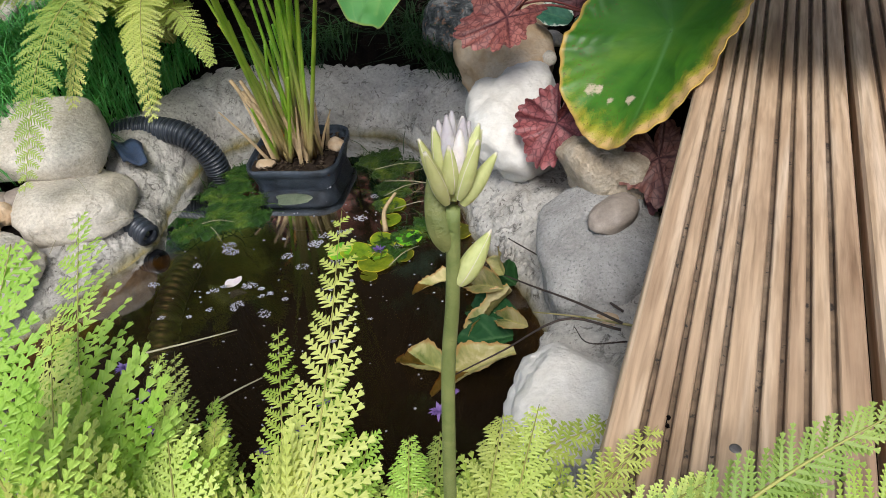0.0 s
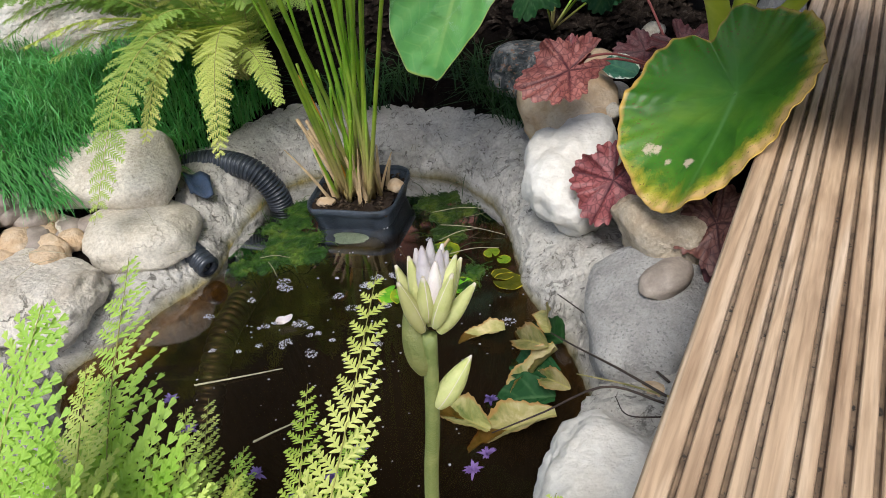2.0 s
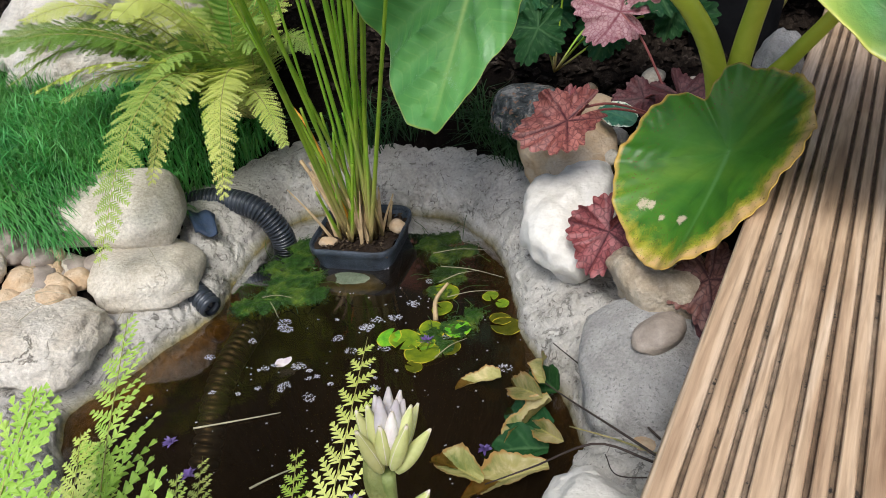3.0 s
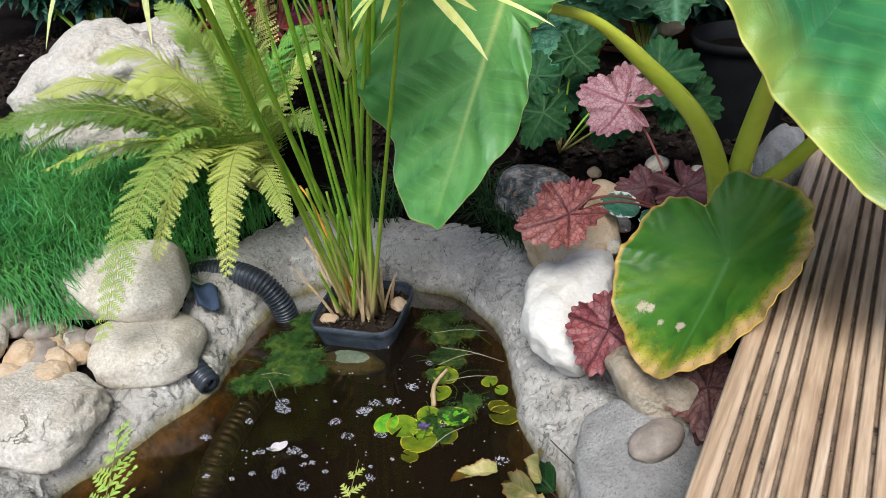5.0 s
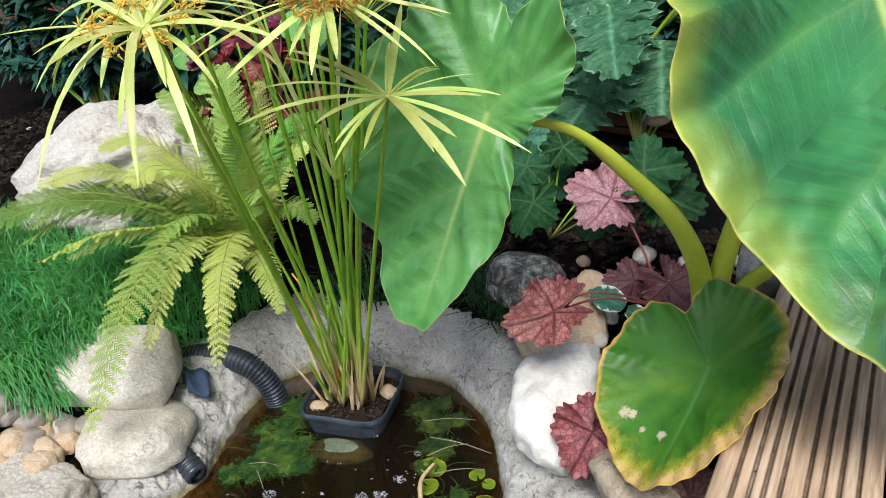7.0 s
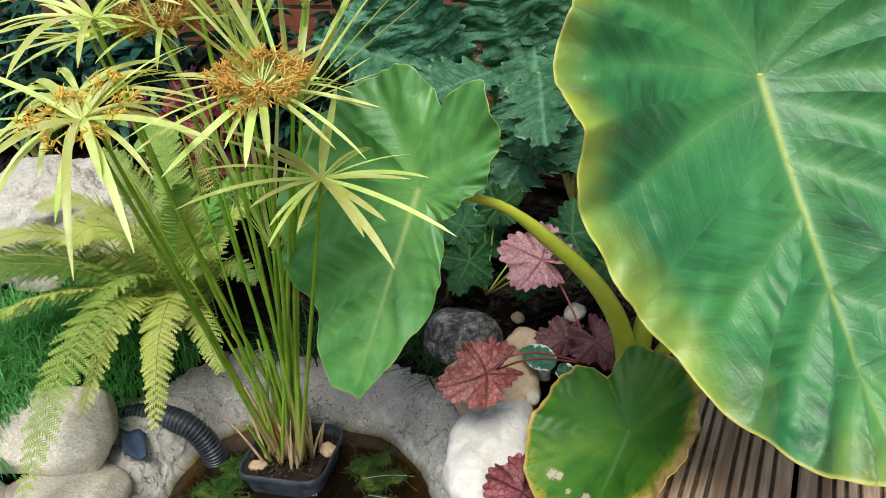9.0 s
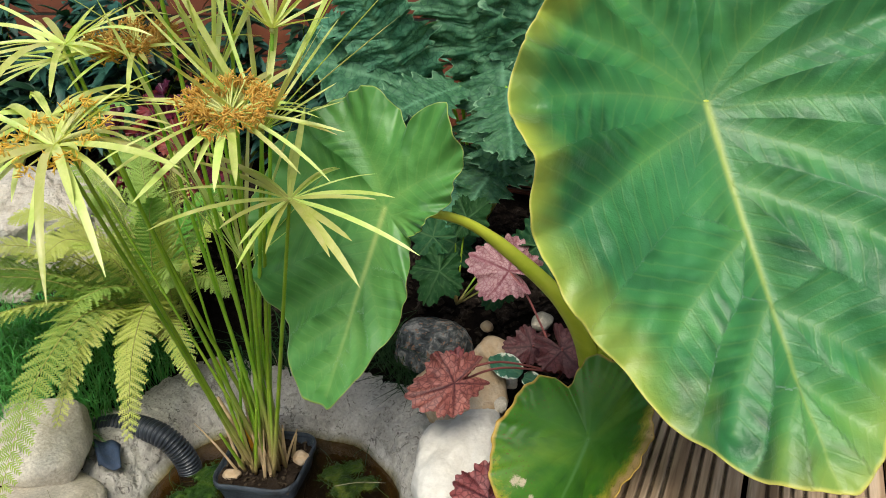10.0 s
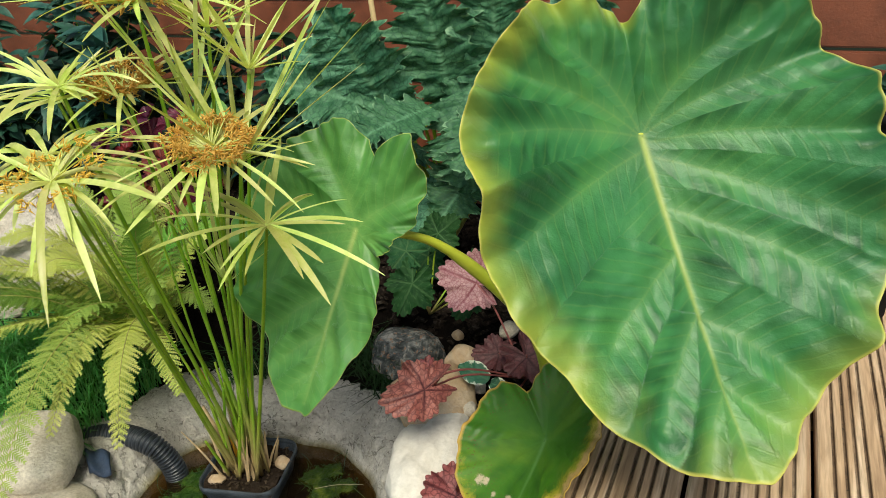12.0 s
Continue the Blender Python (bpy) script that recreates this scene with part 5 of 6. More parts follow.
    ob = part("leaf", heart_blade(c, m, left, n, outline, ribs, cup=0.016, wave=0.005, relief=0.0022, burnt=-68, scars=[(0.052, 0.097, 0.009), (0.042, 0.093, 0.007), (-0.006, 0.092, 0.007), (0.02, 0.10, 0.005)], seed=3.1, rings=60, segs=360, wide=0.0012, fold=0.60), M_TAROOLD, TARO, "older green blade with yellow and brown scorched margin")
    thicken(ob)
    petiole([TARO_FOOT + vec(0.03, -0.01, 0.0), vec(-0.055, 0.585, 0.26), vec(-0.040, 0.53, 0.31), c - n * 0.03 + vec(0.005, 0.03, 0), c - n * 0.002], 0.012, 0.005)
    # a young leaf's stalk that leans behind the great blade
    petiole([TARO_FOOT + vec(0.035, 0.02, 0.0), vec(-0.045, 0.625, 0.28), vec(-0.005, 0.62, 0.345), vec(0.045, 0.61, 0.42), vec(0.08, 0.60, 0.50)], 0.013, 0.008)


build_taro()


# ---- ferns ----
def fern(name, place, label, fronds, blade_material, pairs=26, fine=9, plump=0.5, droop=0.15, seed=0, power=0.85, gap=0.7, slant=56):
    ob = thing(name, place, label, "fern")
    for i, (line, width, normal) in enumerate(fronds):
        b, st = Sheet(), Sheet()
        frond(b, st, line, width, Vector(normal).normalized(), pairs, fine, seed=seed + i, plump=plump, droop=droop, power=power, gap=gap, slant=slant)
        f = part("frond", b, blade_material[i % len(blade_material)], ob, smooth=False)
        part("rachis", st, M_RACHIS, f)
    return ob


def arching(base, tip, lift):
    base, tip = Vector(base), Vector(tip)
    return [base, base.lerp(tip, 0.35) + Vector((0, 0, lift)), base.lerp(tip, 0.7) + Vector((0, 0, lift * 0.85)), tip]


def build_back_fern():
    base = vec(-0.93, 0.60, 0.17)
    tips = [((-0.748, 0.310, 0.165), 0.13, 0.13), ((-0.815, 0.120, 0.150), 0.15, 0.15), ((-0.97, 0.215, 0.355), 0.13, 0.07), ((-1.06, 0.20, 0.40), 0.15, 0.09), ((-1.12, 0.38, 0.37), 0.15, 0.09),
            ((-1.15, 0.48, 0.43), 0.15, 0.10), ((-1.12, 0.62, 0.50), 0.15, 0.08), ((-1.02, 0.80, 0.50), 0.15, 0.06), ((-0.88, 0.77, 0.44), 0.14, 0.08), ((-0.697, 0.535, 0.33), 0.10, 0.07),
            ((-0.80, 0.36, 0.20), 0.11, 0.10), ((-0.93, 0.33, 0.28), 0.14, 0.10), ((-1.00, 0.42, 0.40), 0.13, 0.10), ((-0.80, 0.72, 0.42), 0.13, 0.08), ((-1.07, 0.70, 0.53), 0.14, 0.10),
            ((-0.72, 0.44, 0.20), 0.10, 0.07), ((-0.96, 0.52, 0.46), 0.12, 0.10), ((-1.10, 0.33, 0.28), 0.13, 0.07), ((-0.86, 0.56, 0.48), 0.12, 0.06), ((-0.98, 0.66, 0.55), 0.13, 0.05), ((-0.84, 0.26, 0.20), 0.12, 0.12),
            ((-0.80, 0.60, 0.30), 0.11, 0.05), ((-1.18, 0.55, 0.36), 0.14, 0.08), ((-1.13, 0.235, 0.385), 0.13, 0.10), ((-1.10, 0.28, 0.36), 0.12, 0.10), ((-1.10, 0.32, 0.42), 0.12, 0.09), ((-1.12, 0.27, 0.33), 0.13, 0.10)]
    fr = []
    for t, w, l in tips:
        way = (Vector(t) - base).normalized()
        up = way.cross(Vector((0, 0, 1))).cross(way).normalized()
        fr.append((arching(base + vec(rnd(-0.03, 0.03), rnd(-0.03, 0.03), 0), t, l), w * 0.80, up + vec(rnd(-0.3, 0.35), rnd(-0.5, 0.1), 0)))
    for k in range(16):
        t = base + vec(rnd(-0.24, 0.16), rnd(-0.22, 0.16), rnd(0.12, 0.30))
        way = (t - base).normalized()
        fr.append((arching(base + vec(rnd(-0.03, 0.03), rnd(-0.03, 0.03), 0), t, rnd(0.03, 0.09)), rnd(0.08, 0.11), way.cross(Vector((0, 0, 1))).cross(way).normalized() + vec(rnd(-0.2, 0.3), rnd(-0.9, -0.2), 0)))
    fern("fern", base, "lime-green lacy fern arching over stones and lawn", fr, (M_FERNLIME, M_FERN, M_FERNLIME, M_FERNDARK, M_FERN), 36, 11, 0.74, seed=300, power=0.52, gap=0.70, slant=72)


build_back_fern()


def build_near_ferns():
    base = vec(-0.22, -0.34, 0.08)
    spec = [((-0.230, -0.028, 0.323), (-0.155, -0.225, 0.285), 0.105), ((-0.463, -0.073, 0.311), (-0.315, -0.235, 0.30), 0.15), ((-0.295, -0.238, 0.432), (-0.275, -0.31, 0.37), 0.12),
            ((-0.303, -0.179, 0.290), (-0.235, -0.262, 0.265), 0.075), ((-0.321, -0.132, 0.190), (-0.24, -0.235, 0.21), 0.08), ((-0.262, -0.10, 0.255), (-0.185, -0.23, 0.245), 0.08),
            ((-0.36, -0.20, 0.33), (-0.285, -0.285, 0.30), 0.10), ((-0.42, -0.27, 0.40), (-0.31, -0.33, 0.34), 0.12), ((-0.19, -0.135, 0.275), (-0.15, -0.24, 0.26), 0.075), ((-0.36, -0.12, 0.22), (-0.26, -0.24, 0.23), 0.08),
            ((-0.14, -0.18, 0.27), (-0.13, -0.27, 0.25), 0.08), ((-0.28, -0.17, 0.24), (-0.22, -0.26, 0.22), 0.08), ((-0.34, -0.28, 0.36), (-0.28, -0.33, 0.33), 0.1), ((-0.40, -0.17, 0.28), (-0.30, -0.27, 0.27), 0.1),
            ((-0.245, -0.20, 0.27), (-0.21, -0.28, 0.25), 0.07), ((-0.20, -0.19, 0.24), (-0.18, -0.27, 0.23), 0.07)]
    for k in range(16):
        tip = vec(rnd(-0.44, -0.10), rnd(-0.27, -0.17), rnd(0.18, 0.27))
        spec.append((tip, base.lerp(tip, 0.6) + vec(0.02, -0.02, 0.05), rnd(0.07, 0.11)))
    fr = []
    for tip, mid, w in spec:
        tip, mid = Vector(tip), Vector(mid)
        fr.append(([base + vec(rnd(-0.03, 0.03), rnd(-0.03, 0.03), 0), base.lerp(mid, 0.6) + vec(0, 0, 0.02), mid, tip], w * 1.25, vec(0.15 + rnd(-0.15, 0.15), -0.62, 0.77)))
    fern("fern", base, "bright yellow-green soft fern at the near pond edge", fr, (M_FERNLIME, M_FERNNEAR, M_FERNNEAR), 39, 10, 0.66, 0.1, 400, 0.62, 0.74)
    base2 = vec(-0.02, -0.40, 0.16)
    spec = [((-0.002, -0.122, 0.262), (-0.055, -0.205, 0.272), 0.11), ((0.030, -0.150, 0.300), (-0.01, -0.24, 0.29), 0.09), ((-0.07, -0.16, 0.25), (-0.065, -0.24, 0.255), 0.09),
            ((0.055, -0.19, 0.322), (0.03, -0.27, 0.30), 0.07), ((-0.10, -0.20, 0.27), (-0.085, -0.27, 0.27), 0.08), ((-0.03, -0.165, 0.275), (-0.04, -0.25, 0.28), 0.08), ((-0.075, -0.155, 0.235), (-0.07, -0.235, 0.25), 0.10), ((-0.12, -0.17, 0.245), (-0.10, -0.25, 0.26), 0.09), ((-0.045, -0.14, 0.24), (-0.05, -0.23, 0.265), 0.1), ((0.01, -0.17, 0.29), (-0.01, -0.26, 0.29), 0.08), ((-0.09, -0.22, 0.285), (-0.07, -0.29, 0.28), 0.08)]
    fr = [([base2, base2.lerp(Vector(m), 0.6), Vector(m), Vector(t)], w, (0.05, -0.55, 0.83)) for t, m, w in spec]
    for k in range(12):
        t = vec(rnd(-0.13, 0.04), rnd(-0.20, -0.135), rnd(0.22, 0.28))
        fr.append(([base2, base2.lerp(t, 0.4) + vec(0, 0, 0.04), base2.lerp(t, 0.7) + vec(0, 0, 0.035), t], rnd(0.07, 0.10), (rnd(-0.1, 0.2), -0.55, 0.83)))
    for x, y, z in ((0.10, -0.215, 0.365), (0.165, -0.185, 0.385), (0.06, -0.21, 0.345)):
        fr.append(([vec(x - 0.09, y - 0.10, z - 0.07), vec(x - 0.06, y - 0.06, z - 0.025), vec(x - 0.03, y - 0.03, z - 0.008), vec(x, y, z)], 0.05, (0.05, -0.55, 0.83)))
    fr.append(([vec(0.02, -0.30, 0.30), vec(0.045, -0.262, 0.345), vec(0.085, -0.222, 0.372), vec(0.128, -0.190, 0.396)], 0.06, (0.05, -0.55, 0.83)))
    fern("fern", base2, "fresh light green fern fronds lying over the deck end", fr, (M_FERNNEAR, M_FERNLIME, M_FERN), 34, 9, 0.66, 0.2, 450, 0.62, 0.74)


build_near_ferns()


# ---- hoses and liner scrap ----
def corrugated(line, radius, pitch, parent_label, name="hose"):
    """A ribbed pipe along a line."""
    fine = bezier(line, 400)
    total = sum((b - a).length for a, b in zip(fine, fine[1:]))
    count = int(total / pitch)
    pts, radii = [], []
    steps = count * 8
    for i in range(steps + 1):
        u = i / steps * 400
        j = min(399, int(u))
        pts.append(fine[j].lerp(fine[j + 1], u - j))
        radii.append(radius * (0.80 + 0.22 * abs(math.sin(i / 8 * math.pi)) ** 0.6))
    s = Sheet()
    tube(s, pts, radii, 20, 1.0, False)
    tube(s, pts, [r - 0.0025 for r in radii], 20, 1.0, False)
    ob = part(name, s, M_BLACK)
    return tagged(ob, parent_label, "hose")


corrugated([(-1.14, 0.27, 0.07), (-1.03, 0.335, 0.068), (-0.965, 0.372, 0.068), (-0.935, 0.402, 0.076), (-0.880, 0.425, 0.080), (-0.815, 0.430, 0.072), (-0.782, 0.437, 0.035), (-0.775, 0.440, -0.01), (-0.768, 0.42, -0.045), (-0.735, 0.33, -0.050), (-0.695, 0.225, -0.032), (-0.665, 0.135, -0.040), (-0.63, 0.04, -0.10)], 0.0215, 0.0096, "black ribbed pond hose arching over the cement into the water")
corrugated([(-0.87, 0.255, 0.046), (-0.83, 0.245, 0.044), (-0.787, 0.233, 0.038), (-0.738, 0.220, 0.024)], 0.0185, 0.0085, "open end of a black ribbed hose under a flat stone")


def build_liner():
    s = Sheet()
    pts = []
    for j in range(7):
        for i in range(7):
            u, v = i / 6, j / 6
            p = vec(-0.848, 0.318, 0.082).lerp(vec(-0.812, 0.330, 0.078), u) + vec(-0.052 + 0.012 * u, 0.042, 0.010) * v
            pts.append(p + vec(0, 0, 0.005 * math.sin(u * 7 + v * 3)))
    s.add(pts, [(j * 7 + i, j * 7 + i + 1, j * 7 + i + 8, j * 7 + i + 7) for j in range(6) for i in range(6)])
    ob = part("liner_scrap", s, M_LINER)
    thicken(ob, 0.004)
    tagged(ob, "crumpled dark blue scrap of pond liner under the hose", "liner")


build_liner()


# ---- heucheras and other bed plants ----
def leaf_plant(name, foot, label, leaves, material, stalk_material, category="plant", lobes=5, depth=0.24, teeth=3, cup=0.12, long=1.0, stalk=0.0016):
    """Lobed leaves on stalks from one foot. leaves: centre, tip direction, normal, size."""
    ob = thing(name, foot, label, category)
    for i, (c, tip, n, size) in enumerate(leaves):
        c, tip, n = Vector(c), Vector(tip), Vector(n).normalized()
        s = Sheet()
        lobed_blade(s, c, tip, n, size, lobes, depth, teeth, cup, seed=i * 1.7, long=long)
        leaf = part("leaf", s, material[i % len(material)], ob)
        st = Sheet()
        tube(st, bezier([foot, foot.lerp(c, 0.6) + vec(0, 0, 0.02), c - n * 0.001], 10), [stalk * 1.2] * 10 + [stalk * 0.8], 5)
        part("stalk", st, stalk_material, leaf)
    return ob


leaf_plant("heuchera", vec(-0.155, 0.70, 0.20), "heuchera with veined red and pink lobed leaves", [
    ((-0.265, 0.745, 0.352), (-0.9, -0.1, 0.35), (0.15, -0.80, 0.58), 0.066),
    ((-0.262, 0.505, 0.276), (-0.85, -0.4, -0.35), (-0.1, -0.60, 0.80), 0.062), ((-0.272, 0.53, 0.277), (-0.2, 0.9, 0.1), (-0.1, -0.6, 0.8), 0.036),
    ((-0.165, 0.394, 0.184), (-0.25, -0.4, -0.8), (-0.15, -0.78, 0.60), 0.058),
    ((-0.155, 0.70, 0.245), (0.6, -0.5, 0.0), (0.1, -0.5, 0.85), 0.055), ((-0.215, 0.72, 0.228), (-0.7, -0.3, 0), (0.0, -0.55, 0.8), 0.042)],
    (M_HEUPINK, M_HEURED, M_HEURED, M_HEURED, M_HEUBROWN, M_HEUBROWN), M_RED, depth=0.32)
leaf_plant("heuchera", vec(-0.03, 0.39, 0.14), "dull red heuchera leaves under the old taro leaf", [
    ((-0.030, 0.335, 0.185), (0.2, -0.9, -0.4), (-0.3, -0.7, 0.6), 0.055), ((-0.045, 0.33, 0.150), (-0.4, -0.6, -0.6), (-0.4, -0.7, 0.5), 0.045)], (M_HEUBROWN, M_HEUBROWN), M_RED, depth=0.3)
vine = thing("variegated_vine", vec(-0.20, 0.64, 0.20), "small green leaf edged with white among the heuchera", "plant")
for base, tip, width in (((-0.205, 0.640, 0.222), (-0.268, 0.652, 0.236), 0.042), ((-0.200, 0.636, 0.220), (-0.165, 0.628, 0.222), 0.028)):
    s = Sheet()
    serrate_blade(s, Vector(base), Vector(tip), Vector((0.1, -0.6, 0.8)), width, 2, 0, 0.25, 0.12, 0.7, 24)
    part("leaf", s, M_VARIEG, vine)



def build_maroon():
    leaves = []
    foot = vec(-1.02, 0.80, 0.25)
    for i in range(34):
        c = vec(-1.03, 0.78, 0.50) + vec(rnd(-0.11, 0.11), rnd(-0.10, 0.10), rnd(-0.13, 0.10))
        leaves.append((c, (rnd(-1, 1), rnd(-1, 0.2), rnd(-0.4, 0.2)), (rnd(-0.5, 0.5), rnd(-0.9, -0.3), rnd(0.3, 0.9)), rnd(0.028, 0.045)))
    leaf_plant("heuchera", foot, "bushy dark maroon heuchera behind the fern", leaves, (M_HEUDARK,), M_RED, cup=0.3, depth=0.3)


build_maroon()
leaf_plant("geranium", vec(-0.42, 0.86, 0.2), "dark green lobed geranium leaves in shade", [
    ((-0.425, 0.80, 0.300), (-0.2, -0.6, -0.7), (0.0, -0.75, 0.6), 0.062), ((-0.455, 0.84, 0.350), (-0.5, -0.3, 0.4), (0.1, -0.7, 0.6), 0.05), ((-0.40, 0.88, 0.38), (0.4, -0.2, 0.6), (0.0, -0.8, 0.5), 0.05),
    ((-0.225, 0.78, 0.390), (0.7, -0.2, 0.5), (0.1, -0.75, 0.6), 0.062), ((-0.195, 0.80, 0.345), (0.9, -0.2, -0.2), (0.1, -0.7, 0.65), 0.06), ((-0.285, 0.76, 0.318), (-0.3, -0.3, -0.9), (0.0, -0.8, 0.5), 0.045), ((-0.45, 0.93, 0.30), (-0.3, -0.3, -0.5), (0.0, -0.8, 0.5), 0.06), ((-0.36, 0.95, 0.27), (0.3, -0.3, -0.5), (0.0, -0.8, 0.5), 0.06)],
    (M_BROAD,), M_STEM, lobes=5, depth=0.40, teeth=3, cup=0.05)


def build_mallow():
    """The big crimped, toothed grey-green leaves before the fence."""
    foot = vec(-0.50, 1.15, 0.22)
    ob = thing("hollyhock", foot, "tall plant with crimped, toothed grey-green leaves before the fence", "plant")
    spec = [((-0.56, 1.02, 0.58), (-0.62, 0.88, 0.80), 0.20, (0.0, -0.85, 0.5)), ((-0.50, 1.05, 0.56), (-0.73, 0.84, 0.70), 0.17, (0.1, -0.8, 0.6)), ((-0.47, 1.02, 0.60), (-0.53, 0.80, 0.60), 0.13, (0.2, -0.7, 0.7)),
            ((-0.44, 1.08, 0.60), (-0.47, 0.98, 0.86), 0.20, (0.1, -0.9, 0.3)), ((-0.40, 1.08, 0.66), (-0.36, 0.96, 0.44), 0.20, (0.1, -0.85, 0.4)), ((-0.38, 1.05, 0.60), (-0.30, 0.84, 0.54), 0.15, (0.0, -0.7, 0.7)),
            ((-0.34, 1.10, 0.60), (-0.33, 1.0, 0.88), 0.18, (0.1, -0.9, 0.3)), ((-0.36, 1.08, 0.50), (-0.42, 0.92, 0.40), 0.17, (0.0, -0.75, 0.6)), ((-0.30, 1.12, 0.52), (-0.25, 0.95, 0.45), 0.20, (0.0, -0.7, 0.7)),
            ((-0.55, 1.10, 0.50), (-0.62, 0.98, 0.40), 0.18, (0.0, -0.8, 0.5)), ((-0.60, 1.10, 0.62), (-0.80, 1.02, 0.72), 0.14, (0.0, -0.85, 0.5)), ((-0.25, 1.15, 0.60), (-0.12, 1.05, 0.72), 0.18, (0.0, -0.8, 0.5)),
            ((-0.45, 1.06, 0.45), (-0.50, 0.92, 0.30), 0.15, (0.0, -0.8, 0.5)), ((-0.2, 1.12, 0.66), (-0.14, 1.0, 0.86), 0.16, (0.0, -0.9, 0.3)), ((-0.66, 1.12, 0.55), (-0.72, 0.98, 0.52), 0.16, (0.0, -0.8, 0.5))]
    for i, (b, t, w, n) in enumerate(spec):
        s = Sheet()
        serrate_blade(s, Vector(b), Vector(t), Vector(n), w * 1.12, 9, 4, 0.12, 0.12, i * 1.3, 140)
        leaf = part("leaf", s, M_ARTI, ob)
        st = Sheet()
        tube(st, bezier([foot, foot.lerp(Vector(b), 0.6) + vec(0, 0, 0.04), Vector(b)], 8), 0.004, 6)
        part("stalk", st, M_STEM, leaf)


build_mallow()


def build_shrub(name, foot, spread, count, size, material, label, seed, sprig=5):
    """A shrub of many stems with narrow leaflets in fans."""
    r = random.Random(seed)
    ob = thing(name, foot, label, "shrub")
    for k in range(count):
        tip = foot + Vector([r.uniform(-1, 1) * a for a in spread[:2]] + [spread[2] * r.uniform(0.35, 1.0)])
        st = Sheet()
        line = bezier([foot, foot.lerp(tip, 0.5) + vec(0, 0, 0.06), tip], 10)
        tube(st, line, [0.004 * (1.1 - i / 10) for i in range(11)], 5)
        s = Sheet()
        for j in range(4, 11):
            for q in range(sprig):
                way = Vector((r.uniform(-1, 1), r.uniform(-1, 0.3), r.uniform(-0.35, 0.5))).normalized()
                lance_blade(s, line[j], way, Vector((r.uniform(-0.3, 0.3), -0.4, 0.9)).normalized(), size * r.uniform(0.6, 1.15), size * 0.32, 0.25)
        stem = part("stem", st, M_STEM, ob)
        part("leaves", s, material, stem)


build_shrub("peony", vec(-1.55, 1.12, 0.2), (0.30, 0.16, 0.68), 26, 0.085, M_DARKLEAF, "dark green peony bush before the fence", 71, 6)
build_shrub("peony", vec(-1.05, 1.22, 0.2), (0.22, 0.10, 0.56), 16, 0.075, M_DARKLEAF, "dark green leafy bush before the fence", 72, 6)
build_shrub("peony", vec(-2.05, 1.12, 0.2), (0.36, 0.14, 0.60), 24, 0.085, M_DARKLEAF, "dark green peony bush shading the fence", 75, 6)
for x, y in ((-2.5, 1.25), (-1.9, 1.40), (-1.35, 1.36), (-1.75, 1.34), (-2.2, 1.30), (-1.0, 1.40)):
    build_shrub("low_foliage", vec(x, y, 0.2), (0.26, 0.08, 0.36), 16, 0.08, M_DARKLEAF, "low dark leafy growth at the foot of the fence", int(80 - 10 * x), 6)
for x in (-0.42, -0.2, 0.2):
    build_shrub("low_foliage", vec(x, 1.42, 0.18), (0.24, 0.05, 0.46), 15, 0.08, M_DARKLEAF, "dark leafy growth shading the foot of the fence", int(95 + 10 * x), 6)
build_shrub("willow_shoot", vec(-0.74, 1.20, 0.2), (0.14, 0.06, 0.72), 8, 0.055, M_ARTI, "slender grey-green shoots with narrow leaves by the fence", 73, 3)
build_shrub("low_foliage", vec(-0.10, 1.22, 0.2), (0.22, 0.10, 0.55), 12, 0.07, M_DARKLEAF, "dark leafy growth between hollyhock and fence", 74, 6)
leaf_plant("hosta", vec(-1.16, 0.86, 0.24), "pale green hosta with broad leaves behind the fern", [
    ((-1.10, 0.76, 0.50), (-0.5, -0.5, -0.2), (0.1, -0.5, 0.85), 0.045), ((-0.98, 0.93, 0.58), (0.3, -0.5, 0.1), (0.1, -0.6, 0.75), 0.05),
    ((-1.20, 0.80, 0.54), (-0.8, -0.3, 0), (0.0, -0.6, 0.8), 0.05), ((-0.90, 0.80, 0.60), (-0.3, -0.4, 0.4), (0.1, -0.75, 0.6), 0.04)], (M_HOSTA,), M_STEM, lobes=1, depth=0.02, teeth=1, cup=-0.1, long=1.3)


# ---- grass ----
def blades(name, places, material, label, length, width, lean, seed, category="grass", sweep=(0, 0, 0)):
    r = random.Random(seed)
    s = Sheet()
    for p in places:
        L, w = length * r.uniform(0.5, 1.2), width * r.uniform(0.7, 1.2)
        a = r.uniform(0, 6.283)
        way = Vector((math.cos(a), math.sin(a), 0)) * lean * r.uniform(0.3, 1.3) + Vector(sweep)
        line = [p, p + way * (L * 0.25) + vec(0, 0, L * 0.5), p + way * (L * 0.9) + vec(0, 0, L * (0.85 - 0.25 * lean))]
        t = Vector((-math.sin(a), math.cos(a), 0)) * w
        s.add([line[0] - t, line[0] + t, line[1] + t * 0.8, line[1] - t * 0.8, line[2]], [(0, 1, 2, 3), (3, 2, 4)])
    ob = part(name, s, material, smooth=False)
    return tagged(ob, label, category, kind="stuff")


def lawn_places(n, seed):
    r, out = random.Random(seed), []
    while len(out) < n:
        x, y = r.uniform(-2.2, -0.93), r.uniform(-0.4, 0.66)
        edge = -0.985 - 0.09 * smooth01(-y, -0.17, -0.06) + 0.07 * smooth01(y, 0.25, 0.4)
        if x < edge and not (x < -1.22 and y > 0.50):
            out.append(vec(x, y, ground_height(x, y)))
    return out


blades("lawn", lawn_places(26000, 5), M_GRASS, "lush green lawn grass", 0.085, 0.0013, 0.5, 6, sweep=(0.25, -0.15, 0))
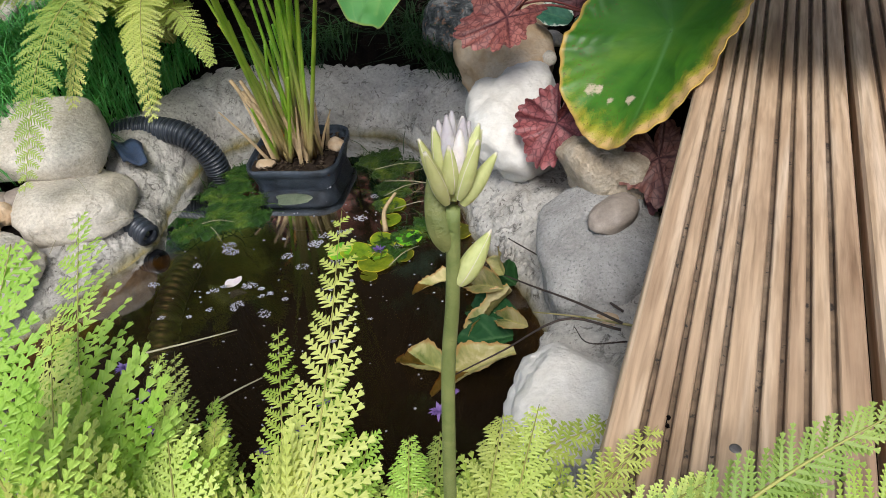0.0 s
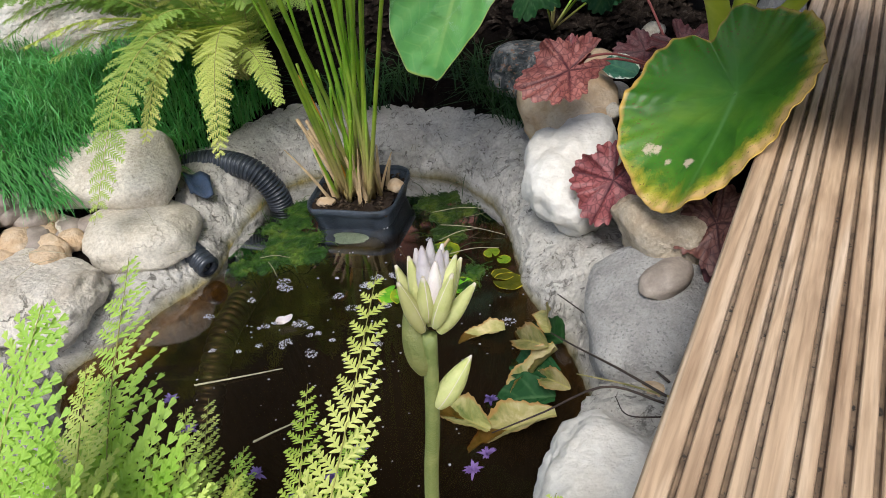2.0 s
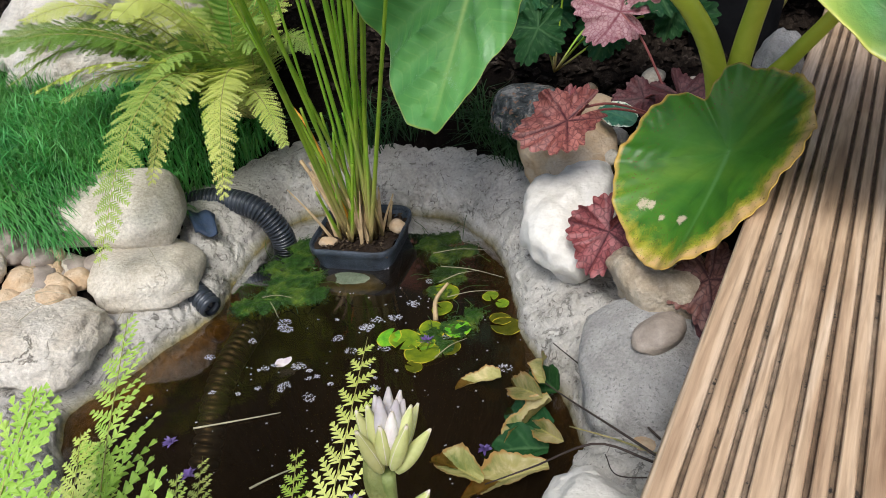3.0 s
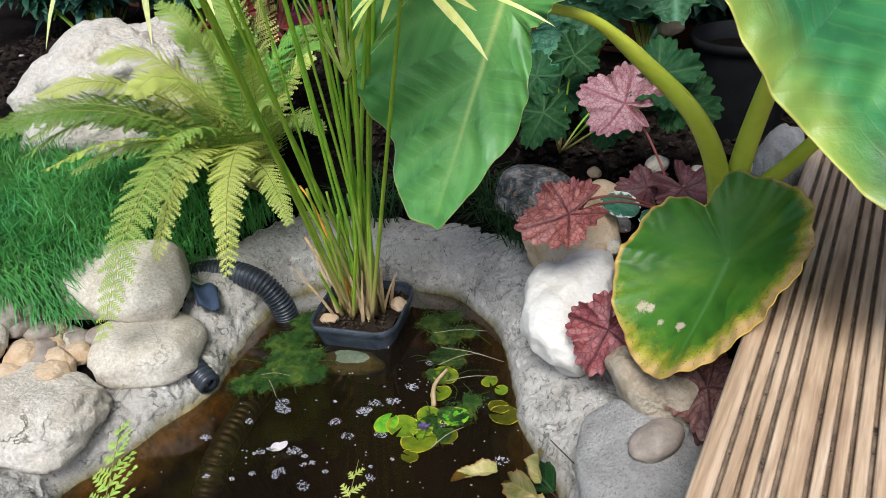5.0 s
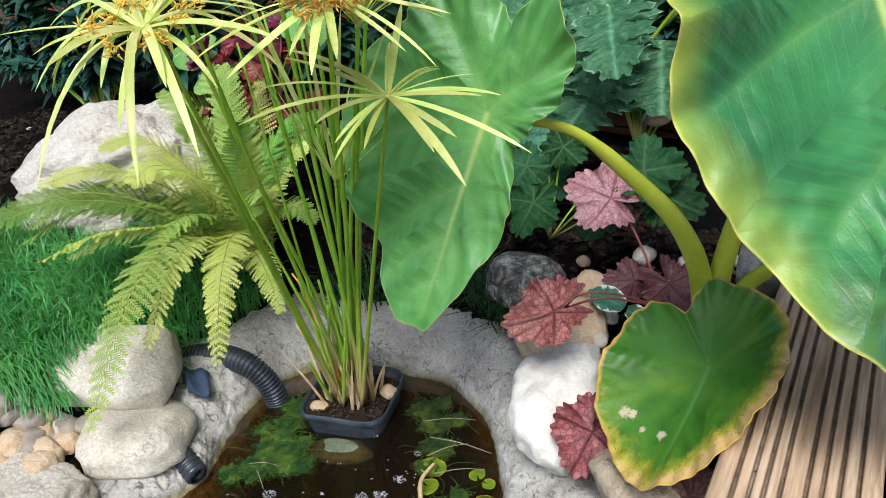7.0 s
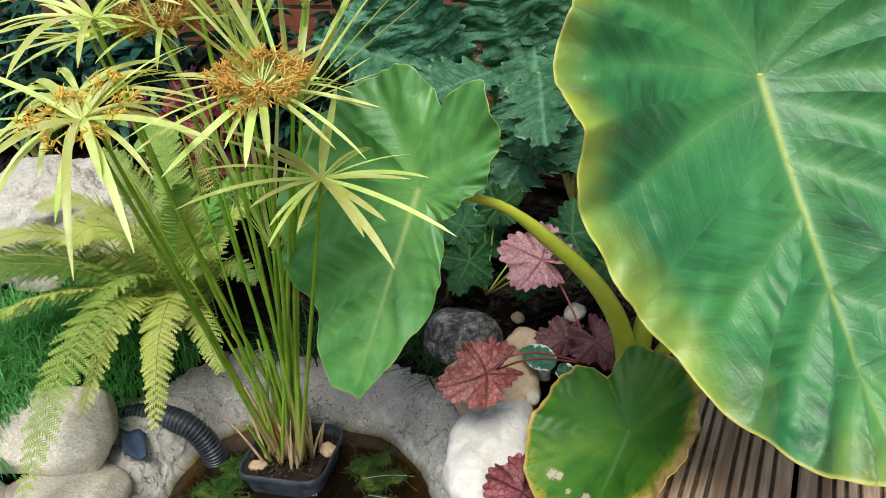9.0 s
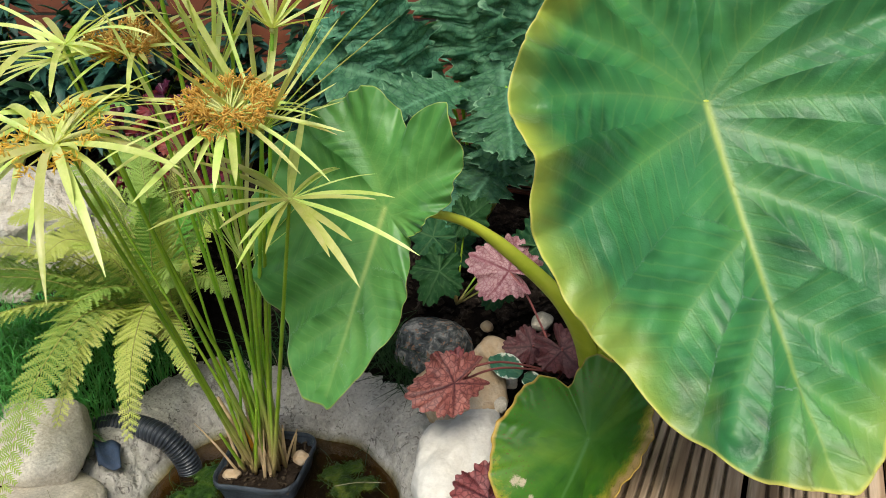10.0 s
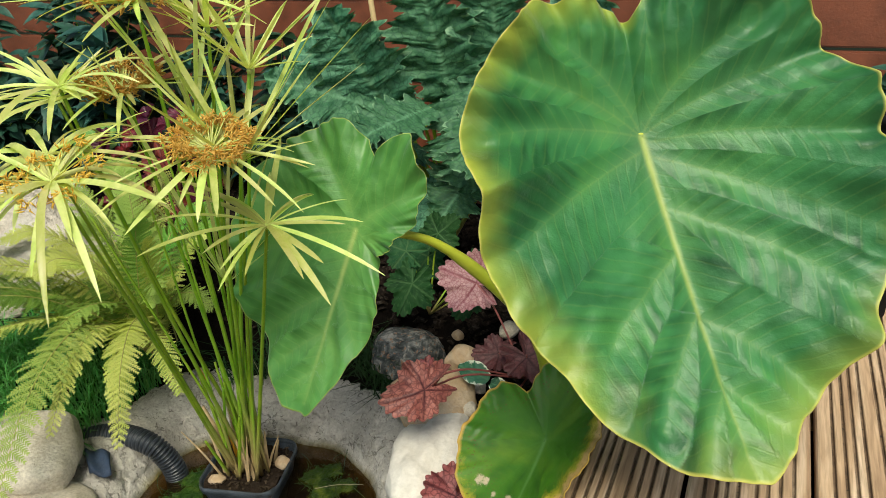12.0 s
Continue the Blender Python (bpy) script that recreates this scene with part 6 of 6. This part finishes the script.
blades("lawn", [p for p in lawn_places(16000, 8) if p.x > -1.30], M_GRASS, "long lawn grass hanging over the stones", 0.11, 0.0013, 0.6, 9, sweep=(0.2, -0.3, 0))


def wide_lawn():
    """The lawn's further reach, left of the pond."""
    r, out = random.Random(31), []
    while len(out) < 26000:
        x, y = r.uniform(-4.5, -1.0), r.uniform(-2.6, 0.55)
        if (x < -2.15 or y < -0.38) and y < 0.5:
            out.append(vec(x, y, ground_height(x, y)))
    return out


blades("lawn", wide_lawn(), M_GRASS, "lush green lawn reaching away from the pond", 0.11, 0.0035, 0.6, 32, sweep=(0.2, -0.1, 0))


def hanging_grass():
    """Long blades that bow from the lawn's edge down over stones and pebbles."""
    r, s = random.Random(21), Sheet()
    for k in range(2600):
        y = r.uniform(-0.10, 0.36)
        if y < 0.12 and r.random() > 0.3:
            continue
        x = -0.985 - 0.09 * smooth01(-y, -0.17, -0.06) + 0.06 * smooth01(y, 0.25, 0.4) - abs(r.gauss(0, 0.05))
        p = vec(x, y, ground_height(x, y) + 0.01)
        L, w = r.uniform(0.05, 0.11), r.uniform(0.0009, 0.0016)
        way = Vector((r.uniform(0.3, 1.0), r.uniform(-0.9, 0.2), 0)).normalized()
        side = Vector((-way.y, way.x, 0)) * w
        line = [p + way * (L * u * 0.75) + vec(0, 0, L * (0.95 * u - 1.0 * u * u)) for u in (0, 0.25, 0.5, 0.75, 1.0)]
        pts = []
        for i, q in enumerate(line[:4]):
            pts += [q - side * (1 - 0.15 * i), q + side * (1 - 0.15 * i)]
        s.add(pts + [line[4]], [(0, 1, 3, 2), (2, 3, 5, 4), (4, 5, 7, 6), (6, 7, 8)])
    tagged(part("lawn_edge_grass", s, M_GRASS, smooth=False), "long blue-green grass bowing over the pebbles and stones", "grass", kind="stuff")


hanging_grass()


def tuft(x, y, n, seed, length=0.12):
    r = random.Random(seed)
    places = [vec(x + r.gauss(0, 0.018), y + r.gauss(0, 0.014), ground_height(x, y) - 0.01) for _ in range(n)]
    blades("lily_turf", places, M_TUFT, "dark grassy tuft growing over the cement rim", length, 0.0014, 1.2, seed, "grass tuft")


for i, (x, y, n) in enumerate([(-0.50, 0.735, 60), (-0.46, 0.72, 70), (-0.42, 0.70, 70), (-0.53, 0.76, 50), (-0.66, 0.72, 60), (-0.72, 0.69, 60), (-0.78, 0.66, 60)]):
    tuft(x, y, n, 500 + i)


# ---- on and in the water ----
def build_algae(name, blobs, seed, label):
    """A ragged mat of tiny wet flakes and threads at the surface, grown from overlapping patches (x, y, radius)."""
    r, s = random.Random(seed), Sheet()
    step, known, pts, faces = 0.0026, {}, [], []
    x0, y0 = min(b[0] - b[2] for b in blobs) - 0.01, min(b[1] - b[2] for b in blobs) - 0.01
    nx, ny = (int((max(b[k] + b[2] for b in blobs) + 0.01 - o) / step) for k, o in ((0, x0), (1, y0)))
    for j in range(ny):
        for i in range(nx):
            x, y = x0 + i * step, y0 + j * step
            f = max(1 - math.hypot(x - bx, y - by) / br for bx, by, br in blobs) + 0.35 * noise.noise((x * 45, y * 45, seed)) + 0.22 * noise.noise((x * 130, y * 130, seed))
            if f > 0:
                known[i, j] = len(pts)
                pts.append((x, y, -0.006 + 0.010 * smooth01(f, 0, 0.35) + 0.004 * noise.noise((x * 90, y * 90, seed)) + 0.0025 * noise.noise((x * 240, y * 240, seed))))
    for i, j in known:
        ring = [(i, j), (i + 1, j), (i + 1, j + 1), (i, j + 1)]
        if all(q in known for q in ring):
            faces.append(tuple(known[q] for q in ring))
    s.add(pts, faces)
    for x, y, rad in blobs:
        for k in range(int(330000 * rad * rad)):
            a, q = r.uniform(0, 6.2832), math.sqrt(r.random())
            q *= 1 + 0.5 * noise.noise((math.cos(a) * 1.6 + x * 30, math.sin(a) * 1.6, seed)) + 0.3 * noise.noise((math.cos(a) * 6, math.sin(a) * 6 + y * 30, seed))
            p = vec(x + rad * q * math.cos(a), y + rad * q * math.sin(a), 0)
            if noise.noise((p.x * 55, p.y * 55, seed + 1)) + 0.5 * noise.noise((p.x * 140, p.y * 140, seed)) < -0.34:
                continue
            p.z = 0.005 * noise.noise((p.x * 60, p.y * 60, seed)) + 0.003 * noise.noise((p.x * 150, p.y * 150, seed)) + 0.0010
            d = Vector((r.uniform(-1, 1), r.uniform(-1, 1), r.uniform(-0.4, 0.5))).normalized()
            e = d.cross(Vector((r.uniform(-0.6, 0.6), r.uniform(-0.6, 0.6), 1))).normalized()
            L, w = r.uniform(0.002, 0.006), r.uniform(0.0008, 0.002)
            s.add([p, p + d * L * 0.5 + e * w, p + d * L, p + d * L * 0.5 - e * w], [(0, 1, 2, 3)])
        for k in range(int(260 * rad)):
            a, q = r.uniform(0, 6.2832), r.uniform(0.2, 1.1)
            p = vec(x + rad * q * math.cos(a), y + rad * q * math.sin(a), 0.004)
            d = Vector((r.uniform(-1, 1), r.uniform(-1, 1), r.uniform(0, 0.2))).normalized() * r.uniform(0.015, 0.05)
            tube(s, bezier([p, p + d * 0.5 + vec(r.uniform(-0.006, 0.006), r.uniform(-0.006, 0.006), 0.003), p + d], 6), 0.0006, 4)
    tagged(part(name, s, M_ALGAE, smooth=False), label, "algae", "algae mats")


build_algae("algae_mat", [(-0.715, 0.265, 0.028), (-0.690, 0.295, 0.036), (-0.655, 0.325, 0.038), (-0.625, 0.332, 0.026), (-0.695, 0.350, 0.042), (-0.715, 0.400, 0.036), (-0.735, 0.445, 0.028), (-0.745, 0.37, 0.02), (-0.66, 0.37, 0.024)], 3, "ragged mossy green mat of blanket weed beside the pot")
build_algae("algae_mat", [(-0.525, 0.535, 0.030), (-0.485, 0.510, 0.034), (-0.455, 0.535, 0.022), (-0.450, 0.460, 0.032), (-0.440, 0.415, 0.026), (-0.50, 0.56, 0.024)], 5, "ragged green mat of blanket weed under the cement rim")
build_algae("algae_mat", [(-0.375, 0.345, 0.030), (-0.40, 0.31, 0.024), (-0.365, 0.38, 0.020), (-0.37, 0.30, 0.018)], 8, "green weed tangled among the floating leaves")
def long_straw(seed, x, y, turn, length):
    d = vec(math.cos(turn), math.sin(turn), 0)
    twig("straw", [vec(x, y, 0.006), vec(x, y, 0.010) + d * (length / 2), vec(x, y, 0.004) + d * length], 0.0006, M_STRAW, "thin pale straw lying on the weed")


def lily_pad(x, y, size, turn, seed, tip=0.0):
    s = Sheet()
    n = 26
    pts = [vec(0, 0, 0.001)]
    for k in range(n + 1):
        a = 0.16 + (2 * math.pi - 0.32) * k / n
        R = size * (0.93 + 0.07 * math.cos(a * 2 + seed))
        pts.append(vec(R * math.cos(a), R * math.sin(a), 0.0012 + 0.10 * size * math.sin(a * 3 + seed) ** 2 * 0.5))
    s.add(pts, [(0, k, k + 1) for k in range(1, n + 1)], edge=[0.0] + [1.0] * (n + 1))
    ob = part("lily_pad", s, M_LILY)
    ob.matrix_basis = pose(x, y, 0.002, rnd(-4, 4) + tip, rnd(-4, 4), turn)
    tagged(ob, "small yellow-green round floating leaf", "water plant", "floating leaves")


for i, (x, y, size) in enumerate([(-0.307, 0.373, 0.023), (-0.322, 0.385, 0.017), (-0.405, 0.324, 0.021), (-0.43, 0.29, 0.026), (-0.394, 0.275, 0.026), (-0.40, 0.295, 0.017), (-0.455, 0.285, 0.020), (-0.36, 0.43, 0.014),
                                  (-0.415, 0.375, 0.018), (-0.43, 0.415, 0.022), (-0.37, 0.34, 0.02), (-0.36, 0.30, 0.015), (-0.39, 0.245, 0.013), (-0.335, 0.42, 0.012)]):
    lily_pad(x, y, size, rnd(0, 360), i * 1.1)


def dead_leaf(base, tip, width, normal, seed):
    s = Sheet()
    serrate_blade(s, Vector(base), Vector(tip).lerp(Vector(base), -0.25), Vector(normal), width * 0.85, 4, 1, 1.1, 0.30, seed, 40)
    tagged(part("wilted_leaf", s, M_DEAD), "wilted yellow and cream leaf lying on the water", "leaf", "wilted leaves")


dead_leaf((-0.185, 0.215, 0.050), (-0.262, 0.262, 0.012), 0.045, (-0.3, -0.5, 0.8), 1)
dead_leaf((-0.175, 0.220, 0.045), (-0.225, 0.175, 0.008), 0.045, (-0.7, -0.3, 0.6), 2.4)
dead_leaf((-0.190, 0.235, 0.055), (-0.225, 0.290, 0.045), 0.035, (-0.5, -0.4, 0.8), 3.1)
dead_leaf((-0.150, 0.145, 0.020), (-0.225, 0.100, 0.004), 0.050, (-0.2, -0.3, 0.9), 4.7)
dead_leaf((-0.215, 0.105, 0.006), (-0.285, 0.120, 0.003), 0.045, (0, -0.2, 1), 5.2)
dead_leaf((-0.140, 0.165, 0.045), (-0.195, 0.190, 0.030), 0.030, (-0.3, -0.5, 0.8), 6.6)
for base, tip, width, k in (((-0.165, 0.195, 0.03), (-0.25, 0.225, 0.006), 0.05, 11), ((-0.16, 0.17, 0.02), (-0.245, 0.15, 0.004), 0.05, 12), ((-0.18, 0.25, 0.03), (-0.25, 0.31, 0.01), 0.04, 13)):
    s = Sheet()
    serrate_blade(s, Vector(base), Vector(tip), Vector((-0.3, -0.3, 0.9)), width, 4, 1, 0.5, 0.2, k, 30)
    tagged(part("sunken_leaf", s, M_BROAD), "dark green leaf hanging into the water", "leaf", "wilted leaves")
dead_leaf((-0.265, 0.265, 0.012), (-0.315, 0.245, 0.004), 0.035, (-0.1, -0.3, 0.95), 7.9)


def twig(name, line, r, material, label):
    s = Sheet()
    tube(s, bezier(line, 14), [r * (1.2 - 0.6 * i / 14) for i in range(15)], 6)
    tagged(part(name, s, material), label, "twig", "twigs and straws")


twig("twig", [(-0.036, 0.175, 0.085), (-0.12, 0.24, 0.075), (-0.205, 0.30, 0.062)], 0.0013, M_TWIG, "dark dry twig lying across the cement")
twig("twig", [(-0.03, 0.13, 0.11), (-0.085, 0.155, 0.105), (-0.14, 0.195, 0.08), (-0.19, 0.235, 0.055)], 0.0014, M_TWIG, "dark bent leaf stalk over the pond edge")
twig("twig", [(-0.03, 0.125, 0.105), (-0.09, 0.125, 0.105), (-0.155, 0.115, 0.05), (-0.21, 0.10, 0.01)], 0.0013, M_TWIG, "brown leaf stalk trailing into the water")
twig("twig", [(-0.02, 0.14, 0.10), (-0.08, 0.165, 0.075), (-0.14, 0.185, 0.05)], 0.0012, M_DEAD, "yellow leaf stalk over the pond edge")
twig("twig", [(-0.02, 0.10, 0.115), (-0.055, 0.085, 0.118), (-0.075, 0.11, 0.112)], 0.0008, M_TWIG, "thin dark twig on the white boulder")
twig("straw", [(-0.60, 0.03, 0.004), (-0.555, 0.065, 0.003), (-0.51, 0.10, 0.003)], 0.0012, M_STRAW, "pale straw floating on the water")
twig("straw", [(-0.465, -0.015, 0.004), (-0.45, 0.01, 0.004), (-0.43, 0.035, 0.006)], 0.0013, M_STRAW, "pale straw floating on the water")
for i, (x, y, turn, length) in enumerate([(-0.50, 0.50, 0.5, 0.09), (-0.47, 0.47, 0.1, 0.11), (-0.45, 0.43, 0.9, 0.07), (-0.70, 0.29, 0.4, 0.05), (-0.68, 0.285, -0.6, 0.045), (-0.42, 0.40, 0.6, 0.08), (-0.37, 0.27, 1.2, 0.06)]):
    long_straw(i, x, y, turn, length)
for base, turn, length, high in (((-0.90, 0.05), 0.4, 0.07, 0.125), ((-0.86, 0.01), 1.3, 0.06, 0.122), ((-0.84, 0.22), -0.5, 0.05, 0.112), ((-0.93, 0.27), 0.1, 0.06, 0.182), ((-0.79, 0.16), 0.9, 0.07, 0.062), ((-0.81, 0.11), 1.9, 0.06, 0.060)):
    d = vec(math.cos(turn), math.sin(turn), 0) * length
    p = vec(*base, high)
    twig("straw", [p, p + d * 0.5 + vec(0, 0, 0.006), p + d], 0.0005, M_STRAW, "thin dry straw lying on a boulder")
twig("straw", [(-0.70, 0.63, 0.10), (-0.695, 0.625, 0.14), (-0.70, 0.615, 0.185)], 0.0008, M_STRAW, "pale dry grass stem standing on the cement rim")
r_litter = random.Random(15)
for k in range(12):
    p = vec(r_litter.uniform(-0.26, -0.02), r_litter.uniform(0.68, 0.88), 0)
    p.z = ground_height(p.x, p.y) + 0.012
    s = Sheet()
    serrate_blade(s, p, p + vec(r_litter.uniform(-1, 1), r_litter.uniform(-1, 1), 0.2).normalized() * r_litter.uniform(0.018, 0.035), vec(r_litter.uniform(-0.4, 0.4), -0.3, 0.9), r_litter.uniform(0.010, 0.018), 3, 1, 0.9, 0.4, k, 14)
    tagged(part("dry_leaf", s, M_LITTER), "curled dry brown leaf scrap on the soil", "leaf", "leaf litter")
twig("straw", [(-0.41, 0.345, 0.004), (-0.415, 0.36, 0.03), (-0.40, 0.375, 0.055)], 0.0035, M_DRYSTEM, "short brown reed stump among floating leaves")


def build_foam():
    """Rafts of small bubbles and specks drifting on the water."""
    r = random.Random(11)
    s = Sheet()
    spots = [(r.gauss(-0.52, 0.09), r.gauss(0.22, 0.10), r.uniform(0.003, 0.012)) for _ in range(46)] + [(r.uniform(-0.70, -0.2), r.uniform(-0.05, 0.4), r.uniform(0.0004, 0.0014)) for _ in range(150)]
    for x, y, size in spots:
        turn = r.uniform(-0.4, 0.8)
        for k in range(max(1, int(size * 5200))):
            a, q, b = r.uniform(0, 6.28), size * math.sqrt(r.random()), r.uniform(0.0004, 0.0013)
            u, v = q * math.cos(a), 0.7 * q * math.sin(a)
            cx, cy = x + u * math.cos(turn) - v * math.sin(turn), y + u * math.sin(turn) + v * math.cos(turn)
            pts = [vec(cx, cy, 0.0004 + b * 0.4)] + [vec(cx + b * 0.7 * math.cos(m * 1.047), cy + b * 0.7 * math.sin(m * 1.047), 0.0004 + b * 0.3) for m in range(6)] + [vec(cx + b * math.cos(m * 1.047), cy + b * math.sin(m * 1.047), 0.0004) for m in range(6)]
            s.add(pts, [(0, 1 + m, 1 + (m + 1) % 6) for m in range(6)] + [(1 + m, 7 + m, 7 + (m + 1) % 6, 1 + (m + 1) % 6) for m in range(6)])
    tagged(part("foam_specks", s, M_FOAM), "pale rafts of bubbles and specks drifting on the water", "debris", kind="stuff")


build_foam()
s = Sheet()
lobed_blade(s, vec(-0.565, 0.175, 0.004), vec(0.6, 0.7, 0), vec(0, -0.2, 1), 0.0095, 3, 0.3, 1, 0.7, 2.0, 1.4, 30, 3)
tagged(part("fallen_petal", s, M_LILAC), "curled pale petal floating on the water", "petal")


def build_floret(x, y, z, seed):
    r = random.Random(seed)
    s = Sheet()
    for k in range(26):
        d = Vector((r.uniform(-1, 1), r.uniform(-1, 1), r.uniform(0, 1))).normalized()
        lance_blade(s, vec(x, y, z), d, Vector((0, 0, 1)), r.uniform(0.006, 0.014), 0.004, 0.2, 3)
    tagged(part("lavender_floret", s, M_PURPLE), "fallen purple lavender floret", "flower", "lavender florets")


M_PURPLE = leafy("lavender_purple", [(0.3, (0.10, 0.05, 0.22)), (0.7, (0.30, 0.20, 0.50))], rough=0.6, glow=0.3, scale=60)
for i, (x, y) in enumerate([(-0.205, 0.075), (-0.235, 0.15), (-0.35, -0.02), (-0.34, 0.02), (-0.40, 0.30), (-0.21, 0.05), (-0.55, -0.03), (-0.61, 0.0), (-0.43, -0.05), (-0.30, -0.06), (-0.51, -0.07), (-0.37, -0.06)]):
    build_floret(x, y, 0.003, i)


# ---- hosta flower close to the camera ----
def bud(s, base, way, length, width, seed, open_=0.0):
    """A pointed bud of three overlapping scales."""
    way = way.normalized()
    u = way.orthogonal().normalized()
    v = way.cross(u)
    for k in range(3):
        a0 = 2.094 * k + seed
        rows, cols, pts, edge = 12, 6, [], []
        for i in range(rows + 1):
            t = i / rows
            r = width / 2 * (math.sin(math.pi * (0.06 + 0.94 * t) ** 0.75) ** 0.9) * (1 + 0.06 * k) + 0.0002
            for j in range(cols + 1):
                a = a0 + (j / cols - 0.5) * 2.7
                p = base + way * (length * t) + (u * math.cos(a) + v * math.sin(a)) * (r + open_ * width * t * t)
                pts.append(p)
                edge.append(max(abs(j / cols - 0.5) * 2, t) ** 2)
        s.add(pts, [(i * (cols + 1) + j, i * (cols + 1) + j + 1, (i + 1) * (cols + 1) + j + 1, (i + 1) * (cols + 1) + j) for i in range(rows) for j in range(cols)], edge=edge)


def build_hosta_flower():
    foot = vec(-0.060, -0.270, 0.12)
    ob = thing("hosta_flower", foot, "hosta flower stalk with a head of cream and lilac buds", "flower")
    s = Sheet()
    neck = vec(-0.034, -0.262, 0.513)
    tube(s, bezier([foot, vec(-0.050, -0.268, 0.30), vec(-0.043, -0.263, 0.426), vec(-0.037, -0.263, 0.475), neck], 30), [0.0032 - 0.0009 * i / 30 for i in range(31)], 12)
    part("scape", s, M_SCAPE, ob)
    r = random.Random(5)
    right, up, toward = vec(0.88, 0.42, -0.05), vec(0, 0.25, 0.97), vec(0.35, -0.65, 0.5)
    for i in range(17):
        k = i / 16
        a = i * 2.4
        off = right * math.cos(a) + toward * math.sin(a)
        base = neck + up * (0.001 + 0.011 * k) + off * (0.0030 * (1 - 0.3 * k))
        s = Sheet()
        bud(s, base, up * (0.95 + k) + off * (0.62 - 0.45 * k), 0.0165 + 0.005 * r.random(), 0.0044, a, 0.05)
        part("bud", s, M_LILAC if i > 9 else M_BUD, ob, "pale lilac-white bud" if i > 9 else "")
    s = Sheet()
    bud(s, vec(-0.037, -0.263, 0.497), up * 1.0 - right * 0.25, 0.026, 0.0085, 0.5)
    part("bract", s, M_SCAPE, ob, "green bract below the buds")
    s = Sheet()
    bud(s, vec(-0.034, -0.263, 0.483), up * 0.9 + right * 0.5, 0.022, 0.0068, 1.4)
    part("bud", s, M_BUD, ob, "single side bud with a pink tip")


build_hosta_flower()
leaf_plant("hosta", vec(-0.02, -0.30, 0.1), "blue-green hosta leaves under the fern", [
    ((-0.045, -0.19, 0.20), (0.2, 0.9, -0.2), (0.0, -0.5, 0.85), 0.032), ((-0.10, -0.22, 0.19), (-0.5, 0.8, -0.2), (0.0, -0.5, 0.85), 0.03)], (M_TEAL,), M_STEM, lobes=1, depth=0.02, teeth=1, cup=-0.1, long=1.4)

# ---- things before the fence ----
s = Sheet()
tube(s, [vec(-0.585, 1.08, 0.15), vec(-0.602, 1.06, 0.70), vec(-0.640, 1.02, 1.30)], 0.006, 8)
tagged(part("garden_cane", s, M_CANE), "straight pale bamboo cane among the leaves", "cane")


def nursery_pot(place, r, h, label):
    ob = thing("nursery_pot", place, label, "plant pot")
    s, n = Sheet(), 32
    levels = [(0.80, 0), (1.0, h - 0.02), (1.0, h - 0.018), (1.06, h - 0.018), (1.07, h), (1.02, h), (0.97, h - 0.03), (0.95, h - 0.035)]
    s.add([place + vec(r * q * math.cos(6.28319 * k / n), r * q * math.sin(6.28319 * k / n), z) for q, z in levels for k in range(n)],
          [(j * n + k, j * n + (k + 1) % n, (j + 1) * n + (k + 1) % n, (j + 1) * n + k) for j in range(len(levels) - 1) for k in range(n)])
    part("pot_body", s, M_POTBLACK, ob)
    s = Sheet()
    s.add([place + vec(r * 0.96 * math.cos(6.28319 * k / n), r * 0.96 * math.sin(6.28319 * k / n), h - 0.033 + rnd(-0.004, 0.004)) for k in range(n)], [tuple(range(n))])
    part("pot_soil", s, M_SOIL, ob)


nursery_pot(vec(-0.15, 1.07, 0.17), 0.09, 0.215, "black plastic nursery pot standing in the bed")
nursery_pot(vec(0.37, 0.98, DECK_Z), 0.055, 0.36, "tall black plastic pot standing on the deck")
stone("pot_stone", (-0.285, 1.075, 0.385), (0.05, 0.04, 0.03), 0, M_TAN, "brown stone among the leaves", "", 90, 0.1, 0.05, detail=3)



def bark_chips():
    """Bark scraps and clods over the open soil of the beds."""
    r, s = random.Random(77), Sheet()
    spots = [(r.uniform(-0.55, 0.0), r.uniform(0.75, 1.4)) for _ in range(1500)] + [(r.uniform(-2.3, -1.0), r.uniform(0.62, 1.4)) for _ in range(2600)] + [(r.uniform(-1.0, -0.55), r.uniform(0.76, 1.3)) for _ in range(700)]
    for x, y in spots:
        p = vec(x, y, ground_height(x, y) + r.uniform(0.0, 0.006))
        a = r.uniform(0, 6.28)
        u = Vector((math.cos(a), math.sin(a), r.uniform(-0.5, 0.5))) * r.uniform(0.004, 0.014)
        v = Vector((-math.sin(a), math.cos(a), r.uniform(-0.5, 0.5))) * r.uniform(0.003, 0.008)
        w = vec(0, 0, r.uniform(0.003, 0.008))
        s.add([p - u - v, p + u - v, p + u + v, p - u + v, p + w - u * 0.5, p + w + u * 0.6], [(0, 1, 5, 4), (2, 3, 4, 5), (1, 2, 5), (3, 0, 4)])
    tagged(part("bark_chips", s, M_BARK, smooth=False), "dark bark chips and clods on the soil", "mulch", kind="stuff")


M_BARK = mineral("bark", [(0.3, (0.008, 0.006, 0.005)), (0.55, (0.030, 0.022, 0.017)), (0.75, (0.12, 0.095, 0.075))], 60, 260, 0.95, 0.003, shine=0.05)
bark_chips()
